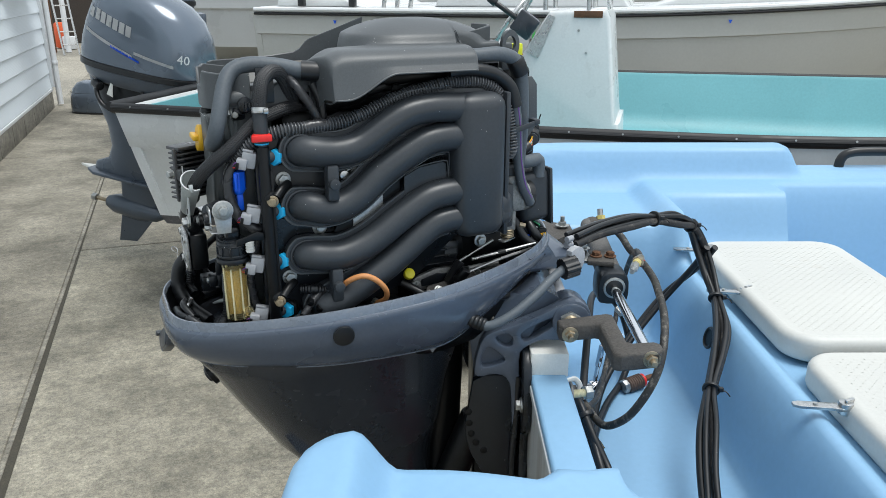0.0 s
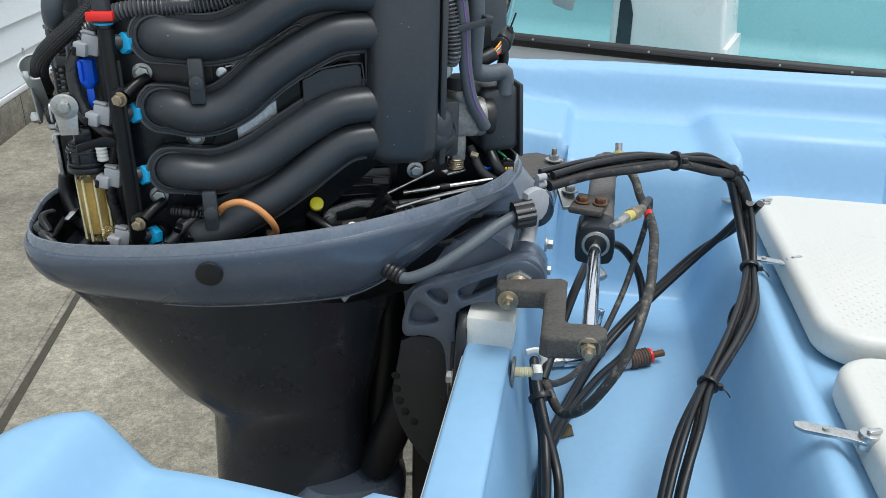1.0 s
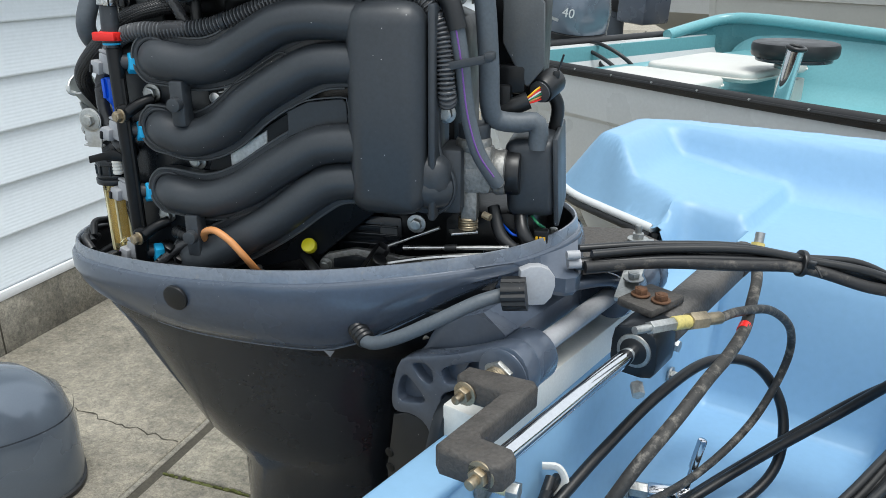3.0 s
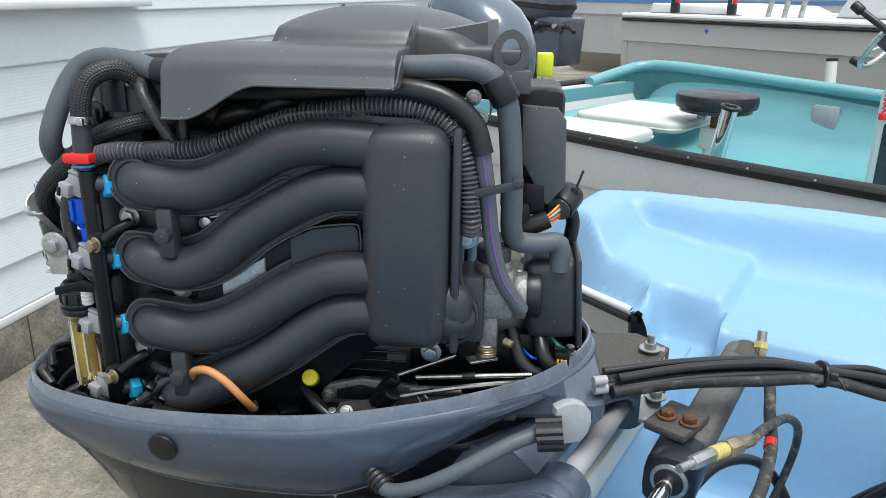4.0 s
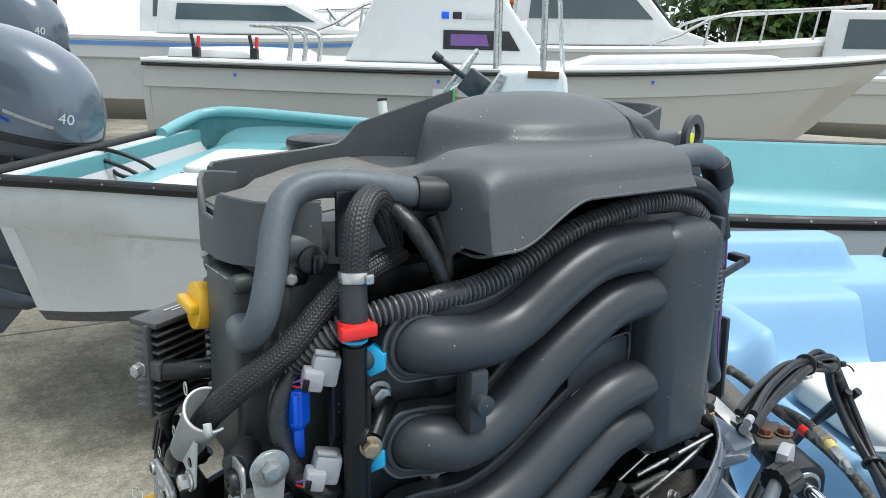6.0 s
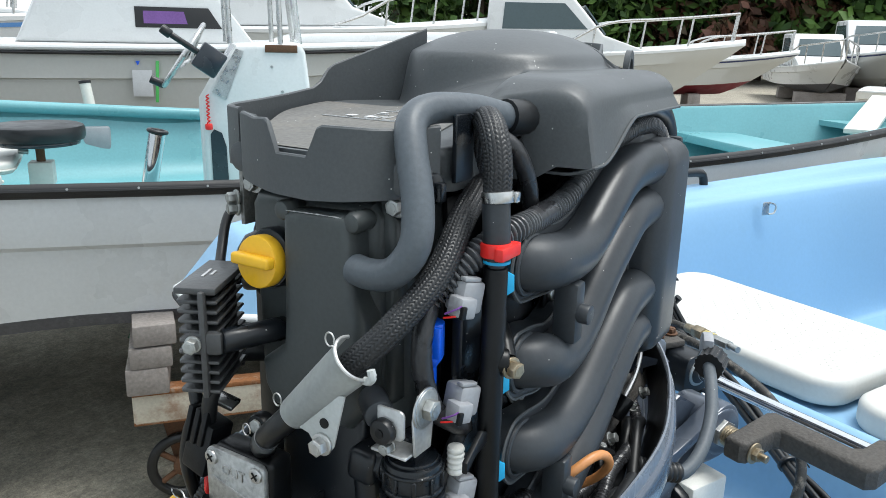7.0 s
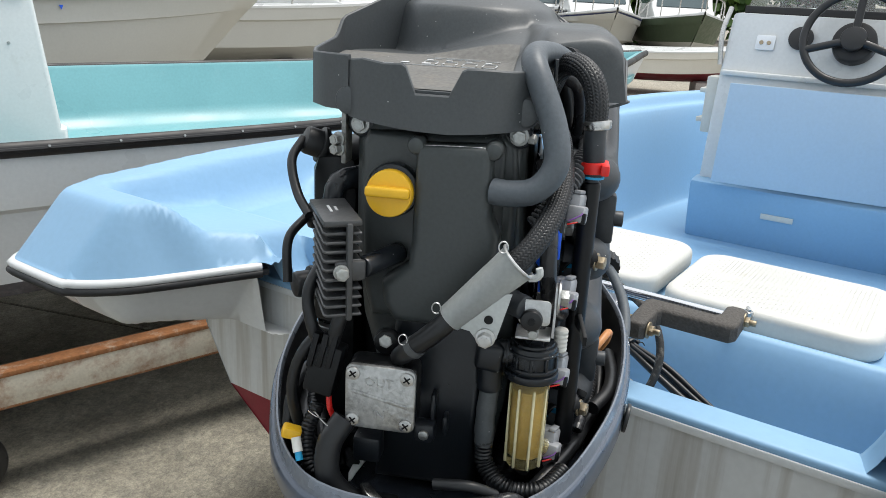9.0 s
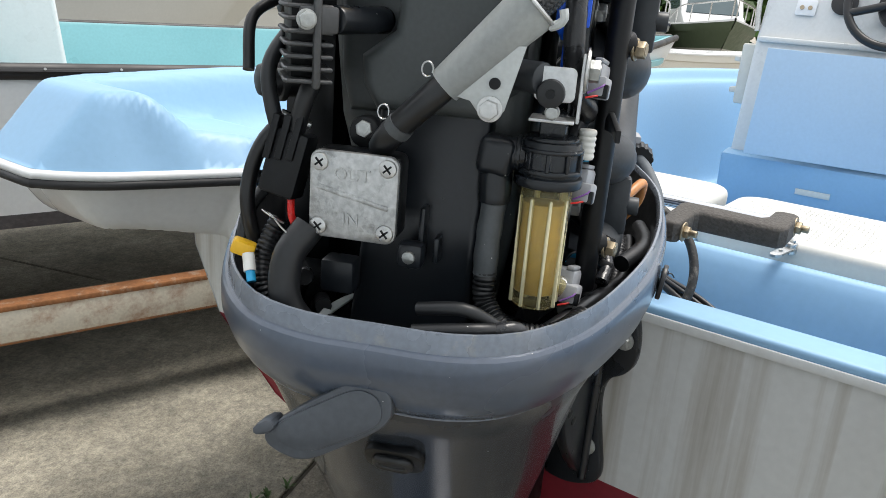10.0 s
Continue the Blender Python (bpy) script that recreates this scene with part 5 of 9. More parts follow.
hose("braided_hose", [(-0.1965, -0.120, 1.345), (-0.1945, -0.119, 1.368), (-0.188, -0.112, 1.386), (-0.172, -0.098, 1.394), (-0.157, -0.086, 1.386), (-0.146, -0.078, 1.365), (-0.138, -0.07, 1.345)], 0.0092, M_BRAID, motor, "black braided hose", 100, 0.0006, twist=braid)
hose("pump_hose", [(-0.283, -0.040, 1.2215), (-0.286, -0.026, 1.2075), (-0.289, -0.012, 1.193), (-0.284, 0.009, 1.172), (-0.275, 0.018, 1.160)], 0.0086, M_BLKRUB, motor)
hose("hose_band", [(-0.2865, 0.0025, 1.1785), (-0.2850, 0.0065, 1.1735)], 0.0092, M_COVER, motor)
hose("wire_clip", [(-0.298, 0.074, 1.108), (-0.306, 0.079, 1.114), (-0.304, 0.086, 1.117), (-0.298, 0.083, 1.113), (-0.300, 0.074, 1.105), (-0.297, 0.064, 1.096)], 0.0006, M_STEEL, motor, seg=6, step=0.002)

# breather hose from the box over to the cover
hose("breather_hose", [(-0.2475, -0.045, 1.299), (-0.251, -0.060, 1.299), (-0.252, -0.079, 1.304), (-0.248, -0.092, 1.323), (-0.240, -0.088, 1.350), (-0.230, -0.076, 1.378), (-0.218, -0.068, 1.394), (-0.196, -0.068, 1.401), (-0.160, -0.080, 1.399), (-0.128, -0.090, 1.392), (-0.095, -0.095, 1.389)], 0.0104, M_RUBBER, motor, "dark grey rubber breather hose", 20)
hose("hose_sleeve", [(-0.132, -0.090, 1.3925), (-0.112, -0.0945, 1.391), (-0.09, -0.096, 1.389)], 0.0128, M_BLKRUB, motor)
part("hose_stay", box((0.023, 0.004, 0.046), pose(-0.180, -0.084, 1.375), 0.0012), M_DARK, motor, "flat black hose stay")
plug = part("round_boss", cyl(0.0105, 0.016, face_pose((-0.205, -0.072, 1.350), (-0.15, -1, 0)), 28, 0.002), M_DARK, motor)
part("boss_key", box((0.007, 0.006, 0.013), pose(-0.2045, -0.082, 1.348), 0.001), M_DARK, plug)
bolt((-0.2175, -0.066, 1.337), (-0.3, -1, 0), motor, 0.008, 0.0058)
part("elbow_hose", tube([(-0.150, -0.085, 1.385), (-0.142, -0.104, 1.372), (-0.125, -0.108, 1.345), (-0.115, -0.106, 1.322)], 0.0062, 12), M_TAPE, motor)
hose("drop_hose", [(-0.118, -0.09, 1.375), (-0.110, -0.096, 1.352), (-0.108, -0.098, 1.325)], 0.0062, M_BLKRUB, motor)

# fuel rail and injectors
RX, RY = -0.1965, -0.1215
rail = part("fuel_rail", rod((RX, RY, 1.056), (RX, RY, 1.302), 0.0083, 20, 0.002), M_PIT, motor, "glossy black fuel rail")
part("rail_edge", box((0.004, 0.004, 0.20), pose(RX + 0.008, RY - 0.003, 1.17), 0.001), M_PIT, rail)
part("rail_neck", rod((RX, RY, 1.300), (-0.1975, -0.1225, 1.312), 0.0058, 16), M_BLACK, rail)
part("rail_collar", rod((-0.1975, -0.1225, 1.3055), (-0.1975, -0.1225, 1.3075), 0.0092, 20), M_CYAN, rail)
part("quick_coupler", rod((-0.1975, -0.1225, 1.307), (-0.1970, -0.120, 1.346), 0.0092, 20, 0.001), M_BLACK, rail)
bm = rod((-0.1975, -0.1225, 1.3095), (-0.1972, -0.122, 1.319), 0.0112, 20, 0.001)
box((0.026, 0.007, 0.009), pose(-0.199, -0.131, 1.3145), 0.0015, bm=bm)
part("coupler_clip", bm, M_RED, rail, "red plastic locking clip")
clamp = part("hose_clamp", rod((-0.1970, -0.1215, 1.345), (-0.1965, -0.1205, 1.3525), 0.0107, 24, 0.0008), M_STEEL, rail, "bright steel hose clamp")
part("clamp_lug", box((0.006, 0.004, 0.007), pose(-0.191, -0.131, 1.349), 0.001), M_STEEL, clamp)
for z in (1.285, 1.211, 1.140, 1.066):
    inj = part("injector", rod((RX + 0.004, RY + 0.004, z + 0.002), (-0.172, -0.108, z), 0.0082, 18, 0.001), M_BLACK, motor)
    part("seal_ring", rod((-0.1835, -0.1195, z + 0.001), (-0.1765, -0.1120, z), 0.0112, 6, 0.0012), M_CYAN, inj, "bright blue injector seal")
    part("boss_ring", rod((-0.176, -0.112, z), (-0.170, -0.104, z), 0.0125, 20, 0.0015), M_PIT, inj)
    con = part("connector", box((0.019, 0.018, 0.022), pose(-0.2125, -0.108, z - 0.001) @ pose(0, 0, 0, 0, 12, -18), 0.003), M_GREYCON, inj, "grey plug connector")
    part("plug_nose", box((0.014, 0.014, 0.014), pose(-0.2235, -0.1125, z - 0.005) @ pose(0, 0, 0, 0, 12, -18), 0.002), M_GREYCON, con)
    part("plug_mouth", box((0.004, 0.010, 0.009), pose(-0.2295, -0.1145, z - 0.0065) @ pose(0, 0, 0, 0, 12, -18), 0.001), M_PIT, con)
    part("lock_tab", box((0.014, 0.006, 0.003), pose(-0.214, -0.113, z + 0.0115) @ pose(0, 0, 0, 0, 12, -18), 0.001), M_GREYCON, con)
    hose("plug_wire", [(-0.226, -0.118, z), (-0.233, -0.115, z - 0.003), (-0.234, -0.106, z - 0.008)], 0.0007, M_PURPLE, con, seg=6)
    hose("plug_wire", [(-0.225, -0.116, z - 0.008), (-0.231, -0.114, z - 0.009), (-0.234, -0.105, z - 0.011)], 0.0007, M_RED, con, seg=6)
for z in (1.234, 1.092):
    part("rail_lug", rod((RX + 0.002, RY, z), (-0.189, -0.131, z), 0.0090, 16, 0.002), M_PIT, motor)
    hose("rail_strap", [(-0.186, -0.128, z), (-0.176, -0.120, z + 0.008), (-0.164, -0.110, z + 0.013)], 0.0065, M_PIT, motor, seg=10)
    bolt((-0.191, -0.133, z - 0.003), (-0.35, -1, 0), motor, 0.0105, 0.0078, M_BRASS)
blue = part("blue_plug", rod((-0.226, -0.090, 1.266), (-0.226, -0.090, 1.240), 0.0100, 8, 0.0015), M_BLUEP, motor, "bright blue plastic connector")
part("plug_collar", rod((-0.226, -0.090, 1.241), (-0.226, -0.090, 1.234), 0.0098, 8, 0.0005, 0.0050), M_BLUEP, blue)
part("plug_ridge", box((0.004, 0.020, 0.022), pose(-0.231, -0.092, 1.254), 0.001), M_BLUEP, blue)
part("plug_stem", box((0.008, 0.007, 0.024), pose(-0.2255, -0.090, 1.224), 0.001), M_BLUEP, blue)
hose("taped_harness", [(-0.190, -0.080, 1.312), (-0.215, -0.088, 1.292), (-0.237, -0.092, 1.265), (-0.240, -0.094, 1.235), (-0.230, -0.098, 1.205), (-0.214, -0.108, 1.190), (-0.205, -0.105, 1.186)], 0.0072, M_TAPE, motor, "black taped wiring harness", shape=ribs(0.013, 0.06))
hose("taped_harness", [(-0.205, -0.105, 1.186), (-0.215, -0.098, 1.15), (-0.222, -0.095, 1.11), (-0.215, -0.09, 1.06)], 0.006, M_TAPE, motor, shape=ribs(0.013, 0.06))
for z in (1.182,):
    part("rail_bracket", prism([(-0.03, 0.0), (0.0, 0.008), (0.012, 0.002), (0.012, -0.006), (-0.012, -0.004), (-0.03, -0.008)], 0.004, pose(-0.213, -0.124, z) @ pose(0, 0, 0, 90, 0, 10), 0.001), M_PIT, motor)
part("white_plug", tube([(-0.2215, -0.110, 1.158), (-0.2215, -0.110, 1.178)], 0.0062, 14, 0.001, shape=ribs(0.004, 0.12)), M_WHITEP, motor, "white ribbed plug")

# fuel filter
FX, FY = -0.241, -0.088
filt = part("filter_cap", cyl(0.0200, 0.030, pose(FX, FY, 1.157), 36, 0.002), M_DARK, motor, "black fuel filter cap")
for z, r, h in ((1.145, 0.0228, 0.007), (1.152, 0.0216, 0.004), (1.166, 0.0216, 0.003), (1.1725, 0.0175, 0.004)):
    part("cap_ring", cyl(r, h, pose(FX, FY, z), 36, 0.0012), M_DARK, filt)
for k in range(10):
    v = 2 * math.pi * k / 10
    part("cap_rib", box((0.003, 0.003, 0.012), pose(FX + 0.0205 * math.cos(v), FY + 0.0205 * math.sin(v), 1.159, 0, 0, math.degrees(v)), 0.0006, 1), M_DARK, filt)
part("cap_hub", box((0.020, 0.018, 0.020), pose(FX, FY, 1.181), 0.004), M_DARK, filt)
cup = part("filter_cup", cyl(0.0152, 0.086, pose(FX, FY, 1.099), 32, 0.003, 0.0172), M_CUP, filt, "clear amber filter cup")
part("filter_element", cyl(0.0128, 0.064, pose(FX, FY, 1.098), 24, 0.002), M_FUEL, filt)
for k in range(8):
    a = 2 * math.pi * k / 8 + 0.3
    part("cup_rib", box((0.003, 0.0022, 0.076), pose(FX + 0.0158 * math.cos(a), FY + 0.0158 * math.sin(a), 1.096, 0, 0, math.degrees(a)), 0.0006, 1), M_CUPRIB, cup)
part("drain_nub", rod((FX + 0.010, FY - 0.010, 1.070), (FX + 0.012, FY - 0.019, 1.066), 0.0078, 18, 0.002), M_CUP, cup)
part("elbow", tube([(FX, FY + 0.008, 1.160), (FX - 0.002, FY + 0.026, 1.160), (FX - 0.003, FY + 0.034, 1.152), (FX - 0.003, FY + 0.034, 1.132)], 0.0112, 20), M_DARK, filt)
part("elbow_knuckle", box((0.025, 0.024, 0.026), pose(FX - 0.003, FY + 0.035, 1.158, 8, 0, 0), 0.006, 3), M_DARK, filt)
for y0, y1, r in ((0.012, 0.015, 0.0132), (0.019, 0.022, 0.0128)):
    part("elbow_collar", rod((FX - 0.001, FY + y0, 1.160), (FX - 0.001, FY + y1, 1.160), r, 24, 0.0008), M_DARK, filt)
part("hose_cuff", rod((FX - 0.003, FY + 0.034, 1.136), (FX - 0.003, FY + 0.034, 1.126), 0.0108, 20, 0.001), M_DARK, filt)
hose("filter_hose", [(-0.244, -0.055, 1.136), (-0.246, -0.053, 1.10), (-0.247, -0.053, 1.075)], 0.0088, M_COVER, motor, "grey taped fuel hose", shape=ribs(0.019, 0.08))
hose("filter_hose", [(-0.247, -0.053, 1.078), (-0.250, -0.056, 1.055), (-0.262, -0.075, 1.042), (-0.262, -0.105, 1.044), (-0.235, -0.125, 1.050)], 0.0082, M_BLKRUB, motor, "corrugated black tube", 18, 0.0008, shape=ribs(0.0036, 0.14))
# filter bracket
br = part("filter_bracket", prism(rounded(0.025, 0.021, 0.004), 0.0022, face_pose((-0.268, -0.087, 1.2095), (-1, 0, 0)), 0.0006), M_BRIGHTZ, motor, "bent steel filter bracket")
part("bracket_side", prism([(-0.009, -0.020), (0.009, -0.020), (0.012, 0.006), (0.006, 0.022), (-0.006, 0.022), (-0.012, 0.006)], 0.0022, face_pose((-0.252, -0.1025, 1.206), (0, -1, 0)), 0.0006), M_BRIGHTZ, br)
part("bracket_foot", box((0.026, 0.028, 0.0022), pose(-0.256, -0.087, 1.187), 0.0008), M_BRIGHTZ, br)
part("rubber_bush", cyl(0.0088, 0.008, face_pose((-0.271, -0.085, 1.204), (-1, 0, 0)), 24, 0.002), M_BLKRUB, br)
part("bush_hole", cyl(0.003, 0.002, face_pose((-0.275, -0.085, 1.204), (-1, 0, 0)), 12), M_PIT, br)
bolt((-0.266, -0.087, 1.1925), (-1, 0, 0), br, 0.0075, 0.0048)
big = bolt((-0.252, -0.104, 1.218), (0, -1, 0), br, 0.0125, 0.0125)
part("big_washer", cyl(0.0140, 0.0016, face_pose((-0.252, -0.1045, 1.218), (0, -1, 0)), 32, 0.0004), M_STEEL, br)
part("bracket_lug", rod((-0.250, -0.06, 1.212), (-0.268, -0.080, 1.212), 0.010, 16, 0.002), M_BLACK, motor)

M_LOOM = mat("greyed_loom_plastic", (0.070, 0.074, 0.080), 0.24, 0, 0.2, 20, 260, 0.05)
# ---- corrugated loom over the runners ----
hose("corrugated_loom", [(-0.235, -0.080, 1.270), (-0.216, -0.100, 1.296), (-0.195, -0.110, 1.312), (-0.165, -0.118, 1.320), (-0.133, -0.118, 1.321), (-0.091, -0.118, 1.325), (-0.059, -0.118, 1.334), (-0.028, -0.117, 1.346), (0.005, -0.116, 1.357), (0.045, -0.116, 1.365), (0.085, -0.117, 1.370), (0.120, -0.118, 1.368), (0.146, -0.119, 1.356), (0.160, -0.121, 1.336), (0.167, -0.125, 1.310), (0.171, -0.128, 1.272), (0.170, -0.120, 1.258)], 0.0094, M_LOOM, motor, "black corrugated wiring loom", 18, 0.0006, shape=ribs(0.0042, 0.34))
for p, q in (((-0.141, -0.118, 1.321), (-0.108, -0.118, 1.323)), ((0.142, -0.119, 1.358), (0.160, -0.121, 1.337))):
    hose("loom_tape", [p, ((p[0] + q[0]) / 2, -0.1185, (p[2] + q[2]) / 2 + 0.0012), q], 0.0090, M_TAPE, motor, shape=ribs(0.008, 0.06))
for p, q in (((-0.068, -0.118, 1.3315), (-0.063, -0.118, 1.333)), ((0.056, -0.116, 1.367), (0.061, -0.116, 1.3675))):
    part("loom_band", rod(p, q, 0.0095, 20, 0.001), M_BLACK, motor)
    part("band_lug", box((0.006, 0.008, 0.010), pose(p[0], -0.116, p[2] - 0.012), 0.001), M_BLACK, motor)
part("plastic_sliver", prism(soften([(-0.030, -0.005), (-0.006, 0.003), (0.026, 0.010), (0.030, 0.014), (0.012, 0.014), (-0.016, 0.008)], 1), 0.003, pose(-0.232, 0.055, 1.022, 20, 0, -27), 0.001), M_GREYTUBE, motor, "pale grey plastic sliver")
# hoses in the gap under the cover, and added black blocks as its shade
for x, z, r in ((-0.06, 1.355, 0.010), (-0.02, 1.365, 0.008), (0.03, 1.372, 0.008), (0.07, 1.378, 0.007)):
    hose("gap_hose", [(x - 0.03, -0.06, z - 0.02), (x, -0.085, z), (x + 0.03, -0.06, z - 0.005)], r, M_BLKRUB, motor)
part("gap_shade_block", box((0.30, 0.12, 0.034), pose(0.0, -0.02, 1.352), 0.006), M_PIT, motor)
part("gap_shade_block", box((0.19, 0.03, 0.016), pose(0.02, -0.078, 1.376), 0.004), M_PIT, motor)

# ---- front: hoses, throttle body, silencer, electric cover, lifting eye ----
hose("vent_hose", [(0.095, -0.105, 1.403), (0.124, -0.105, 1.404), (0.158, -0.104, 1.405), (0.184, -0.102, 1.397), (0.198, -0.100, 1.376), (0.203, -0.098, 1.345), (0.207, -0.094, 1.290), (0.208, -0.088, 1.252), (0.214, -0.080, 1.237), (0.235, -0.074, 1.233), (0.252, -0.070, 1.234), (0.257, -0.068, 1.226), (0.257, -0.068, 1.205)], 0.0105, M_RUBBER, motor, "grey rubber vent hose", 20)
hose("vent_hose", [(0.075, -0.112, 1.384), (0.110, -0.118, 1.386), (0.145, -0.120, 1.378), (0.170, -0.120, 1.358), (0.180, -0.121, 1.330)], 0.0098, M_BLKRUB, motor, "black rubber hose", 18)
thin = hose("drain_hose", [(0.178, -0.121, 1.338), (0.184, -0.120, 1.300), (0.190, -0.116, 1.250), (0.200, -0.112, 1.210), (0.216, -0.107, 1.182), (0.221, -0.104, 1.174)], 0.0078, M_RUBBER, motor, "grey hose with a purple line", 18)
hose("purple_line", [(0.179, -0.1288, 1.335), (0.185, -0.1278, 1.300), (0.191, -0.1238, 1.250), (0.202, -0.1195, 1.210), (0.218, -0.1140, 1.184)], 0.0010, M_PURPLE, thin, seg=6)
for z, r, y in ((1.385, 0.0118, -0.101),):
    part("hose_wrap", rod((0.187, -0.1015, 1.396), (0.199, -0.100, 1.374), 0.0135, 20, 0.002), M_BLKRUB, motor)
part("hose_strap", box((0.048, 0.003, 0.008), pose(0.190, -0.131, 1.300) @ pose(0, 0, 0, 0, -12, 4), 0.001), M_BLACK, motor)
part("hose_strap_end", box((0.010, 0.02, 0.008), pose(0.212, -0.122, 1.306), 0.002), M_BLACK, motor)
# throttle body
tb = part("throttle_body", cyl(0.024, 0.046, pose(0.192, -0.082, 1.182) @ pose(0, 0, 0, 0, 90, 0), 28, 0.003), M_ALLOY, motor, "cast alloy throttle body")
part("throttle_flange", box((0.026, 0.050, 0.070), pose(0.172, -0.092, 1.176), 0.005), M_BLACK, tb)
part("throttle_side", box((0.040, 0.030, 0.050), pose(0.194, -0.090, 1.186), 0.006), M_ALLOY, tb)
part("throttle_neck", cyl(0.017, 0.024, pose(0.192, -0.086, 1.222), 24, 0.003), M_BLACK, tb)
part("throttle_cap", cyl(0.019, 0.014, pose(0.192, -0.088, 1.212), 24, 0.003), M_ALLOY, tb)
part("throttle_ring", cyl(0.0245, 0.012, pose(0.220, -0.078, 1.180) @ pose(0, 0, 0, 0, 90, 0), 28, 0.002), M_ALLOY, tb)
part("throttle_leg", box((0.018, 0.018, 0.034), pose(0.190, -0.092, 1.146), 0.003), M_ALLOY, tb)
part("throttle_spring", tube([(0.188, -0.092, 1.118), (0.188, -0.092, 1.132)], 0.011, 18, 0.0006, shape=ribs(0.0028, 0.14)), M_BRASS, tb)
part("lever", box((0.030, 0.014, 0.003), pose(0.184, -0.098, 1.116) @ pose(0, 0, 0, 0, 0, 25), 0.001), M_STEEL, tb)
part("spigot", rod((0.221, -0.104, 1.176), (0.221, -0.096, 1.172), 0.0065, 16, 0.001), M_ALLOY, tb)
bolt((0.217, -0.072, 1.198), (0.2, -1, 0.6), tb, 0.008, 0.0060, M_ZINC)
part("copper_nut", rod((0.206, -0.10, 1.138), (0.214, -0.104, 1.136), 0.004, 8), M_BRASS, tb)
# silencer box
bm = box((0.056, 0.105, 0.086), pose(0.252, -0.022, 1.172) @ pose(0, 0, 0, 0, -4, 0), 0.012, 4)
sil = part("air_silencer", bm, M_BLACK, motor, "black plastic air silencer box")
part("silencer_lid", box((0.006, 0.112, 0.096), pose(0.279, -0.022, 1.171) @ pose(0, 0, 0, 0, -4, 0), 0.0025), M_BLACK, sil)
part("silencer_duct", cyl(0.024, 0.02, pose(0.231, -0.070, 1.178) @ pose(0, 0, 0, 0, 90, 0), 24, 0.003), M_BLKRUB, sil)
# electric cover plate with a cut corner
m = Matrix(((1, 0, 0, 0), (0, 0, -1, -0.052), (0, 1, 0, 0), (0, 0, 0, 1)))
part("electric_cover", prism([(0.213, 1.366), (0.247, 1.364), (0.256, 1.352), (0.259, 1.288), (0.243, 1.268), (0.239, 1.269), (0.214, 1.312)], 0.010, m, 0.003), M_COVER, motor, "grey plastic electrical cover")
part("electric_box", box((0.060, 0.10, 0.13), pose(0.225, 0.01, 1.315), 0.01), M_PIT, motor)
part("relay", box((0.03, 0.02, 0.03), pose(0.225, -0.048, 1.275), 0.004), M_PIT, motor)
part("relay", box((0.02, 0.02, 0.04), pose(0.216, -0.055, 1.250), 0.004), M_PIT, motor)
b = bmesh.new()
ring_o = [(0.0165 * math.cos(a), max(-0.022, 0.022 * math.sin(a))) for a in np.linspace(0, 2 * math.pi, 32, endpoint=False)]
ring_i = [(0.0095 * math.cos(a), 0.0125 * math.sin(a) + 0.001) for a in np.linspace(0, 2 * math.pi, 32, endpoint=False)]
vs = [[b.verts.new((x, y, z)) for x, y in r] for r, z in ((ring_o, -0.003), (ring_o, 0.003), (ring_i, 0.003), (ring_i, -0.003))]
for p, q in zip(vs, vs[1:] + vs[:1]):
    for j in range(32):
        b.faces.new((p[j], p[(j + 1) % 32], q[(j + 1) % 32], q[j]))
b.transform(face_pose((0.200, -0.063, 1.414), (0.15, -1, 0)))
part("lifting_eye", b, M_COVER, motor, "dark grey lifting eye")
part("eye_foot", box((0.034, 0.012, 0.022), pose(0.203, -0.060, 1.388), 0.002), M_COVER, motor)
part("eye_bar", box((0.055, 0.016, 0.020), pose(0.190, -0.035, 1.405), 0.003), M_COVER, motor)
for x, z in ((0.168, 1.376), (0.175, 1.358)):
    bolt((x, -0.088, z), (0, -1, 0), motor, 0.009, 0.0075)
part("yellow_connector", box((0.016, 0.016, 0.022), pose(0.233, -0.026, 1.402), 0.002), mat("lime_plastic", (0.62, 0.66, 0.02), 0.4), motor, "lime yellow connector")
# round plug with coloured wires
pl = part("round_plug", rod((0.255, -0.045, 1.262), (0.268, -0.02, 1.272), 0.0145, 24, 0.003), M_BLKRUB, motor, "round black plug with coloured wires")
part("plug_face", cyl(0.0118, 0.002, face_pose((0.2545, -0.046, 1.2615), (-0.42, -0.86, -0.30)), 24), M_COVER, pl)
for k, mt in enumerate((M_YELLOW, M_RED, M_WHITEP, M_GREEN, M_ORANGE, M_RED)):
    dz = 0.007 - 0.0028 * k
    hose("coloured_wire", [(0.256, -0.047, 1.261 + dz), (0.250, -0.054, 1.258 + dz * 0.8), (0.242, -0.056, 1.253 + dz * 0.4)], 0.0011, mt, pl, seg=6, step=0.002)
hose("plug_sleeve", [(0.244, -0.056, 1.254), (0.228, -0.058, 1.247), (0.208, -0.056, 1.240)], 0.0095, M_BLKRUB, motor)
tie = hose("zip_tie_tail", [(0.268, -0.035, 1.272), (0.274, -0.036, 1.290), (0.277, -0.037, 1.300)], 0.0012, M_BLKRUB, motor, seg=6)
part("zip_tie_head", box((0.007, 0.006, 0.008), pose(0.2705, -0.036, 1.279), 0.001), M_BLKRUB, tie)
hose("side_hose", [(0.262, -0.02, 1.262), (0.272, -0.012, 1.240), (0.268, -0.008, 1.205)], 0.0075, M_BLKRUB, motor)
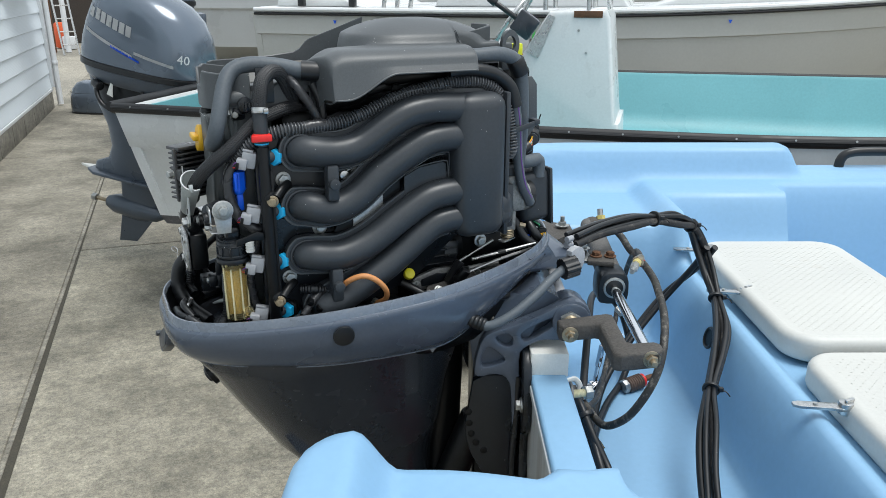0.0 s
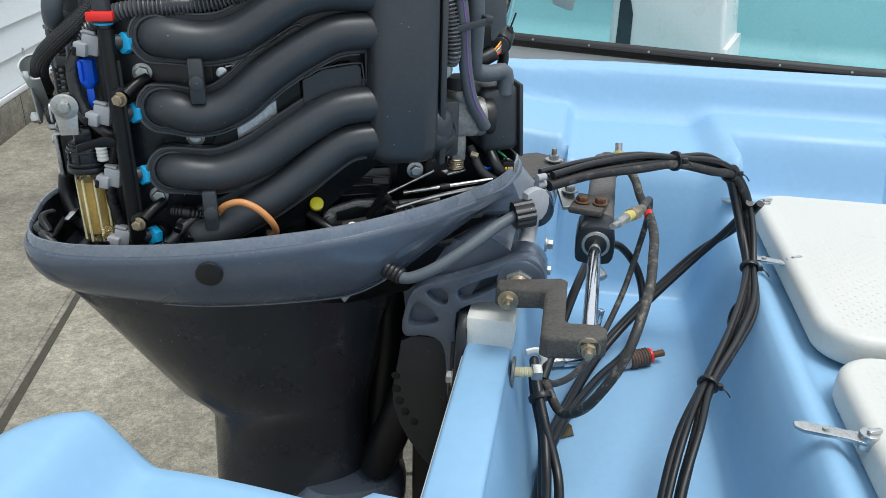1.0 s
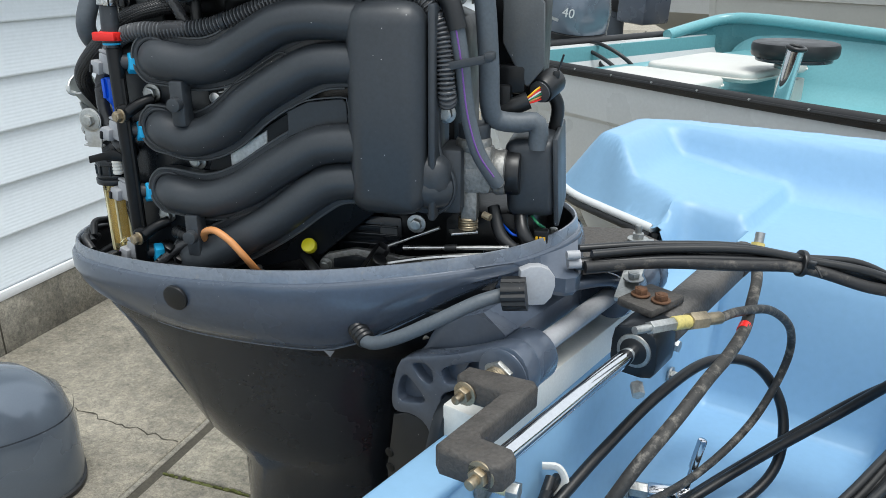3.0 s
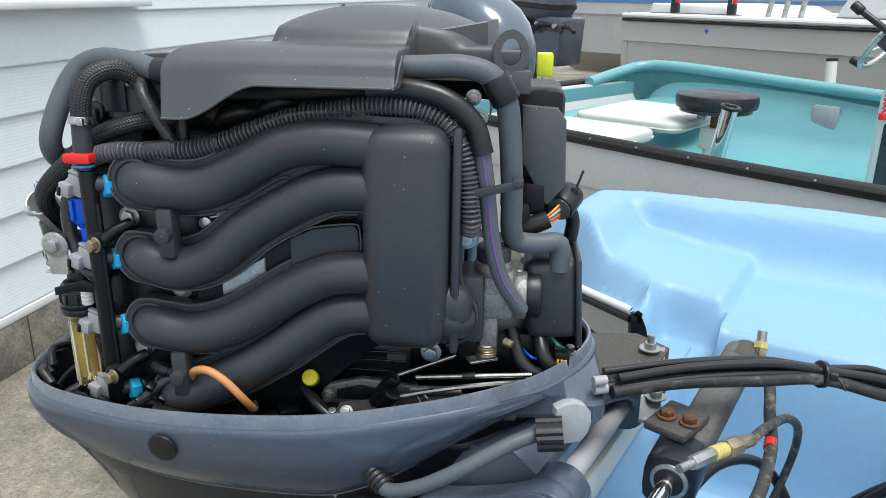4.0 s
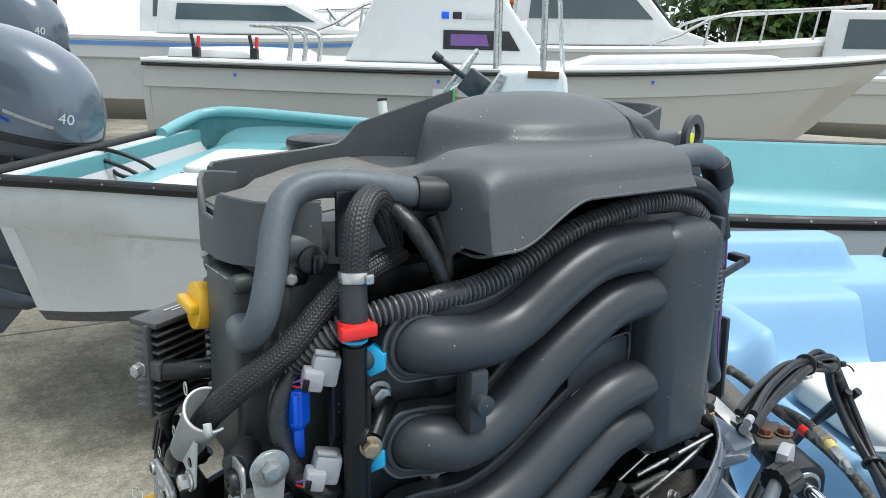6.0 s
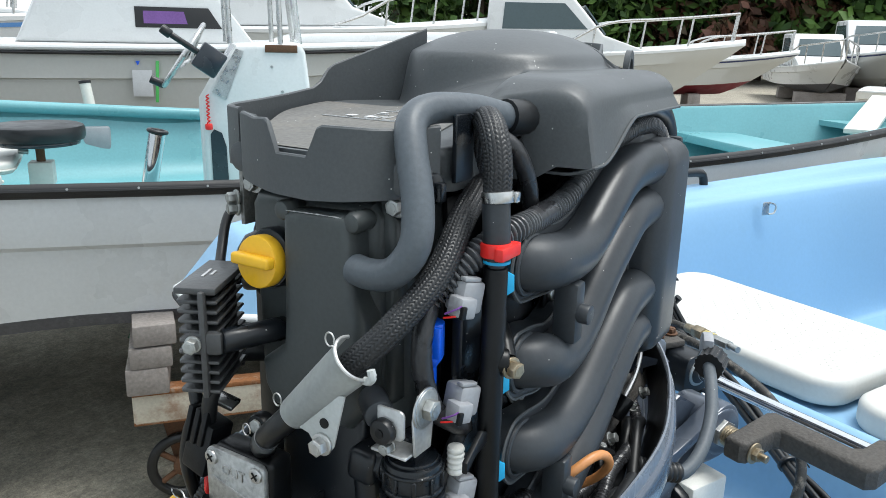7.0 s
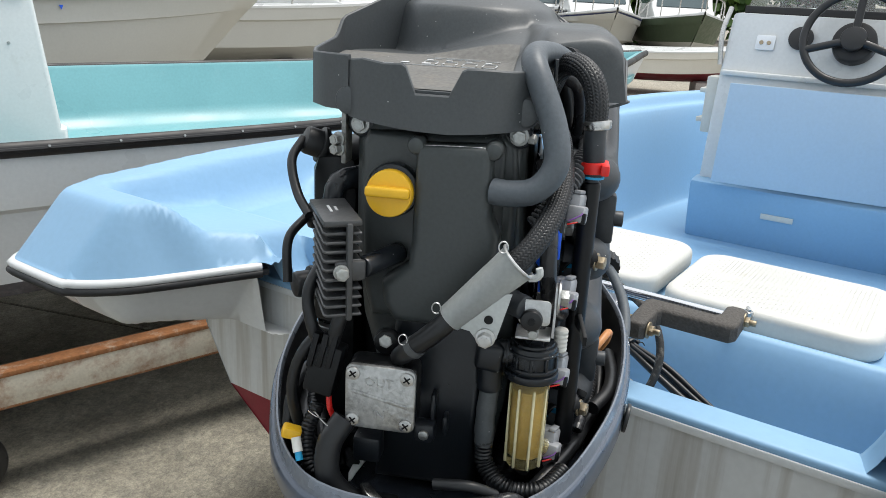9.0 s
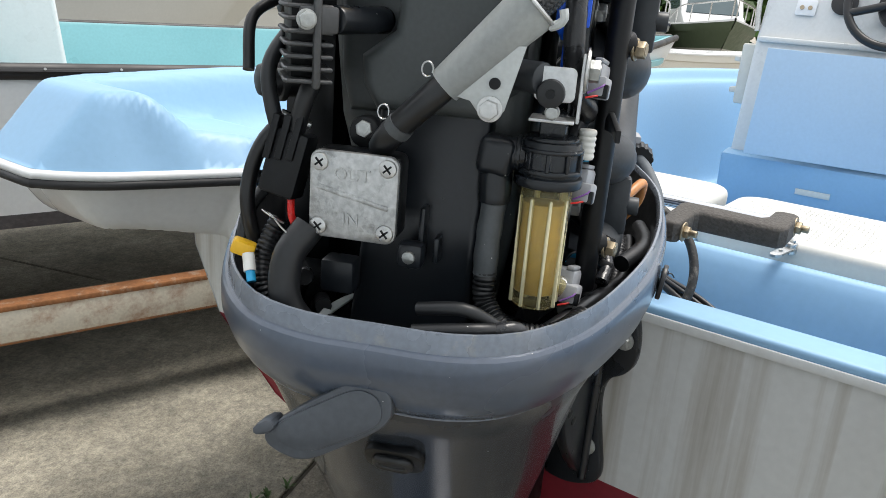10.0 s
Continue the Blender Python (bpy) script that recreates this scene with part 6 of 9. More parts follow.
for pts, mt, r in (([(0.212, -0.07, 1.138), (0.224, -0.086, 1.110), (0.245, -0.088, 1.094), (0.262, -0.07, 1.086)], M_BLKRUB, 0.007), ([(0.240, -0.055, 1.136), (0.246, -0.078, 1.116), (0.258, -0.078, 1.098), (0.27, -0.05, 1.085)], M_BLKRUB, 0.0075), ([(0.222, -0.062, 1.115), (0.236, -0.074, 1.108), (0.246, -0.07, 1.108)], M_BLUEP, 0.0016), ([(0.254, -0.062, 1.128), (0.262, -0.07, 1.122), (0.268, -0.058, 1.114)], M_GREEN, 0.0016)):
    hose("front_wire", pts, r, mt, motor)
part("front_connector", box((0.016, 0.012, 0.016), pose(0.266, -0.070, 1.108), 0.002), M_PIT, motor)
for k in (-0.004, 0, 0.004):
    part("terminal", box((0.0025, 0.002, 0.004), pose(0.266 + k, -0.0765, 1.107)), M_YELLOW, motor)
for p in ((0.240, -0.088, 1.094), (0.261, -0.066, 1.096), (0.277, -0.036, 1.098)):
    bolt(p, (0, 0, 1), motor, 0.009, 0.0068)
part("front_bracket", box((0.060, 0.030, 0.004), pose(0.256, -0.066, 1.090) @ pose(0, 0, 0, 0, 0, 42), 0.001), M_DARK, motor)

# ---- linkage and lower clutter inside the cowl ----
part("link_rod", rod((0.091, -0.100, 1.089), (0.158, -0.100, 1.119), 0.0021, 10), M_STEEL, motor, "thin steel linkage rod")
arm = part("shift_arm", prism([(0.018, 1.060), (0.024, 1.054), (0.078, 1.056), (0.136, 1.065), (0.136, 1.075), (0.118, 1.079), (0.091, 1.084), (0.060, 1.086), (0.026, 1.077), (0.018, 1.070)], 0.008, pose(0, -0.096, 0) @ FACE, 0.002), M_ALLOY, motor, "grey cast shift arm")
part("arm_web", prism([(0.034, 1.061), (0.075, 1.063), (0.085, 1.074), (0.060, 1.079), (0.034, 1.072)], 0.003, pose(0, -0.1005, 0) @ FACE, 0.001), M_DARK, arm)
bolt((0.025, -0.101, 1.065), (0, -1, 0), arm, 0.010, 0.0075)
bolt((0.128, -0.101, 1.071), (0, -1, 0), arm, 0.008, 0.006)
part("shift_lever", rod((0.097, -0.108, 1.095), (0.075, -0.108, 1.063), 0.0085, 6, 0.001), M_BLKRUB, motor)
part("rod_end", rod((0.112, -0.105, 1.080), (0.165, -0.105, 1.081), 0.0045, 10, 0.001), M_ALLOY, motor)
part("pin_clip", tube([(0.120, -0.110, 1.075), (0.125, -0.112, 1.068), (0.131, -0.112, 1.072), (0.127, -0.110, 1.078)], 0.0009, 6, 0.001), M_STEEL, motor)
part("side_casting", box((0.080, 0.02, 0.048), pose(0.070, -0.068, 1.096), 0.006), M_DARK, motor)
for z in (1.086, 1.098, 1.108):
    part("casting_rib", box((0.070, 0.004, 0.0025), pose(0.070, -0.0795, z), 0.0008), M_DARK, motor)
part("ratings_tag", box((0.020, 0.001, 0.014), pose(0.094, -0.0790, 1.103)), M_COVER, motor)
lr = part("link_rod", rod((0.118, -0.105, 1.094), (0.235, -0.102, 1.103), 0.0026, 12), M_STEEL, motor, "steel shift rod")
part("rod_sleeve", rod((0.165, -0.1038, 1.0976), (0.178, -0.1034, 1.0986), 0.0040, 12), M_BLKRUB, lr)
part("link_block", box((0.030, 0.024, 0.018), pose(0.085, -0.078, 1.076), 0.004), M_PIT, motor)
part("link_plate", box((0.080, 0.04, 0.006), pose(0.075, -0.060, 1.062), 0.002), M_ALLOY, motor)
part("starter_body", rod((0.00, -0.045, 1.100), (0.12, -0.045, 1.110), 0.030, 24, 0.006), M_PIT, motor)
part("yellow_plug", cyl(0.0085, 0.010, face_pose((0.0095, -0.111, 1.089), (0, -0.8, 0.6)), 24, 0.002), mat("lime_cap", (0.75, 0.68, 0.02), 0.4), motor, "yellow dipstick plug")
part("plug_tube", rod((0.0095, -0.106, 1.084), (0.0125, -0.070, 1.050), 0.0072, 14), M_BLKRUB, motor)
hose("low_hose", [(0.00, -0.105, 1.075), (0.025, -0.125, 1.060), (0.05, -0.13, 1.045)], 0.0062, M_BLKRUB, motor)
hose("orange_hose", [(-0.106, -0.135, 1.094), (-0.096, -0.150, 1.110), (-0.078, -0.160, 1.117), (-0.060, -0.163, 1.108), (-0.046, -0.160, 1.090), (-0.042, -0.145, 1.070), (-0.05, -0.12, 1.055)], 0.0040, M_ORANGE, motor, "orange rubber tube", 12)
hose("low_loom", [(-0.155, -0.110, 1.092), (-0.140, -0.122, 1.094), (-0.125, -0.120, 1.090)], 0.0078, M_BLKRUB, motor, "", 16, 0.0008, shape=ribs(0.004, 0.14))
hose("low_harness", [(-0.125, -0.12, 1.090), (-0.145, -0.130, 1.080), (-0.160, -0.138, 1.066), (-0.175, -0.135, 1.056)], 0.0055, M_TAPE, motor)
for x, z in ((-0.150, 1.082), (-0.138, 1.070), (-0.163, 1.066)):
    part("cable_clip", box((0.008, 0.010, 0.007), pose(x, -0.137, z, 20, 30, 0), 0.001), M_PIT, motor)
hose("tray_hose", [(-0.14, -0.15, 1.062), (-0.11, -0.165, 1.066), (-0.06, -0.172, 1.062), (0.0, -0.17, 1.058)], 0.007, M_BLKRUB, motor)
# left corner of the tray
for k, (pts, r, mt) in enumerate((
        ([(-0.300, -0.070, 1.060), (-0.310, -0.050, 1.072), (-0.305, -0.020, 1.066)], 0.0045, M_BLKRUB),
        ([(-0.295, -0.080, 1.056), (-0.315, -0.060, 1.062), (-0.318, -0.02, 1.056)], 0.0045, M_BLKRUB),
        ([(-0.29, -0.09, 1.05), (-0.305, -0.08, 1.062), (-0.31, -0.05, 1.052)], 0.005, M_TAPE),
        ([(-0.262, 0.088, 1.170), (-0.268, 0.100, 1.156), (-0.268, 0.110, 1.134), (-0.268, 0.113, 1.108), (-0.262, 0.108, 1.075), (-0.25, 0.10, 1.05)], 0.0052, M_BLKRUB),
        ([(-0.240, 0.088, 1.235), (-0.262, 0.100, 1.205), (-0.270, 0.094, 1.175), (-0.268, 0.088, 1.158)], 0.0052, M_BLKRUB),
        ([(-0.262, 0.092, 1.100), (-0.275, 0.098, 1.075), (-0.285, 0.090, 1.050), (-0.28, 0.07, 1.04)], 0.0068, M_BLKRUB),
        ([(-0.23, 0.11, 1.12), (-0.25, 0.12, 1.10), (-0.262, 0.12, 1.075)], 0.005, M_BLKRUB))):
    kw = dict(shape=ribs(0.0036, 0.14), step=0.0008, seg=16) if k == 5 else {}
    hose("tray_wire", pts, r, mt, motor, **kw)
# port side electrics seen past the regulator
for p, q, r in (((-0.145, 0.105, 1.298), (-0.165, 0.138, 1.312), 0.013), ((-0.165, 0.100, 1.245), (-0.185, 0.128, 1.245), 0.012), ((-0.185, 0.10, 1.187), (-0.212, 0.132, 1.187), 0.012)):
    coil = part("plug_boot", rod(p, q, r, 20, 0.004), M_BLKRUB, motor, "black spark plug boot")
    part("boot_ring", rod(Vector(p).lerp(Vector(q), 0.5), Vector(p).lerp(Vector(q), 0.62), r * 1.3, 20, 0.001), M_BLKRUB, coil)
hose("plug_lead", [(-0.165, 0.138, 1.312), (-0.185, 0.142, 1.296), (-0.205, 0.130, 1.272), (-0.225, 0.112, 1.258)], 0.0042, M_BLKRUB, motor)
hose("plug_lead", [(-0.185, 0.128, 1.245), (-0.212, 0.136, 1.230), (-0.226, 0.132, 1.195)], 0.0042, M_BLKRUB, motor)
part("port_pipe", tube([(-0.19, 0.075, 1.288), (-0.205, 0.092, 1.284), (-0.21, 0.096, 1.262)], 0.010, 16), M_DARK, motor)
part("port_plate", box((0.020, 0.004, 0.060), pose(-0.214, 0.083, 1.335), 0.001), M_ALLOY, motor)
for z in (1.318, 1.326):
    bolt((-0.225, 0.086, z), (-1, 0.4, 0), motor, 0.008, 0.006)
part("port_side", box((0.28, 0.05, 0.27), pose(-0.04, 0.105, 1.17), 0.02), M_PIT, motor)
con = part("large_connector", box((0.022, 0.026, 0.044), pose(-0.272, 0.082, 1.142, 12, 8, 0), 0.003), M_PIT, motor, "black multi-pin connector")
for k in (-0.008, 0, 0.008):
    part("connector_key", box((0.010, 0.005, 0.030), pose(-0.278, 0.082 + k, 1.160, 12, 8, 0), 0.001), M_PIT, con)
hose("red_wire", [(-0.276, 0.078, 1.120), (-0.280, 0.076, 1.108), (-0.276, 0.072, 1.095)], 0.0025, M_RED, motor)
part("alloy_bracket", box((0.016, 0.022, 0.004), pose(-0.250, 0.086, 1.168, 20, 0, 20), 0.001), M_STEEL, motor)
yt = part("yellow_tag", box((0.012, 0.016, 0.010), pose(-0.285, 0.108, 1.083, 20, 0, 20), 0.002), M_YELLOW, motor, "yellow tag on a blue plug")
part("tag_plug", rod((-0.288, 0.103, 1.080), (-0.294, 0.099, 1.070), 0.0042, 12), M_WHITEP, yt)
part("tag_tip", rod((-0.293, 0.0995, 1.0715), (-0.297, 0.0965, 1.064), 0.0032, 12), M_CYAN, yt)
# hoses, looms and brackets that crowd the lower cowl
cr = random.Random(21)
for side in (-1, 1):
    for k in range(7):
        x = -0.27 + 0.05 * cr.random()
        pts = []
        while x < 0.24:
            half = np.interp(x, [p[0] for p in RIM], [p[1] for p in RIM])
            pts.append((x, side * (half - 0.026 - 0.012 * k * 0.6 - 0.010 * cr.random()), 1.018 + 0.038 * cr.random() - 0.002 * k))
            x += 0.045 + 0.03 * cr.random()
        ribbed = k in (1, 4)
        hose("tray_harness", pts, 0.0055 + 0.004 * cr.random(), (M_BLKRUB, M_TAPE, M_PIT)[k % 3], motor, seg=12, step=0.0012 if ribbed else 0.006, shape=ribs(0.004, 0.16) if ribbed else None)
    for k in range(9):
        x = -0.20 + 0.045 * k
        half = np.interp(x, [p[0] for p in RIM], [p[1] for p in RIM])
        part("tray_bracket", box((0.014 + 0.02 * cr.random(), 0.012 + 0.016 * cr.random(), 0.03 + 0.03 * cr.random()), pose(x, side * (half - 0.065 - 0.02 * cr.random()), 1.03, 20 * cr.random(), 20 * cr.random() - 10, 40 * cr.random()), 0.003), (M_PIT, M_DARK)[k % 2], motor)
    for k in range(4):
        bolt((-0.15 + 0.09 * k + 0.03 * cr.random(), side * (0.118 + 0.01 * cr.random()), 1.055), (0.2 * cr.random(), side * 0.3, 1), motor, 0.008, 0.006)
part("lower_bracket", prism([(-0.03, 0.0), (0.16, 0.012), (0.17, 0.03), (0.10, 0.036), (-0.02, 0.020)], 0.006, pose(0.06, -0.118, 1.045) @ pose(0, 0, 0, 62, 0, 0), 0.0015), M_CASTIRON, motor)
for x, z in ((0.05, 1.062), (0.145, 1.074)):
    bolt((x, -0.128, z), (0, -0.8, 0.5), motor, 0.009, 0.007)
part("cable_barrel", rod((0.085, -0.120, 1.068), (0.098, -0.128, 1.088), 0.0085, 14, 0.002), M_PIT, motor)
hose("shift_cable", [(0.10, -0.122, 1.080), (0.15, -0.118, 1.090), (0.21, -0.104, 1.093), (0.26, -0.085, 1.090)], 0.0028, M_STEEL, motor, seg=8)
hose("rear_hose", [(-0.288, 0.060, 1.105), (-0.300, 0.070, 1.085), (-0.304, 0.068, 1.055), (-0.292, 0.048, 1.028), (-0.27, 0.02, 1.012)], 0.0105, M_BLKRUB, motor, "thick black hose from the fuel pump", 18)
part("floor_gasket", tube([(-0.309, 0.045, 1.030), (-0.314, 0.01, 1.026), (-0.312, -0.03, 1.028), (-0.300, -0.07, 1.034)], 0.0045, 10, 0.006), M_BLKRUB, motor, "rubber strip on the cowl floor")
part("floor_lug", prism([(-0.012, -0.004), (0.010, -0.005), (0.013, 0.001), (0.002, 0.005), (-0.012, 0.003)], 0.005, pose(-0.296, 0.034, 1.040, 0, -20, 60), 0.001), M_STEEL, motor, "bright worn lug")
# ---- clamp bracket and lower front of the motor (lies square to the boat) ----
XZ = Matrix(((1, 0, 0, 0), (0, 0, -1, 0), (0, 1, 0, 0), (0, 0, 0, 1)))   # outline (x, z), thickness along y


def square(bm):
    bm.transform(BOAT_TURN)
    return bm


CLAMP = [(0.340, 1.000), (0.334, 1.026), (0.316, 1.038), (0.296, 1.033), (0.262, 1.014), (0.214, 0.993), (0.184, 0.984), (0.168, 0.972), (0.158, 0.935), (0.156, 0.912), (0.164, 0.903), (0.186, 0.910), (0.206, 0.906), (0.215, 0.890), (0.218, 0.850), (0.220, 0.800), (0.229, 0.800), (0.230, 0.890), (0.227, 0.945), (0.236, 0.957), (0.262, 0.970), (0.300, 0.968), (0.330, 0.975)]
CLAMP_LOW = [(0.156, 0.905), (0.150, 0.862), (0.140, 0.800), (0.158, 0.742), (0.195, 0.690), (0.226, 0.660), (0.228, 0.905)]
POCKETS = ([(0.188, 0.973), (0.194, 0.978), (0.209, 0.981), (0.216, 0.975), (0.2175, 0.963), (0.211, 0.957), (0.198, 0.961)],
           [(0.175, 0.957), (0.184, 0.957), (0.205, 0.939), (0.205, 0.931), (0.178, 0.922), (0.167, 0.922), (0.167, 0.940)],
           [(0.229, 0.984), (0.268, 1.004), (0.284, 1.010), (0.288, 1.004), (0.276, 0.990), (0.256, 0.976), (0.236, 0.966), (0.230, 0.972)])


def pierced(outline, holes, depth, m, bevel):
    """A plate in xy with holes right through it and rounded rims."""
    b = bmesh.new()
    for loop in [soften(outline, 1)] + [soften(h) for h in holes]:
        vs = [b.verts.new((x, y, -depth / 2)) for x, y in loop]
        for p, q in zip(vs, vs[1:] + vs[:1]):
            b.edges.new((p, q))
    bmesh.ops.triangle_fill(b, edges=b.edges[:], use_beauty=True)
    faces = b.faces[:]
    top = bmesh.ops.extrude_face_region(b, geom=faces)
    bmesh.ops.translate(b, vec=(0, 0, depth), verts=[v for v in top["geom"] if isinstance(v, bmesh.types.BMVert)])
    bmesh.ops.recalc_face_normals(b, faces=b.faces[:])
    rims = [e for e in b.edges if len(e.link_faces) == 2 and e.calc_face_angle(0) > 1.2 and abs(e.verts[0].co.z - e.verts[1].co.z) < 1e-6]
    bmesh.ops.bevel(b, geom=rims, offset=bevel, segments=2, affect="EDGES", profile=0.5)
    b.transform(m)
    return b


for y in (-0.066, 0.262):
    s = -1 if y < 0 else 1
    cl = part("clamp_bracket", square(pierced(CLAMP, POCKETS, 0.024, pose(0, y, 0) @ XZ, 0.0026)), M_COWL, motor, "blue-grey cast clamp bracket")
    part("pocket_floor", square(prism(soften([(0.31 + (x - 0.31) * 0.96, 0.9 + (z - 0.9) * 0.98) for x, z in CLAMP[4:14] + CLAMP[18:20]], 1), 0.004, pose(0, y - s * 0.004, 0) @ XZ)), M_COWL, cl)
    for x, z in ((0.148, 0.838), (0.149, 0.817), (0.153, 0.797), (0.161, 0.780), (0.174, 0.765)):
        part("pin_hole", square(cyl(0.0062, 0.003, face_pose((x, y + s * 0.0065, z), (0, s, 0)), 16, 0.0008)), M_PIT, cl)
    low = part("clamp_plate_side", square(prism(soften(CLAMP_LOW, 1), 0.016, pose(0, y - s * 0.001, 0) @ XZ, 0.003)), M_DARK, cl, "black lower clamp plate")
    part("plate_edge", square(tube([(0.228, y + s * 0.009, 0.905), (0.227, y + s * 0.009, 0.84), (0.222, y + s * 0.009, 0.76), (0.222, y + s * 0.009, 0.66)], 0.006, 10, 0.01)), M_DARK, low)
    hub = part("bracket_hub", square(rod((0.307, y + s * 0.014, 1.003), (0.307, y - s * 0.05, 1.003), 0.0300, 28, 0.004)), M_COWL, cl)
    plate = part("clamp_plate", square(prism(soften([(y if s < 0 else 0.196 - y, z) for y, z in ((-0.090, 0.955), (-0.110, 0.905), (-0.119, 0.875), (-0.119, 0.838), (-0.106, 0.818), (-0.086, 0.808), (-0.078, 0.777), (-0.088, 0.715), (-0.098, 0.668), (-0.088, 0.648), (-0.045, 0.632), (0.0, 0.64), (0.0, 0.955))], 2), 0.014, Matrix(((0, 0, 1, 0.239), (1, 0, 0, 0), (0, 1, 0, 0), (0, 0, 0, 1))), 0.003)), M_DARK, motor, "black clamp plate on the transom")
    for yy, zz in ((-0.100, 0.866), (-0.072, 0.703)):
        yy = yy if s < 0 else 0.196 - yy
        part("plate_bolt", square(rod((0.234, yy, zz), (0.222, yy, zz), 0.0088, 6, 0.001)), M_ZINC, plate)
        part("plate_washer", square(rod((0.233, yy, zz), (0.229, yy, zz), 0.0125, 20, 0.001)), M_ZINC, plate)
# swivel bracket between the clamps and the black trim unit
part("swivel_bracket", square(loft([[(x, y, z) for x, z in ((0.150 + i, 0.955), (0.175 + i, 1.000), (0.215 + i, 1.035), (0.262, 1.048), (0.290, 1.030), (0.288, 0.985), (0.235, 0.955), (0.20, 0.88), (0.16, 0.88))] for y, i in ((-0.048, 0.02), (-0.04, 0.0), (0.235, 0.0), (0.243, 0.02))])), M_COWL, motor, "blue-grey swivel bracket")
part("swivel_arch", square(tube([(0.235, 0.02, 1.030), (0.262, 0.06, 1.032), (0.290, 0.11, 1.036), (0.312, 0.150, 1.032), (0.322, 0.170, 1.012), (0.318, 0.175, 0.985)], 0.012, 14, 0.006, flat=0.7)), M_COWL, motor)
part("far_hub", square(rod((0.305, 0.165, 1.003), (0.305, 0.215, 1.003), 0.031, 28, 0.004)), M_COWL, motor)
part("swivel_groove", square(box((0.12, 0.004, 0.008), pose(0.21, 0.02, 1.038, 0, -14, 0), 0.001)), M_APRON, motor)
part("trim_unit", square(box((0.075, 0.24, 0.44), pose(0.196, 0.10, 0.74), 0.012)), M_PIT, motor, "black tilt and trim unit")
part("trim_arm", square(rod((0.165, -0.02, 0.80), (0.10, -0.01, 0.62), 0.028, 20, 0.005)), M_PIT, motor)
part("swivel_pin", rod((0.105, 0.0, 0.56), (0.125, 0.0, 1.03), 0.034, 24, 0.004), M_PIT, motor)
part("tilt_tube", square(rod((0.305, -0.10, 1.003), (0.305, 0.29, 1.003), 0.0115, 20, 0.001)), M_GREYCON, motor, "pale grey tilt tube")
part("clamp_bolt", square(rod((0.237, -0.072, 0.858), (0.237, -0.090, 0.858), 0.0085, 6, 0.001)), M_ZINC, motor)
for x, y, z in ((0.237, 0.02, 0.70), (0.205, 0.02, 0.66)):
    part("clamp_bolt", square(rod((x - 0.03, y, z), (x + 0.01, y, z), 0.0085, 6, 0.001)), M_ZINC, motor)
tab = part("lock_lever", square(prism(soften([(-0.026, -0.004), (-0.020, -0.010), (-0.004, -0.008), (0.012, 0.002), (0.026, 0.008), (0.024, 0.014), (0.008, 0.013), (-0.012, 0.006)], 2), 0.012, pose(0.164, -0.045, 0.986, 74, 0, -12), 0.002)), mat("tan_cast_lever", (0.27, 0.25, 0.21), 0.5, 0.4, 0.3, 40, 200, 0.2), motor, "tan cast tilt lock lever")
part("lever_hole", square(rod((0.164, -0.0516, 0.988), (0.164, -0.0500, 0.988), 0.004, 12)), M_PIT, tab)
# nose box with cable exits, knob and flushing hose
NOSE = [(0.205, -0.110), (0.236, -0.106), (0.272, -0.108), (0.298, -0.110), (0.308, -0.104), (0.312, -0.090), (0.312, 0.02), (0.308, 0.06), (0.28, 0.09), (0.205, 0.09)]
TOP = [(0.205, -0.140), (0.243, -0.116), (0.268, -0.090), (0.286, -0.066), (0.297, -0.044), (0.304, -0.02), (0.308, 0.01), (0.304, 0.04), (0.285, 0.085), (0.205, 0.125)]
part("nose_box", loft([[(x, y, z) for x, y in ring] for ring, z in (([(0.25 + (x - 0.25) * 0.96, y * 0.96) for x, y in NOSE], 1.054), (NOSE, 1.060), (NOSE, 1.076), ([(a[0] * 0.7 + c[0] * 0.3, a[1] * 0.7 + c[1] * 0.3) for a, c in zip(NOSE, TOP)], 1.082), (TOP, 1.092))], caps=False), M_COWL, motor, "", 30)
knob = part("flush_knob", tube([(0.240, -0.176, 1.082), (0.264, -0.176, 1.085)], 0.0165, 36, 0.002, twist=lambda s, a: 1 + 0.05 * math.copysign(1, math.sin(14 * a))), M_BLKRUB, motor, "grey ribbed hose coupling")
part("coupling_stay", prism([(-0.016, -0.016), (0.010, -0.016), (0.017, -0.008), (0.020, 0.004), (0.019, 0.014), (0.013, 0.022), (0.004, 0.026), (-0.006, 0.026), (-0.016, 0.022)], 0.012, face_pose((0.270, -0.165, 1.086), (0.35, -1, 0)), 0.002), M_GREYCON, knob)
hose("flush_hose", [(0.242, -0.176, 1.082), (0.215, -0.186, 1.074), (0.175, -0.198, 1.054), (0.135, -0.200, 1.032), (0.105, -0.192, 1.019), (0.088, -0.178, 1.022), (0.075, -0.160, 1.028)], 0.0071, M_RUBBER, motor, "grey flushing hose", 16)
hose("hose_grommet", [(0.100, -0.188, 1.019), (0.084, -0.172, 1.024), (0.070, -0.150, 1.030)], 0.0105, M_BLKRUB, motor, "ribbed rubber grommet", 18, 0.001, shape=ribs(0.006, 0.12))
part("pale_sticker", prism([(-0.007, 0.004), (0.0, -0.008), (0.009, 0.007)], 0.0006, face_pose((0.037, -0.1365, 0.970), (0.1, -1, -0.35))), M_GREYCON, motor)

# ---- hydraulic steering on the transom ----
M_STEERBODY = mat("worn_grey_casting", (0.115, 0.110, 0.105), 0.62, 0.3, 0.35, 30, 260, 0.4, stain=0.3, stain_color=(0.05, 0.045, 0.04))
steer = thing("steering_cylinder", "hydraulic steering cylinder with chrome rod on the motor", "steering gear", BOAT_TURN)
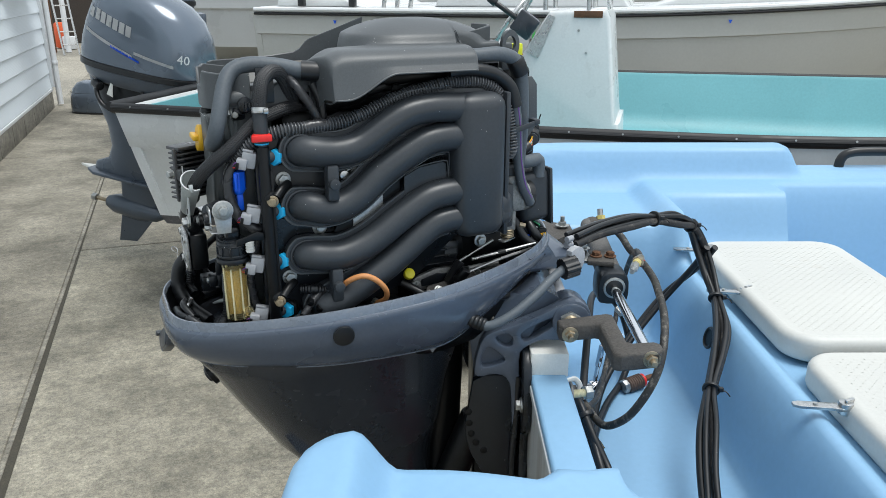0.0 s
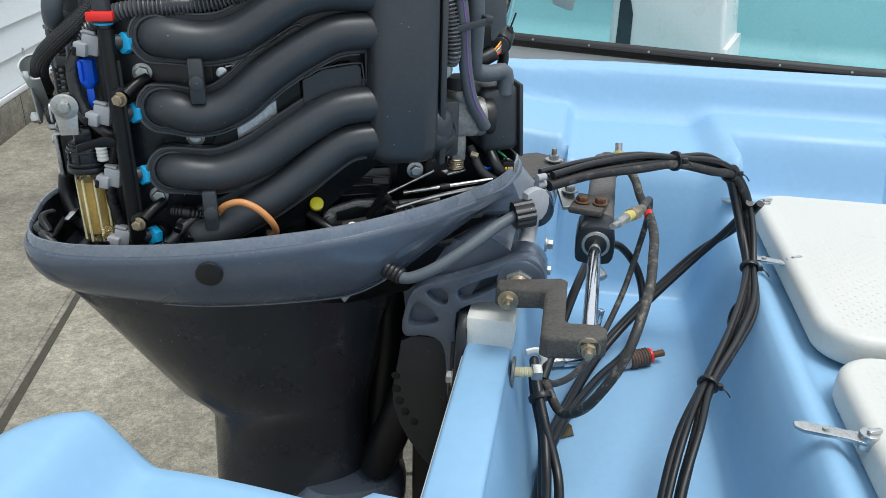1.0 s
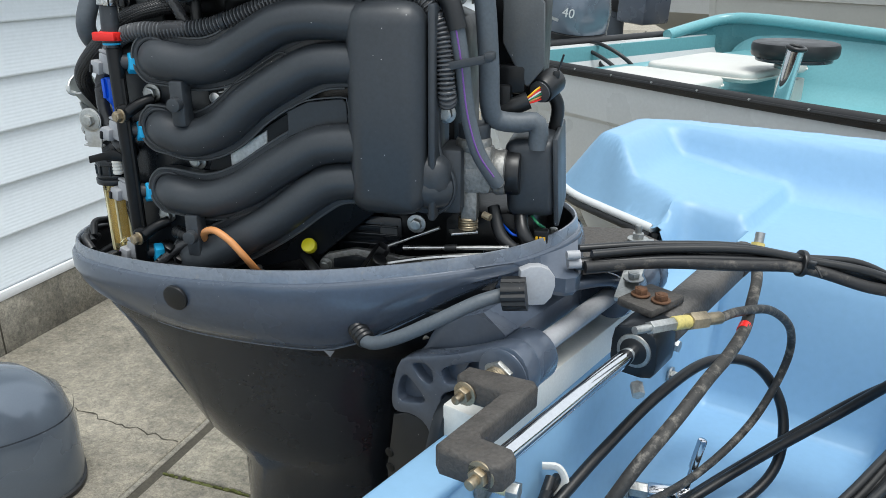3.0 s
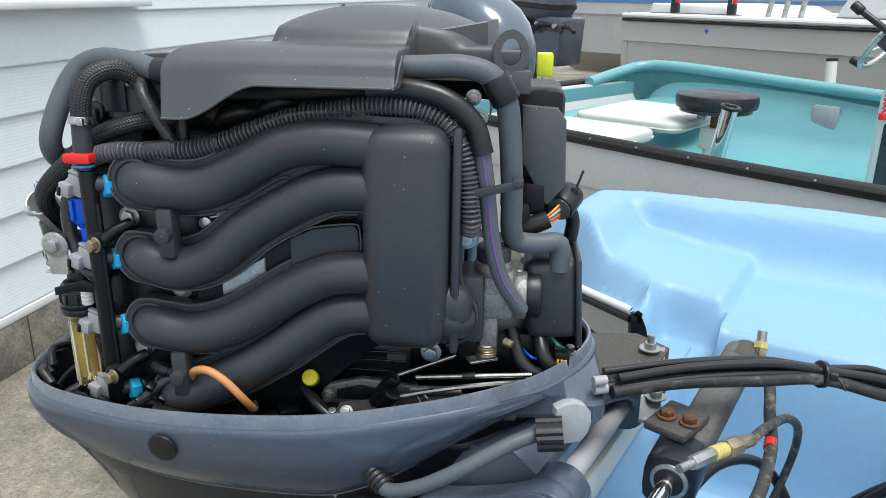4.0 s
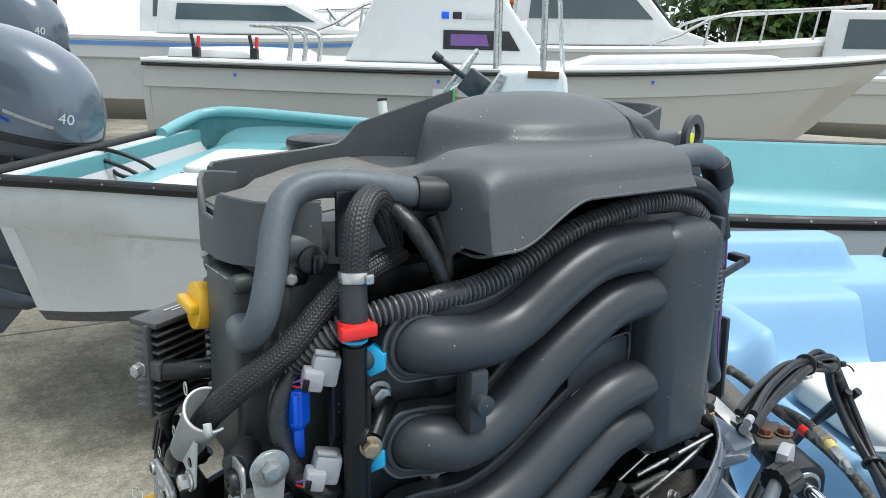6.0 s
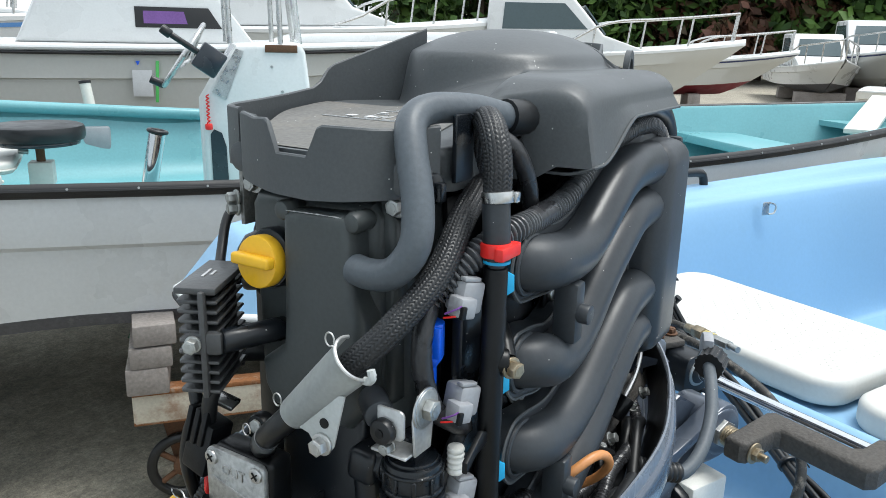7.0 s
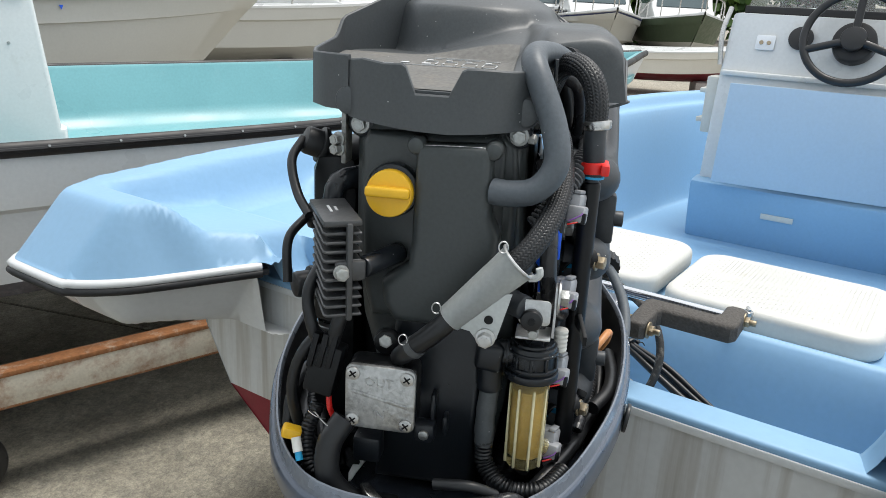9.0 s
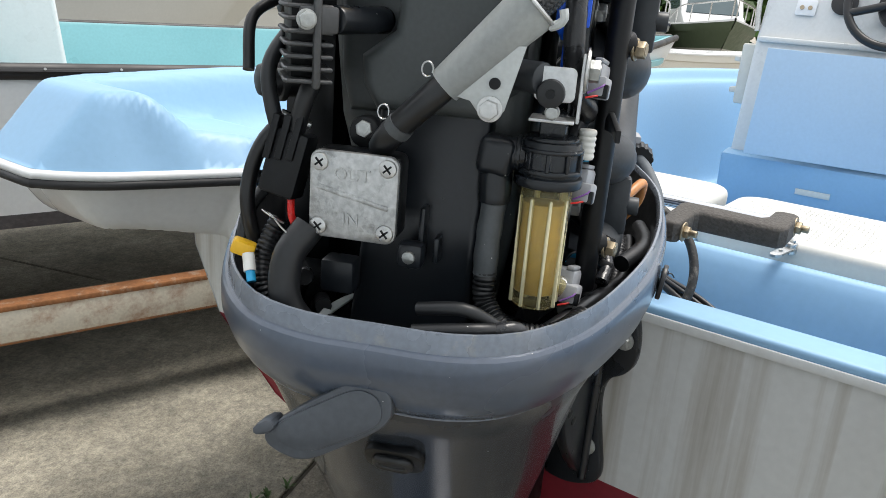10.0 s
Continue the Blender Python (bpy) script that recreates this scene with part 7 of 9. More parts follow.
part("chrome_rod", rod((0.390, -0.225, 1.017), (0.397, 0.05, 1.014), 0.0082, 24), M_CHROME, steer, "polished chrome rod")
bm = prism([(0.281, -0.101), (0.288, -0.099), (0.356, -0.099), (0.364, -0.107), (0.364, -0.200), (0.370, -0.207), (0.400, -0.207), (0.408, -0.214), (0.408, -0.231), (0.400, -0.238), (0.349, -0.238), (0.340, -0.230), (0.339, -0.132), (0.334, -0.127), (0.288, -0.127), (0.281, -0.120)], 0.027, pose(0, 0, 1.003), 0.005, 3)
for v in bm.verts:
    v.co.z += 0.014 * ss(0.30, 0.39, v.co.x)
link = part("link_arm", bm, M_CASTIRON, steer, "dark cast cranked link arm")
part("arm_hole", rod((0.322, -0.122, 1.003), (0.322, -0.1255, 1.003), 0.005, 16), M_PIT, link)
for p in ((0.390, -0.236, 1.017), (0.297, -0.128, 1.003)):
    bolt(p, (0, -1, 0), steer, 0.0145, 0.0125, M_BRASS, "nut", 12, 0.009)
part("tube_nut", rod((0.305, -0.074, 1.003), (0.305, -0.086, 1.003), 0.0175, 6, 0.0015), M_ZINC, steer, "large hexagon nut")
part("tube_thread", tube([(0.305, -0.084, 1.003), (0.305, -0.103, 1.003)], 0.0128, 20, 0.0006, shape=ribs(0.003, 0.10)), M_BRASS, steer)
blk = part("end_block", prism(soften([(-0.027, -0.020), (-0.020, -0.028), (0.018, -0.028), (0.026, -0.016), (0.024, 0.020), (0.014, 0.028), (-0.018, 0.028), (-0.026, 0.018)], 1), 0.052, face_pose((0.397, 0.058, 1.012), (0, -1, 0)), 0.003), M_DARK, steer, "black steering end block")
part("seal_ring", rod((0.397, 0.030, 1.014), (0.397, 0.036, 1.014), 0.0190, 28, 0.002), M_ZINC, blk)
part("seal_face", rod((0.397, 0.0285, 1.014), (0.397, 0.034, 1.014), 0.0150, 28, 0.002), M_BLKRUB, blk)
part("cylinder", box((0.040, 0.250, 0.040), pose(0.405, 0.212, 1.024, 3, 0, -2), 0.014, 4), M_STEERBODY, steer, "weathered dark steering cylinder body")
part("cylinder_end", rod((0.412, 0.290, 1.03), (0.414, 0.335, 1.032), 0.020, 20, 0.004), M_CASTIRON, steer)
part("top_plate", box((0.046, 0.062, 0.010), pose(0.385, 0.096, 1.045, 0, 0, -12), 0.003), M_CASTIRON, steer)
for p in ((0.375, 0.090, 1.051), (0.399, 0.088, 1.051)):
    bolt(p, (0, 0, 1), steer, 0.013, 0.0105, M_RUST)
bar = part("flat_bar", box((0.022, 0.125, 0.006), pose(0.345, 0.140, 1.058, 14, 0, 14), 0.001), M_ZINC, steer, "zinc plated flat bar")
bolt((0.356, 0.112, 1.057), (0, 0, 1), steer, 0.012, 0.0115)
bolt((0.328, 0.182, 1.078), (0, 0, 1), steer, 0.0125, 0.0125, M_ZINC, "bolt", 12, 0.010)
part("steering_arm", loft([[(0.255, 0.12, z), (0.30, 0.10, z), (0.345, 0.155, z), (0.345, 0.205, z), (0.30, 0.225, z), (0.24, 0.19, z)] for z in (1.052, 1.074)]), M_CASTIRON, steer, "dark cast steering arm")
part("bleed_screw", rod((0.404, 0.030, 0.978), (0.412, 0.020, 0.972), 0.007, 6), M_ZINC, steer)
# fittings
f1 = part("bleed_fitting", rod((0.420, 0.006, 1.058), (0.432, 0.040, 1.053), 0.0070, 6, 0.001), M_ZINC, steer, "steel bleed fitting with yellow paint")
part("fitting_tip", rod((0.413, -0.012, 1.060), (0.421, 0.008, 1.058), 0.0042, 12), M_ZINC, f1)
part("paint_mark", rod((0.4318, 0.039, 1.0535), (0.4400, 0.060, 1.050), 0.0074, 10, 0.001), M_OLDYEL, f1)
part("brass_nut", rod((0.440, 0.060, 1.050), (0.449, 0.083, 1.046), 0.0098, 6, 0.001), M_BRASS, f1)
part("brass_ferrule", rod((0.449, 0.083, 1.046), (0.458, 0.106, 1.042), 0.0068, 14, 0.001), M_BRASS, f1)
f2 = part("hose_fitting", rod((0.431, 0.318, 1.030), (0.430, 0.330, 1.052), 0.0090, 6, 0.001), M_BRASS, steer, "brass hose fitting")
part("fitting_tip", rod((0.430, 0.330, 1.052), (0.429, 0.336, 1.066), 0.0060, 12), M_ZINC, f2)
part("paint_mark", rod((0.4305, 0.326, 1.046), (0.430, 0.330, 1.053), 0.0094, 6), M_OLDYEL, f2)
part("ferrule", rod((0.432, 0.330, 1.030), (0.442, 0.288, 1.043), 0.0078, 14), M_BRASS, f2)


M_SCUFFHOSE = mat("scuffed_grey_hose", (0.030, 0.029, 0.027), 0.6, 0, 0.35, 24, 260, 0.3, stain=0.55, stain_color=(0.36, 0.33, 0.28))


def loose_hose(name, label, pts, r, material=None):
    return tagged(part(name, square(tube(pts, r, 14, 0.008)), material or M_WORNRUB), label, "hose")


sh = loose_hose("steering_hose", "scuffed black steering hose looping in the motor well", [(0.433, 0.322, 1.034), (0.441, 0.290, 1.043), (0.455, 0.246, 1.036), (0.463, 0.205, 1.023), (0.474, 0.148, 1.017), (0.477, 0.085, 1.012), (0.474, 0.039, 1.006), (0.468, -0.026, 0.989), (0.455, -0.080, 0.961), (0.441, -0.106, 0.926), (0.421, -0.114, 0.886), (0.398, -0.102, 0.842), (0.372, -0.065, 0.808), (0.348, -0.018, 0.822)], 0.0066, M_SCUFFHOSE)
loose_hose("steering_hose", "thin black steering hose from the bleed fitting", [(0.457, 0.102, 1.042), (0.466, 0.150, 1.035), (0.480, 0.230, 1.010), (0.490, 0.310, 0.955), (0.486, 0.335, 0.890), (0.465, 0.290, 0.815), (0.430, 0.190, 0.775), (0.395, 0.080, 0.780), (0.362, 0.010, 0.800), (0.345, -0.010, 0.820)], 0.0052, M_SCUFFHOSE)
loose_hose("drain_hose", "black rubber hose looping over the well floor", [(0.345, -0.020, 0.825), (0.362, 0.06, 0.860), (0.385, 0.160, 0.895), (0.410, 0.260, 0.905), (0.452, 0.325, 0.885), (0.492, 0.335, 0.830), (0.505, 0.300, 0.765), (0.480, 0.240, 0.727), (0.430, 0.150, 0.722), (0.385, 0.04, 0.722), (0.36, -0.06, 0.722)], 0.0070, M_BLKRUB)

part("red_band", square(rod((0.4725, 0.155, 1.0175), (0.4738, 0.143, 1.0163), 0.0071, 16)), M_RED, sh, "red tape band")

# cable bundle from the nose over the well
bundle = thing("cable_bundle", "bundle of black control cables tied with zip ties", "cables", BOAT_TURN)
SPINE = [(0.322, 0.052, 1.092), (0.380, 0.110, 1.094), (0.450, 0.170, 1.090), (0.506, 0.212, 1.082), (0.560, 0.250, 1.068), (0.603, 0.288, 1.045), (0.628, 0.300, 1.005), (0.640, 0.270, 0.955), (0.644, 0.219, 0.918), (0.630, 0.140, 0.890), (0.600, 0.060, 0.868), (0.564, -0.017, 0.848), (0.535, -0.10, 0.825), (0.510, -0.19, 0.79), (0.49, -0.30, 0.75), (0.48, -0.42, 0.725)]
OFF = ((0.010, 0.000, 0.008, 0.0058), (-0.006, 0.006, 0.010, 0.0052), (-0.010, -0.004, -0.006, 0.0082), (0.006, -0.008, -0.006, 0.0082), (0.012, 0.006, -0.002, 0.0046), (-0.002, 0.012, 0.000, 0.0042))
rng = random.Random(4)
for k, (ox, oy, oz, r) in enumerate(OFF):
    pts = []
    for i, (x, y, z) in enumerate(SPINE):
        a = 0.5 * math.sin(i * 0.8 + k)
        tight = 0.52 if i in (3, 5, 8, 11) else 0.82 + 0.35 * rng.random()
        if i == 0:
            tight = 0.95
        pts.append((x + tight * (ox * math.cos(a) - oy * math.sin(a)), y + tight * (ox * math.sin(a) + oy * math.cos(a)), z + tight * oz))
    part("cable", tube(pts, r * 0.84, 12, 0.009), M_WORNRUB if k == 3 else M_BLKRUB, bundle)
for i in (3, 5, 8, 11):
    x, y, z = SPINE[i]
    t = (Vector(SPINE[i + 1]) - Vector(SPINE[i - 1])).normalized()
    tie = part("zip_tie", rod(Vector((x, y, z)) - t * 0.003, Vector((x, y, z)) + t * 0.003, 0.0150, 20, 0.001), M_BLKRUB, bundle)
    part("tie_head", box((0.008, 0.007, 0.008), pose(x + 0.013, y - 0.009, z + 0.004), 0.001), M_BLKRUB, tie)
    part("tie_tail", tube([(x + 0.013, y - 0.009, z + 0.004), (x + 0.020, y - 0.016, z + 0.003), (x + 0.026, y - 0.019, z - 0.004)], 0.0012, 6, 0.003), M_BLKRUB, tie)
for y, z, r in ((0.042, 1.100, 0.0055), (0.046, 1.089, 0.0062)):
    part("cable_end", rod((0.312, y - 0.010, z), (0.322, y, z), r * 0.9, 14), M_GREYCON, bundle, "pale cable ferrule")
pair = thing("cable_pair", "pair of black battery cables across the well", "cables", BOAT_TURN)
for o in (0.0, 0.016):
    part("cable", tube([(0.640 + o, 0.285, 1.000), (0.628 + o * 0.6, 0.320, 0.945), (0.575, 0.325 + o, 0.870), (0.500, 0.280 + o, 0.795), (0.440, 0.215 + o, 0.742), (0.395, 0.10 + o, 0.722), (0.360, -0.05 + o, 0.720), (0.350 + o, -0.2, 0.72), (0.35 + o, -0.36, 0.72)], 0.0064, 12, 0.01), M_BLKRUB, pair)
drop = thing("cable_drop", "black cables held to the transom by a white clip", "cables", BOAT_TURN)
for o, z in ((0.0, 0.845), (0.016, 0.835), (-0.004, 0.826)):
    part("cable", tube([(0.330, -0.004 + o, z), (0.337, -0.035, z - 0.018 + o), (0.352, -0.075, z - 0.05 + o), (0.362 + o, -0.13, z - 0.085), (0.366 + o, -0.22, z - 0.10), (0.366 + o, -0.36, z - 0.105)], 0.0066, 12, 0.008), M_BLKRUB, drop)
part("p_clip", tube([(0.318, -0.004, 0.856), (0.334, 0.004, 0.856), (0.344, 0.004, 0.842), (0.338, 0.000, 0.826), (0.322, -0.004, 0.824)], 0.0032, 8, 0.004, flat=1.6), M_WHITEP, drop, "white nylon p-clip")
part("zip_tie", rod((0.343, -0.046, 0.818), (0.346, -0.052, 0.813), 0.0165, 16, 0.001), M_BLKRUB, drop)

# ---- bolts, tools and loose pieces in the well ----
tb = thing("transom_bolt", "hex bolt with a broad washer through the transom", "bolt", BOAT_TURN, group="transom bolts")
part("washer", rod((0.306, -0.104, 0.888), (0.310, -0.104, 0.888), 0.020, 28, 0.001), M_ALLOY, tb)
part("shank", tube([(0.308, -0.104, 0.888), (0.335, -0.097, 0.887)], 0.0068, 14, 0.0007, shape=ribs(0.0022, 0.12)), M_CUPRIB, tb)
part("hex_head", rod((0.331, -0.098, 0.887), (0.343, -0.095, 0.887), 0.0112, 6, 0.001), M_ZINC, tb)
for y, z in ((0.36, 0.86), (0.375, 0.80)):
    t2 = thing("transom_bolt", "zinc nut on the inside of the transom", "bolt", BOAT_TURN, group="transom bolts")
    part("washer", rod((0.322, y, z), (0.326, y, z), 0.014, 24, 0.001), M_ZINC, t2)
    part("nut", rod((0.325, y, z), (0.337, y, z), 0.0095, 6, 0.001), M_ZINC, t2)
sk = thing("ratchet_wrench", "chrome ratchet wrench with socket on a transom bolt", "tool", BOAT_TURN)
part("washer", rod((0.346, 0.186, 0.722), (0.351, 0.187, 0.722), 0.019, 28, 0.001), M_ZINC, sk)
part("nut", rod((0.350, 0.187, 0.722), (0.374, 0.196, 0.722), 0.0110, 6, 0.001), M_ZINC, sk)
part("socket", rod((0.372, 0.195, 0.722), (0.406, 0.210, 0.723), 0.0125, 20, 0.002), M_CHROME, sk)
part("ratchet_head", rod((0.406, 0.210, 0.722), (0.424, 0.217, 0.724), 0.0155, 24, 0.003), M_CHROME, sk)
part("handle_neck", rod((0.416, 0.214, 0.734), (0.422, 0.218, 0.772), 0.0045, 14), M_CHROME, sk)
part("handle", rod((0.421, 0.217, 0.768), (0.428, 0.220, 0.815), 0.0062, 16, 0.003), M_CHROME, sk)
dp = thing("drain_plug", "brown ribbed rubber drain plug on the well floor", "plug", BOAT_TURN @ pose(0.500, 0.222, 0.728, 0, 84, 25))
part("rubber", tube([(0, 0, -0.018), (0, 0, 0.016)], 0.0155, 20, 0.0008, shape=ribs(0.005, 0.14)), mat("brown_rubber", (0.10, 0.065, 0.05), 0.7, 0, 0.3, 40, 200, 0.3), dp)
part("metal_foot", cyl(0.014, 0.012, pose(0, 0, -0.024), 8, 0.002), M_PLATE, dp)
part("cam_head", cyl(0.0135, 0.005, pose(0, 0, 0.020), 20, 0.001), M_RED, dp)
part("cam_handle", rod((0, 0, 0.02), (0, 0, 0.046), 0.006, 12, 0.001), M_RUST, dp)
hole = tagged(part("cable_hole", square(cyl(0.0185, 0.004, face_pose((0.6335, 0.196, 0.842), (-0.97, 0, 0.25)), 28)), M_PIT), "round dark cable hole in the well wall", "hole", kind="structure")
part("grommet", square(tube([face_pose((0.6325, 0.196, 0.842), (-0.97, 0, 0.25)) @ Vector((0.0195 * math.cos(v), 0.0195 * math.sin(v), 0.001)) for v in np.linspace(0, 2 * math.pi, 25)], 0.003, 8, 0.004)), M_BLKRUB, hole)
for y, z in ((0.055, 0.800), (-0.035, 0.795)):
    tagged(part("wall_plug", square(cyl(0.016, 0.002, face_pose((0.628, y, z), (-1, 0, 0.35)), 28, 0.0006)), mat("faded_blue_filler", (0.20, 0.40, 0.62), 0.6)), "round filler patch on the well wall", "patch", group="filler patches", kind="structure")
tagged(part("drain_puddle", square(prism([(0.372, -0.004), (0.398, 0.012), (0.394, 0.034), (0.378, 0.046), (0.366, 0.028), (0.364, 0.008)], 0.003, pose(0, 0, 0.7125), 0.001)), mat("brown_sludge", (0.055, 0.045, 0.022), 0.2)), "small brown puddle on the well floor", "puddle")
# ---- fittings of the blue boat forward ----
hnd = thing("grab_handle", "black plastic grab handle on the blue gunwale", "handle", BOAT_TURN)
part("grip", tube([(1.225, 0.945, 1.005), (1.232, 0.945, 1.040), (1.262, 0.945, 1.056), (1.36, 0.945, 1.058), (1.50, 0.945, 1.056), (1.53, 0.945, 1.040), (1.538, 0.945, 1.005)], 0.013, 14, 0.01), M_BLKRUB, hnd)
dring = thing("d_ring", "small stainless ring on the inner gunwale", "ring", BOAT_TURN)
part("eye_plate", box((0.03, 0.004, 0.04), pose(1.62, 0.777, 0.965), 0.002), M_STEEL, dring)
part("ring", tube([(1.632, 0.772, 0.982), (1.652, 0.768, 0.974), (1.656, 0.768, 0.962), (1.648, 0.768, 0.950), (1.630, 0.772, 0.948)], 0.003, 8, 0.003), M_STEEL, dring)
M_LBPANEL = mat("pale_blue_panel", (0.42, 0.55, 0.68), 0.4, 0, 0.05, 3, 90, 0.05)
con = thing("helm_console", "white fibreglass helm console with pale blue door", "console", BOAT_TURN)
prof = [(2.50, 0.545), (2.46, 0.80), (2.52, 1.205), (2.60, 1.440), (2.95, 1.450), (3.10, 0.545)]
part("body", prism([(x, z) for x, z in prof], 0.92, pose(0, -0.04, 0) @ XZ, 0.02, 3), M_WHITE, con, "white moulded console body")
part("blue_base", box((0.10, 0.96, 0.26), pose(2.475, -0.04, 0.665, 0, -8, 0), 0.02), M_BLUE, con, "light blue console base")
door = part("door_panel", prism([(-0.345, 0.80), (0.62, 0.80), (0.62, 1.185), (-0.33, 1.185)], 0.012, Matrix.Translation((2.482, 0, 0)) @ Matrix(((0.09, 0, -1, -0.078), (-1, 0, 0, 0), (0, 1, 0.09, 0), (0, 0, 0, 1))), 0.003), M_LBPANEL, con, "pale blue door panel")
for y in (0.318,):
    for z in (0.86, 0.88, 1.12, 1.14):
        part("hinge_screw", cyl(0.005, 0.004, face_pose((2.462 + (z - 0.80) * 0.13, y, z), (-1, 0, 0.1)), 10), M_ZINC, door)
part("dash_lip", box((0.03, 0.90, 0.02), pose(2.515, -0.04, 1.212), 0.006), M_WHITE, con)
part("socket_plate", prism(rounded(0.070, 0.058, 0.006), 0.004, face_pose((2.555, 0.270, 1.335), (-1, 0, 0.34)), 0.001), M_TRIMW, con)
for dy in (-0.014, 0.014):
    part("socket", cyl(0.008, 0.006, face_pose((2.552, 0.270 + dy, 1.335), (-1, 0, 0.34)), 14), M_BRASS, con)
part("gauge", cyl(0.045, 0.008, face_pose((2.560, 0.145, 1.360), (-1, 0, 0.34)), 32, 0.003), M_RAIL, con, "round dark gauge")
part("label_plate", box((0.004, 0.12, 0.022), pose(2.418, 0.085, 0.685, 0, -8, 0), 0.001), M_OFFW, con, "pale maker's plate")
part("side_holder", box((0.10, 0.05, 0.23), pose(2.60, 0.445, 1.075), 0.008), M_OFFW, con, "cream plastic rod holder")
for z in (1.01, 1.13):
    part("holder_lug", box((0.08, 0.03, 0.02), pose(2.60, 0.480, z), 0.004), M_OFFW, con)
part("grab_rail", tube([(2.54, 0.425, 1.24), (2.56, 0.44, 1.36), (2.60, 0.43, 1.46)], 0.010, 12), M_STEEL, con)
part("windscreen_base", box((0.02, 0.86, 0.03), pose(2.66, -0.04, 1.455), 0.004), M_RAIL, con)
scr = part("windscreen", prism([(-0.42, 0), (0.42, 0), (0.36, 0.30), (-0.36, 0.30)], 0.005, Matrix.Translation((2.66, -0.04, 1.465)) @ Matrix(((0, 0.4, -1, 0), (-1, 0, 0, 0), (0, 0.9, 0.4, 0), (0, 0, 0, 1))), 0.001), glass_mat("clear_acrylic", (0.9, 0.94, 0.94), 0.03, 0.05), con)
scr.visible_shadow = False
WHEEL = face_pose((2.47, -0.045, 1.375), (-1, 0, 0.38))
wheel = part("steering_wheel", tube([WHEEL @ Vector((0.165 * math.cos(a), 0.165 * math.sin(a), 0)) for a in np.linspace(0, 2 * math.pi, 25)], 0.0145, 12, 0.02), M_BLKRUB, con, "black three-spoke steering wheel")
for a in (90, 200, 340):
    part("spoke", rod(WHEEL @ Vector((0.03 * math.cos(radians(a)), 0.03 * math.sin(radians(a)), -0.012)), WHEEL @ Vector((0.16 * math.cos(radians(a)), 0.16 * math.sin(radians(a)), 0)), 0.014, 12), M_BLKRUB, wheel)
part("hub", cyl(0.045, 0.03, WHEEL @ pose(0, 0, -0.01), 28, 0.008), M_BLKRUB, wheel)
part("boss", cyl(0.075, 0.06, WHEEL @ pose(0, 0, -0.06), 28, 0.01), M_RAIL, wheel)

# ---- open boats: hull skins ----
def hull_shape(s, s0, s1, b, zr, rise, full=2.3):
    """Half width and rail height at s."""
    u = (s - s0) / (s1 - s0)
    w = b * (0.90 + 0.10 * ss(0, 0.3, u)) * max(0.0, 1 - max(0.0, (u - 0.42) / 0.58) ** full)
    return max(w, 0.012), zr + rise * max(0, (u - 0.35) / 0.65) ** 2


def hull_band(s0, s1, b, zr, rise, rows, n=48, mirror=(-1, 1), full=2.3):
    """A skin over rows of (part of the half width, height over or under the rail as a share of zr, rake)."""
    bm = bmesh.new()
    for m in mirror:
        vs = []
        for i in range(n + 1):
            s = s0 + (s1 - s0) * i / n
            w, z = hull_shape(s, s0, s1, b, zr, rise, full)
            u = i / n
            vs.append([bm.verts.new((s - rk * u ** 3, m * max(0.0, w * k + off), z * zz if zz <= 2 else zz - 10)) for k, off, zz, rk in rows])
        for p, q in zip(vs, vs[1:]):
            for j in range(len(p) - 1):
                bm.faces.new((p[j], q[j], q[j + 1], p[j + 1]))
    return bm


def stern_plate(s0, b, rows, thick=0.05):
    pts = [(b * 0.9 * k + off, z) for k, off, z in rows]
    out = [(-y, z) for y, z in pts] + [(y, z) for y, z in pts[::-1]]
    return prism(out, thick, Matrix(((0, 0, 1, s0), (1, 0, 0, 0), (0, 1, 0, 0), (0, 0, 0, 1))))


TEAL = pose(0.8, 1.42, 0, 0, 0, -40) @ pose(0, 1.02, 0)
tboat = thing("teal_boat", "open boat with teal inside, white hull and black rail", "boat", TEAL)
TS0, TS1, TBW, TFULL = -1.51, 4.3, 1.0, 1.8


def teal_rail(x):
    return hull_shape(x, TS0, TS1, TBW, 1.0, 0.14, TFULL)


def raked(bm, amount=0.27):
    """Leans the stern end forward below the rail and deepens it."""
    for v in bm.verts:
        v.co.z -= 0.10 * ss(0.86, 0.62, v.co.z) * (1 - ss(TS0, TS0 + 1.3, v.co.x))
        v.co.x += amount * max(0.0, 1.0 - v.co.z) * (1 - ss(TS0, TS0 + 0.8, v.co.x))
    return bm


part("hull_side", raked(hull_band(TS0, TS1, TBW, 1.0, 0.14, [(1, 0, 1.0, 0), (1, 0.005, 0.985, 0), (0.99, 0, 0.84, 0.1), (0.985, -0.012, 0.825, 0.12), (0.95, 0, 0.62, 0.35)], full=TFULL)), M_WHITE, tboat, "white hull side")
M_GREYBOT = mat("scuffed_grey_bottom", (0.10, 0.10, 0.11), 0.6, 0, 0.3, 12, 80, 0.2, stain=0.3, stain_color=(0.26, 0.26, 0.27))
part("hull_bottom", raked(hull_band(TS0, TS1, TBW, 1.0, 0.14, [(0.95, 0, 0.62, 0.35), (0.93, -0.005, 0.575, 0.40), (0.55, 0, 0.50, 0.55), (0.0, 0, 0.42, 0.75)], full=TFULL)), M_GREYBOT, tboat, "scuffed grey hull bottom")
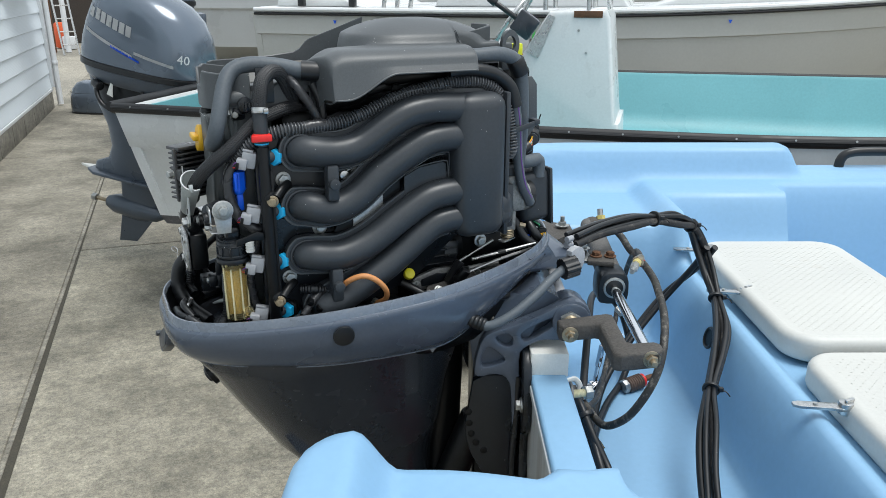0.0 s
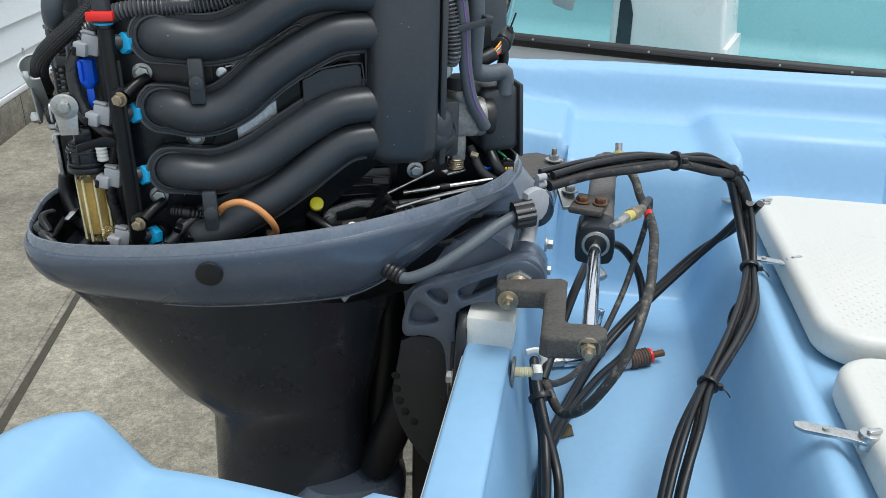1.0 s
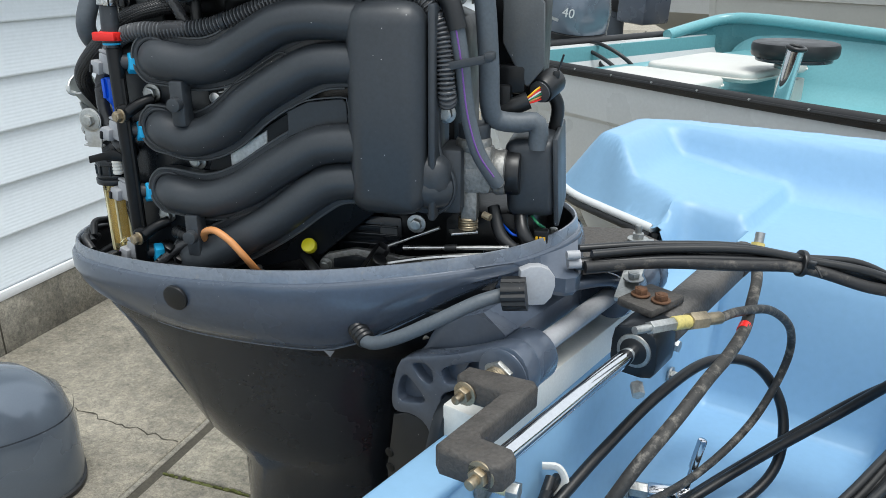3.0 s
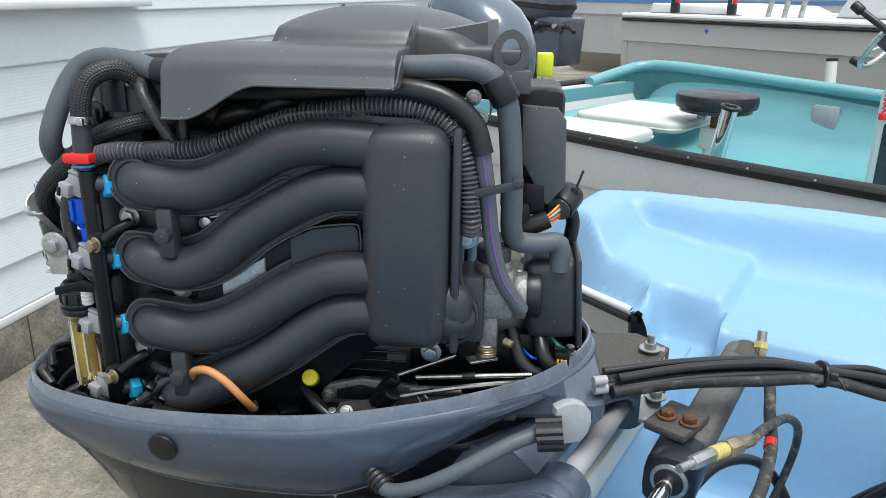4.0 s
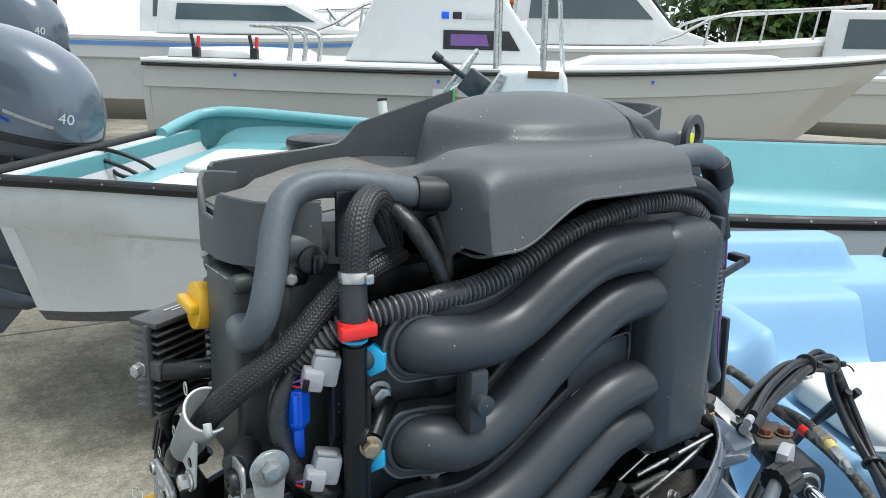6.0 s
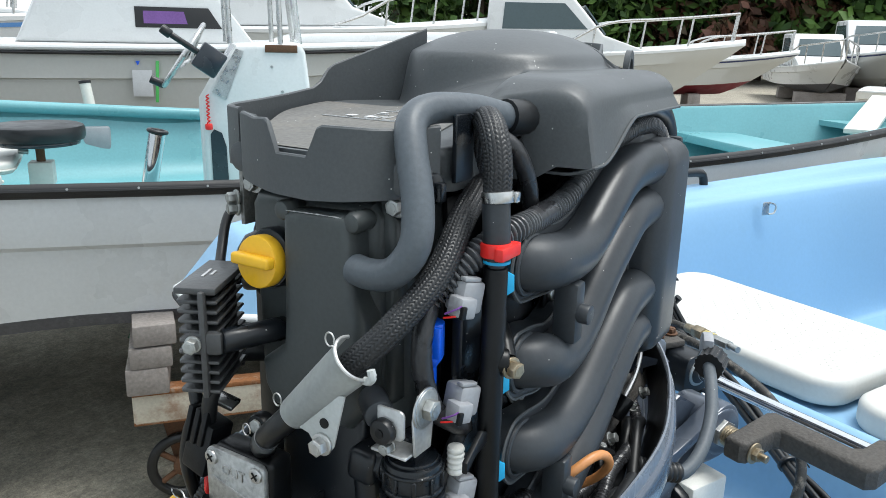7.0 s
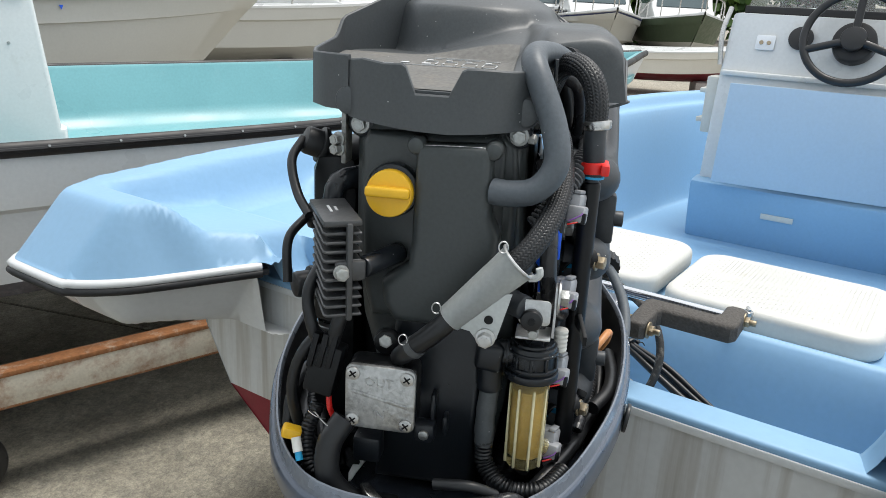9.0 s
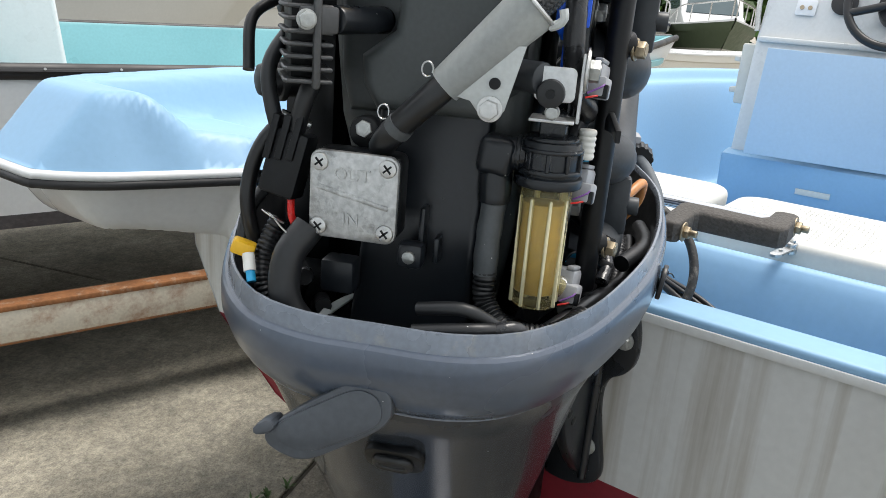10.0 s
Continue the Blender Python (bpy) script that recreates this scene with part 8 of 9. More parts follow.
part("liner", hull_band(TS0, TS1, TBW, 1.0, 0.14, [(1, 0, 1.0, 0), (1, -0.008, 1.014, 0), (1, -0.026, 1.014, 0.02), (1, -0.036, 1.0, 0.03), (0.95, -0.040, 0.80, 0.15), (0.90, -0.05, 0.72, 0.3), (0.84, -0.06, 0.70, 0.35), (0.0, 0, 0.70, 0.5)], full=TFULL), M_TEAL, tboat, "teal painted inside")
part("stern", raked(stern_plate(TS0 + 0.025, TBW, [(1, 0, 1.0), (0.98, 0, 0.8), (0.95, 0, 0.62), (0.0, 0, 0.45)])), M_WHITE, tboat)
part("stern_lining", stern_plate(TS0 + 0.062, TBW * 0.97, [(1, 0, 0.995), (0.98, 0, 0.8), (0.92, 0, 0.69)], 0.014), M_TEAL, tboat, "teal inside of the stern")
# raised rounded corner of the coaming on the far quarter
COAMING = smooth_path([(TS0 + 0.03, 0.40, 1.01), (TS0 + 0.04, 0.66, 1.05), (TS0 + 0.10, 0.82, 1.08), (TS0 + 0.30, 0.875, 1.085), (TS0 + 0.90, 0.92, 1.05), (TS0 + 1.6, 0.955, 1.01)], 0.03)


def coaming_wall(u, v):
    i = u * (len(COAMING) - 1)
    p = COAMING[int(i)].lerp(COAMING[min(len(COAMING) - 1, int(i) + 1)], i - int(i))
    return p.x, p.y, 0.90 + (p.z - 0.90) * v


part("coaming_wall", sheet(60, 2, coaming_wall, 0.03), M_TEAL, tboat, "teal inner wall under the coaming")
part("quarter_coaming", tube([(TS0 + 0.03, 0.40, 1.01), (TS0 + 0.04, 0.66, 1.05), (TS0 + 0.10, 0.82, 1.08), (TS0 + 0.30, 0.875, 1.085), (TS0 + 0.90, 0.92, 1.05), (TS0 + 1.6, 0.955, 1.01)], 0.030, 12, 0.03), M_TEAL, tboat, "raised teal quarter coaming")
for m in (-1, 1):
    pts = [(float(x), m * (teal_rail(x)[0] + 0.010), teal_rail(x)[1] + 0.004) for x in np.linspace(TS0, TS1, 48)]
    rl = part("rub_rail", tube(pts, 0.0170, 10, 0.08, flat=1.25), M_RAIL, tboat, "black rubber rubbing rail")
    part("rail_ridge", tube([(x, y + m * 0.012, z + 0.002) for x, y, z in pts], 0.0075, 8, 0.08), M_RAIL, rl)
    if m < 0:
        for x in np.arange(TS0 + 0.1, 3.4, 0.185):
            w, z = teal_rail(float(x))
            part("rail_screw", cyl(0.0035, 0.006, face_pose((float(x), -w - 0.027, z + 0.012), (0, -1, 0.25)), 10), M_ZINC, rl)
part("stern_rail", tube([(TS0 - 0.03, -0.89, 1.004), (TS0 - 0.03, 0.89, 1.004)], 0.022, 10, 0.1), M_RAIL, tboat)
for x, w in ((2.9, 1.25), (-1.12, 1.72)):
    part("thwart", box((0.34, w, 0.05), pose(x, 0, 0.90), 0.012), M_TEAL, tboat)
part("bow_deck", prism([(3.5, -0.42), (3.8, -0.28), (4.12, -0.08), (4.12, 0.08), (3.8, 0.28), (3.5, 0.42)], 0.03, pose(0, 0, 1.00)), M_TEAL, tboat)
rb = part("frame_rib", box((0.11, 0.035, 0.24), pose(1.70, 0.915, 0.86, -10, 0, 0), 0.014, 3), M_TEAL, tboat)
part("rib_fitting", box((0.03, 0.02, 0.03), pose(1.70, 0.885, 0.92), 0.005), M_ZINC, rb)
# white planks at the bow
pl = tagged(part("bow_plank", box((1.05, 0.14, 0.025), TEAL @ pose(3.55, 0.0, 1.085, 0, -6, 38), 0.004), M_OFFW), "cream painted plank across the bow", "plank")
for x, y, w, l, turn in ((-0.86, 0.02, 0.50, 0.58, 6), (-0.80, -0.58, 0.46, 0.36, 2)):
    cu = thing("seat_cushion", "cream padded cushion on the teal thwart", "cushion", TEAL @ pose(x, y, 0.945, 0, 0, turn), group="thwart cushions")
    part("pad", prism(rounded(w, l, 0.07), 0.045, None, 0.014, 3), M_SEAT, cu)
    part("welt", tube([(px, py, -0.006) for px, py in rounded(w + 0.004, l + 0.004, 0.072)] + [(w / 2 + 0.002, 0, -0.006)], 0.004, 8, 0.02), M_OFFW, cu)
stool = thing("round_stool", "round black padded stool on a white post", "stool", TEAL @ pose(-0.52, -0.06, 0.70))
part("seat", cyl(0.165, 0.060, pose(0, 0, 0.355), 40, 0.016), M_BLKRUB, stool)
part("seat_pan", cyl(0.145, 0.016, pose(0, 0, 0.318), 36, 0.004), M_APRON, stool)
part("post", rod((0, 0, 0), (0, 0, 0.20), 0.034, 20), M_OFFW, stool)
part("clamp_collar", box((0.085, 0.075, 0.09), pose(0, 0, 0.20), 0.006), M_OFFW, stool)
part("spindle", rod((0, 0, 0.22), (0, 0, 0.32), 0.016, 14), M_RUST, stool)
part("clamp_knob", rod((-0.04, 0, 0.28), (-0.075, 0, 0.285), 0.010, 12, 0.003), M_ZINC, stool)
rh = thing("rod_holder", "stainless rod holder tube with black rim", "rod holder", TEAL @ pose(-0.085, -0.90, 0.0))
part("tube", rod((-0.015, 0.02, 0.96), (0.025, -0.005, 1.150), 0.0235, 24), M_CHROME, rh)
part("rim", tube([(0.026 + 0.0245 * math.cos(v), -0.005 + 0.0245 * math.sin(v), 1.155 - 0.005 * math.cos(v)) for v in np.linspace(0, 2 * math.pi, 21)], 0.0060, 10, 0.004), M_BLKRUB, rh)
part("bore", rod((0.0247, -0.0046, 1.148), (0.0255, -0.005, 1.152), 0.0225, 20), M_PIT, rh)
rh2 = thing("rod_holder", "white rod holder on the far gunwale", "rod holder", TEAL @ pose(-0.43, 0.965, 0.0))
part("tube", rod((0, -0.02, 0.92), (-0.035, 0.02, 1.17), 0.026, 18), M_OFFW, rh2)
part("rim", rod((-0.034, 0.019, 1.165), (-0.036, 0.021, 1.180), 0.029, 18, 0.003), M_BLKRUB, rh2)
part("foot", box((0.13, 0.03, 0.12), pose(0.005, -0.055, 0.90), 0.012), M_GREYCON, rh2)
# small console with wheel and throttle
CONSOLE = TEAL @ pose(0.0, 0.17, 0.0)
tc = thing("small_console", "white narrow console with wheel and throttle lever", "console", CONSOLE)
part("body", prism([(0.07, 0.70), (0.07, 1.14), (0.22, 1.385), (0.48, 1.395), (0.50, 1.36), (0.555, 0.88), (0.575, 0.88), (0.585, 0.70)], 0.46, pose(0, 0.05, 0) @ XZ, 0.022, 3), M_WHITE, tc, "white moulded console body")
part("dark_recess", prism([(0.105, 0.72), (0.105, 1.03), (0.120, 1.05), (0.150, 1.035), (0.165, 0.98), (0.17, 0.72)], 0.01, pose(0, -0.18, 0) @ XZ), M_APRON, tc)
part("side_plate", prism([(0.12, 1.20), (0.22, 1.37), (0.25, 1.36), (0.175, 1.17)], 0.006, pose(0, -0.185, 0) @ XZ), M_STEEL, tc)
ctl = part("control_box", box((0.105, 0.06, 0.105), pose(0.115, -0.215, 1.325, 0, 35, 0), 0.01), M_APRON, tc, "dark throttle control box")
part("throttle_lever", rod((0.075, -0.23, 1.355), (-0.035, -0.235, 1.43), 0.012, 12, 0.004), M_BLKRUB, ctl)
part("lever_knob", rod((-0.02, -0.235, 1.418), (-0.055, -0.235, 1.445), 0.018, 14, 0.006), M_BLKRUB, ctl)
wm = face_pose((0.02, 0.02, 1.335), (-0.82, 0, 0.57))
part("chrome_wheel", tube([wm @ Vector((0.15 * math.cos(a), 0.15 * math.sin(a), 0)) for a in np.linspace(0, 2 * math.pi, 25)], 0.011, 12, 0.02), M_STEEL, tc, "chrome steering wheel")
for a in (90, 210, 330):
    part("wheel_spoke", rod(wm @ Vector((0, 0, -0.03)), wm @ Vector((0.15 * math.cos(radians(a)), 0.15 * math.sin(radians(a)), 0)), 0.007, 10), M_STEEL, tc)
part("wheel_knob", rod(wm @ Vector((-0.02, -0.15, 0)), wm @ Vector((-0.02, -0.16, 0.06)), 0.017, 14, 0.005), M_BLKRUB, tc)
for s in (0.20, 0.40):
    part("screen_post", rod((s, -0.16, 1.39), (s - 0.01, -0.16, 1.95), 0.011, 12), M_STEEL, tc)
    part("screen_post", rod((s, 0.20, 1.39), (s - 0.01, 0.20, 1.95), 0.011, 12), M_STEEL, tc)
ac = part("spray_screen", box((0.006, 0.36, 0.5), pose(0.46, 0.02, 1.64, 0, -6, 0), 0.001), glass_mat("scratched_acrylic", (0.88, 0.91, 0.91), 0.12, 0.12), tc, "scratched clear spray screen")
ac.visible_shadow = False
part("rusty_plate", box((0.13, 0.004, 0.030), pose(0.40, -0.184, 1.372), 0.001), M_RUST, tc)
hose("red_lanyard", [(0.10 + 0.006 * math.cos(k * 1.9), -0.20 + 0.006 * math.sin(k * 1.9), 1.19 - 0.0045 * k) for k in range(26)], 0.0028, M_RED, tc, "red coiled safety lanyard", 8, 0.006)
part("lanyard_end", rod((0.10, -0.20, 1.075), (0.10, -0.20, 1.05), 0.015, 14, 0.005), M_RED, tc)
for s, z in ((0.36, 1.30), (0.40, 1.20)):
    part("console_screw", cyl(0.006, 0.004, face_pose((s, -0.181, z), (0, -1, 0)), 10), M_ZINC, tc)

# trailer under the teal boat: rusty channel, timber blocks, wheel
M_RUSTPAINT = mat("rusty_cream_paint", (0.64, 0.59, 0.49), 0.6, 0, 0.15, 5, 120, 0.15, stain=0.8, stain_color=(0.26, 0.095, 0.030))
M_SCALE = mat("flaking_orange_rust", (0.27, 0.115, 0.045), 0.85, 0, 0.4, 9, 90, 0.5, stain=0.45, stain_color=(0.58, 0.53, 0.44))
M_TIMBER = mat("weathered_timber", (0.30, 0.27, 0.25), 0.85, 0, 0.3, 5, 90, 0.35, stain=0.3, stain_color=(0.13, 0.11, 0.10))
tr = thing("boat_trailer", "rusty cream painted steel trailer under the boat", "trailer", TEAL)
for y in (-1.00,):
    part("side_channel", box((2.7, 0.05, 0.11), pose(1.165, y, 0.335), 0.006), M_RUSTPAINT, tr, "rusty channel beam")
    part("lower_flange", box((2.7, 0.09, 0.012), pose(1.165, y + 0.02, 0.286), 0.003), M_SCALE, tr, "flaking rusty flange")
    part("upper_flange", box((2.7, 0.058, 0.016), pose(1.165, y, 0.386), 0.003), M_SCALE, tr, "flaking rusty flange")
part("side_channel", box((2.7, 0.05, 0.11), pose(1.165, 0.95, 0.335), 0.006), M_RUSTPAINT, tr)
for s in (-0.15, 1.2, 2.45):
    part("cross_channel", box((0.07, 1.90, 0.10), pose(s, -0.02, 0.33), 0.005), M_RUSTPAINT, tr)
for s in (-0.05, 2.2):
    for y in (-0.94, 0.94):
        fork = part("wheel_fork", loft([[(s + a * w, y + c, z) for a, c in ((-1, -0.035), (1, -0.035), (1, 0.035), (-1, 0.035))] for z, w in ((0.285, 0.062), (0.12, 0.028))]), M_RUST, tr)
        tyre = part("tyre", tube([(s + 0.098 * math.cos(a), y - 0.05, 0.112 + 0.098 * math.sin(a)) for a in np.linspace(0, 2 * math.pi, 29)], 0.016, 12, 0.02), M_BLKRUB, tr)
        part("wheel_disc", rod((s, y - 0.062, 0.112), (s, y - 0.038, 0.112), 0.035, 20, 0.004), M_RUST, tyre)
        for k in range(5):
            a = 2 * math.pi * k / 5
            part("wheel_spoke", rod((s, y - 0.05, 0.112), (s + 0.088 * math.cos(a), y - 0.05, 0.112 + 0.088 * math.sin(a)), 0.010, 8), M_RUST, tyre)
for s, y in ((-0.135, -0.90), (-0.135, 0.75), (2.2, 0.0)):
    for k, z in enumerate((0.39, 0.475, 0.545)):
        tagged(part("timber_block", box((0.12, 0.30, 0.085 if k == 0 else 0.066), TEAL @ pose(s + 0.01 * k, y, z + (0.043 if k == 0 else 0.033), 0, 0, 2 * k), 0.006), M_TIMBER), "weathered squared timber block on the trailer", "timber block", "trailer blocks")
rag = tagged(part("green_rag", tube([TEAL @ Vector(p) for p in ((-0.16, -0.80, 0.56), (-0.155, -0.81, 0.52), (-0.17, -0.82, 0.49), (-0.16, -0.82, 0.46))], 0.03, 10, 0.008, shape=ribs(0.03, 0.5), flat=0.5), mat("green_cloth", (0.015, 0.10, 0.045), 0.9)), "dark green rag hanging from the timber", "rag")

# ---- grey outboards with cowl on ----
M_COWLG = mat("glossy_grey_cowl", (0.115, 0.142, 0.180), 0.24, 0.3, 0.06, 4, 200, 0.02, coat=0.5)
KX, LEG = 0.85, 0.113     # the cowl's length, and how far forward the leg stands
M_DECAL = mat("silver_decal", (0.62, 0.63, 0.63), 0.35, 0.2, 0.1, 30, 300, 0.0)
M_COWLB = mat("painted_grey_leg", (0.075, 0.094, 0.122), 0.34, 0.2, 0.12, 6, 200, 0.03, coat=0.2, stain=0.1, stain_color=(0.12, 0.13, 0.14))


def cowl_ring(xr, xf, hw, z, e=2.6):
    return super_ring(xr * KX, xf * KX, hw, z, e)


def leg_ring(xr, xf, hw, z, e=2.4):
    return super_ring(xr + LEG, xf + LEG, hw, z, e)


def closed_motor(label, cables):
    mo = thing("closed_outboard", label, "outboard motor")
    part("top_cowl", loft([cowl_ring(-0.37, 0.32, 0.165, 0.135, 2.9), cowl_ring(-0.386, 0.334, 0.180, 0.142, 2.9), cowl_ring(-0.388, 0.335, 0.182, 0.165, 2.9), cowl_ring(-0.382, 0.335, 0.186, 0.23, 2.8), cowl_ring(-0.366, 0.312, 0.181, 0.31, 2.6), cowl_ring(-0.343, 0.262, 0.168, 0.38, 2.45), cowl_ring(-0.318, 0.190, 0.150, 0.430, 2.35), cowl_ring(-0.290, 0.085, 0.120, 0.467, 2.3), cowl_ring(-0.255, -0.03, 0.085, 0.490, 2.2), cowl_ring(-0.21, -0.12, 0.035, 0.500, 2.0)]), M_COWLG, mo, "glossy grey top cowl")
    part("seam_band", loft([cowl_ring(-0.380, 0.330, 0.180, 0.110, 2.8), cowl_ring(-0.392, 0.339, 0.188, 0.114, 2.8), cowl_ring(-0.392, 0.339, 0.188, 0.137, 2.8), cowl_ring(-0.38, 0.33, 0.18, 0.141, 2.8)]), M_BLKRUB, mo, "black rubber seam band")
    part("lower_cowl", loft([cowl_ring(-0.34, 0.27, 0.150, 0.045, 2.5), cowl_ring(-0.365, 0.315, 0.170, 0.070, 2.6), cowl_ring(-0.380, 0.332, 0.180, 0.112, 2.7)]), M_COWLB, mo)
    part("engine_pan", loft([cowl_ring(-0.30, 0.26, 0.135, -0.06, 2.5), cowl_ring(-0.32, 0.28, 0.142, 0.05, 2.5)]), M_PIT, mo, "black engine pan")
    part("mid_leg", loft([leg_ring(-0.425, -0.16, 0.110, 0.055), leg_ring(-0.390, -0.10, 0.100, -0.06), leg_ring(-0.33, -0.06, 0.080, -0.18), leg_ring(-0.31, -0.05, 0.064, -0.28), leg_ring(-0.33, -0.04, 0.055, -0.35), leg_ring(-0.40, -0.04, 0.05, -0.385), leg_ring(-0.41, -0.04, 0.05, -0.43)]), M_COWLB, mo)
    part("swivel", box((0.22, 0.20, 0.24), pose(0.06, 0, -0.06), 0.03), M_PIT, mo)
    part("clamp", box((0.22, 0.26, 0.30), pose(0.22, 0, -0.08), 0.02), M_COWL, mo)
    vp = part("vent_plate", prism([(-0.42 + LEG, -0.05), (-0.36 + LEG, -0.09), (-0.08 + LEG, -0.08), (0.02 + LEG, -0.03), (0.02 + LEG, 0.03), (-0.08 + LEG, 0.08), (-0.36 + LEG, 0.09), (-0.42 + LEG, 0.05)], 0.016, pose(0, 0, -0.425), 0.005), M_COWLB, mo)
    part("trim_tab", prism([(-0.49 + LEG, -0.006), (-0.41 + LEG, -0.030), (-0.41 + LEG, 0.030)], 0.014, pose(0, 0, -0.427), 0.004), M_WHITEP, vp, "pale zinc trim tab")
    part("gear_case", loft([[(x + LEG, r * math.cos(2 * math.pi * i / 20), -0.585 + r * math.sin(2 * math.pi * i / 20)) for i in range(20)] for x, r in ((-0.33, 0.03), (-0.28, 0.05), (-0.15, 0.055), (-0.05, 0.04), (0.0, 0.01))]), M_COWLB, mo)
    part("strut", loft([leg_ring(-0.27, -0.04, 0.03, -0.42, 2), leg_ring(-0.25, -0.05, 0.03, -0.57, 2)]), M_COWLB, mo)
    part("skeg", prism([(-0.25 + LEG, -0.60), (-0.06 + LEG, -0.60), (-0.16 + LEG, -0.76), (-0.26 + LEG, -0.78)], 0.012, XZ, 0.004), M_COWLB, mo)
    hub = part("propeller_shaft", rod((-0.33 + LEG, 0, -0.585), (-0.43 + LEG, 0, -0.585), 0.010, 16, 0.002), M_BRASS, mo, "bare propeller shaft")
    part("shaft_nut", rod((-0.40 + LEG, 0, -0.585), (-0.425 + LEG, 0, -0.585), 0.020, 6, 0.002), M_ZINC, hub)
    # maker's lettering becomes plain pale bars; stripes as on the cowl
    rings = ((0.15, -0.388 * KX, 0.335 * KX, 0.182, 2.9), (0.23, -0.382 * KX, 0.335 * KX, 0.186, 2.8), (0.31, -0.366 * KX, 0.312 * KX, 0.181, 2.6), (0.38, -0.343 * KX, 0.262 * KX, 0.168, 2.45))

    def cowl_y(x, z):
        xr, xf, hw, e = (float(np.interp(z, [r[0] for r in rings], [r[k] for r in rings])) for k in (1, 2, 3, 4))
        f = min(0.97, abs(x - (xr + xf) / 2) / ((xf - xr) / 2))
        return -hw * (1 - f ** e) ** (1 / e) - 0.003

    def decal(name, x0, x1, z0, z1, high, mt):
        def at(u, v):
            x, z = (x0 + (x1 - x0) * u) * KX, z0 + (z1 - z0) * u + high * v
            return x, cowl_y(x, z), z
        part(name, sheet(16, 3, at, 0.001), mt, mo)

    for k in range(6):
        x = -0.225 + 0.0400 * k
        decal("marking_bar", x, x + 0.031, 0.330 - 0.0085 * k, 0.3250 - 0.0085 * k, 0.046, M_DECAL)
    decal("marking_disc", -0.278, -0.242, 0.338, 0.330, 0.040, M_DECAL)
    decal("stripe", -0.290, 0.02, 0.272, 0.196, 0.014, M_DECAL)
    decal("stripe", -0.110, 0.06, 0.224, 0.182, 0.010, M_BLUEP)
    decal("marking_bar", 0.03, 0.24, 0.216, 0.186, 0.013, M_DECAL)
    letters("40", 0.055, face_pose((0.290 * KX, -0.148, 0.232), (0.55, -1, 0.05)), M_DECAL, mo, "horsepower_number", 0.002)
    part("intake_slot", prism([(-0.03, -0.006), (0.03, 0.0), (0.03, 0.008), (-0.02, 0.010)], 0.01, face_pose((-0.06, -0.130, 0.444), (0, -1, 1.1)), 0.001), M_PIT, mo)
    hose("steering_cable", [(0.02, -0.12, 0.03), (0.10, -0.17, -0.02), (0.20, -0.16, 0.02), (0.36, -0.12, 0.02), (0.46, -0.16, 0.00)], 0.012, M_BLKRUB, mo)
    hose("fuel_line", [(-0.20, -0.13, 0.05), (-0.17, -0.165, -0.01), (-0.12, -0.175, -0.05), (-0.03, -0.17, -0.065), (0.06, -0.15, -0.04)], 0.011, M_BLKRUB, mo)
    hose("small_hose", [(0.05, -0.15, 0.05), (0.08, -0.17, 0.0), (0.14, -0.17, -0.03), (0.20, -0.16, 0.03)], 0.008, M_BLKRUB, mo)
    for rise, out in ((0.14, 0.00), (0.10, -0.06), (0.05, 0.05)) if cables else ():
        hose("control_cable", [(0.18, -0.06 + out, 0.04), (0.30, -0.05 + out, 0.06 + 0.4 * rise), (0.42, -0.08 + 0.4 * out, rise), (0.54, -0.04 + out, 0.7 * rise), (0.60, 0.06 + out, -0.02), (0.52, 0.16, -0.10)], 0.008, M_BLKRUB, mo)
    part("linkage", box((0.20, 0.04, 0.05), pose(0.24, -0.12, 0.01), 0.008), M_CASTIRON, mo)
    for x in (0.16, 0.30):
        part("linkage_bolt", rod((x, -0.14, 0.02), (x, -0.165, 0.02), 0.015, 8), M_ZINC, mo)
    part("hose_plug", rod((-0.21, -0.135, 0.035), (-0.16, -0.16, 0.030), 0.020, 14, 0.004), M_BLKRUB, mo)
    part("pale_tag", prism([(-0.020, -0.02), (0.012, -0.028), (0.006, 0.03), (-0.006, 0.034)], 0.003, face_pose((-0.10, -0.165, 0.025), (0, -1, 0.1)), 0.001), M_WHITEP, mo, "white paper tag")
    return mo


om = closed_motor("grey outboard motor with closed cowl on the stern", True)
om.matrix_basis = pose(-0.055, 3.341, 0.932, 0, 10.8, -40) @ Matrix.Scale(1.14, 4)
om2 = closed_motor("large grey outboard motor behind the first one", False)
om2.matrix_basis = pose(0.30, 6.9, 1.18, 0, 4, -40) @ Matrix.Scale(1.45, 4)

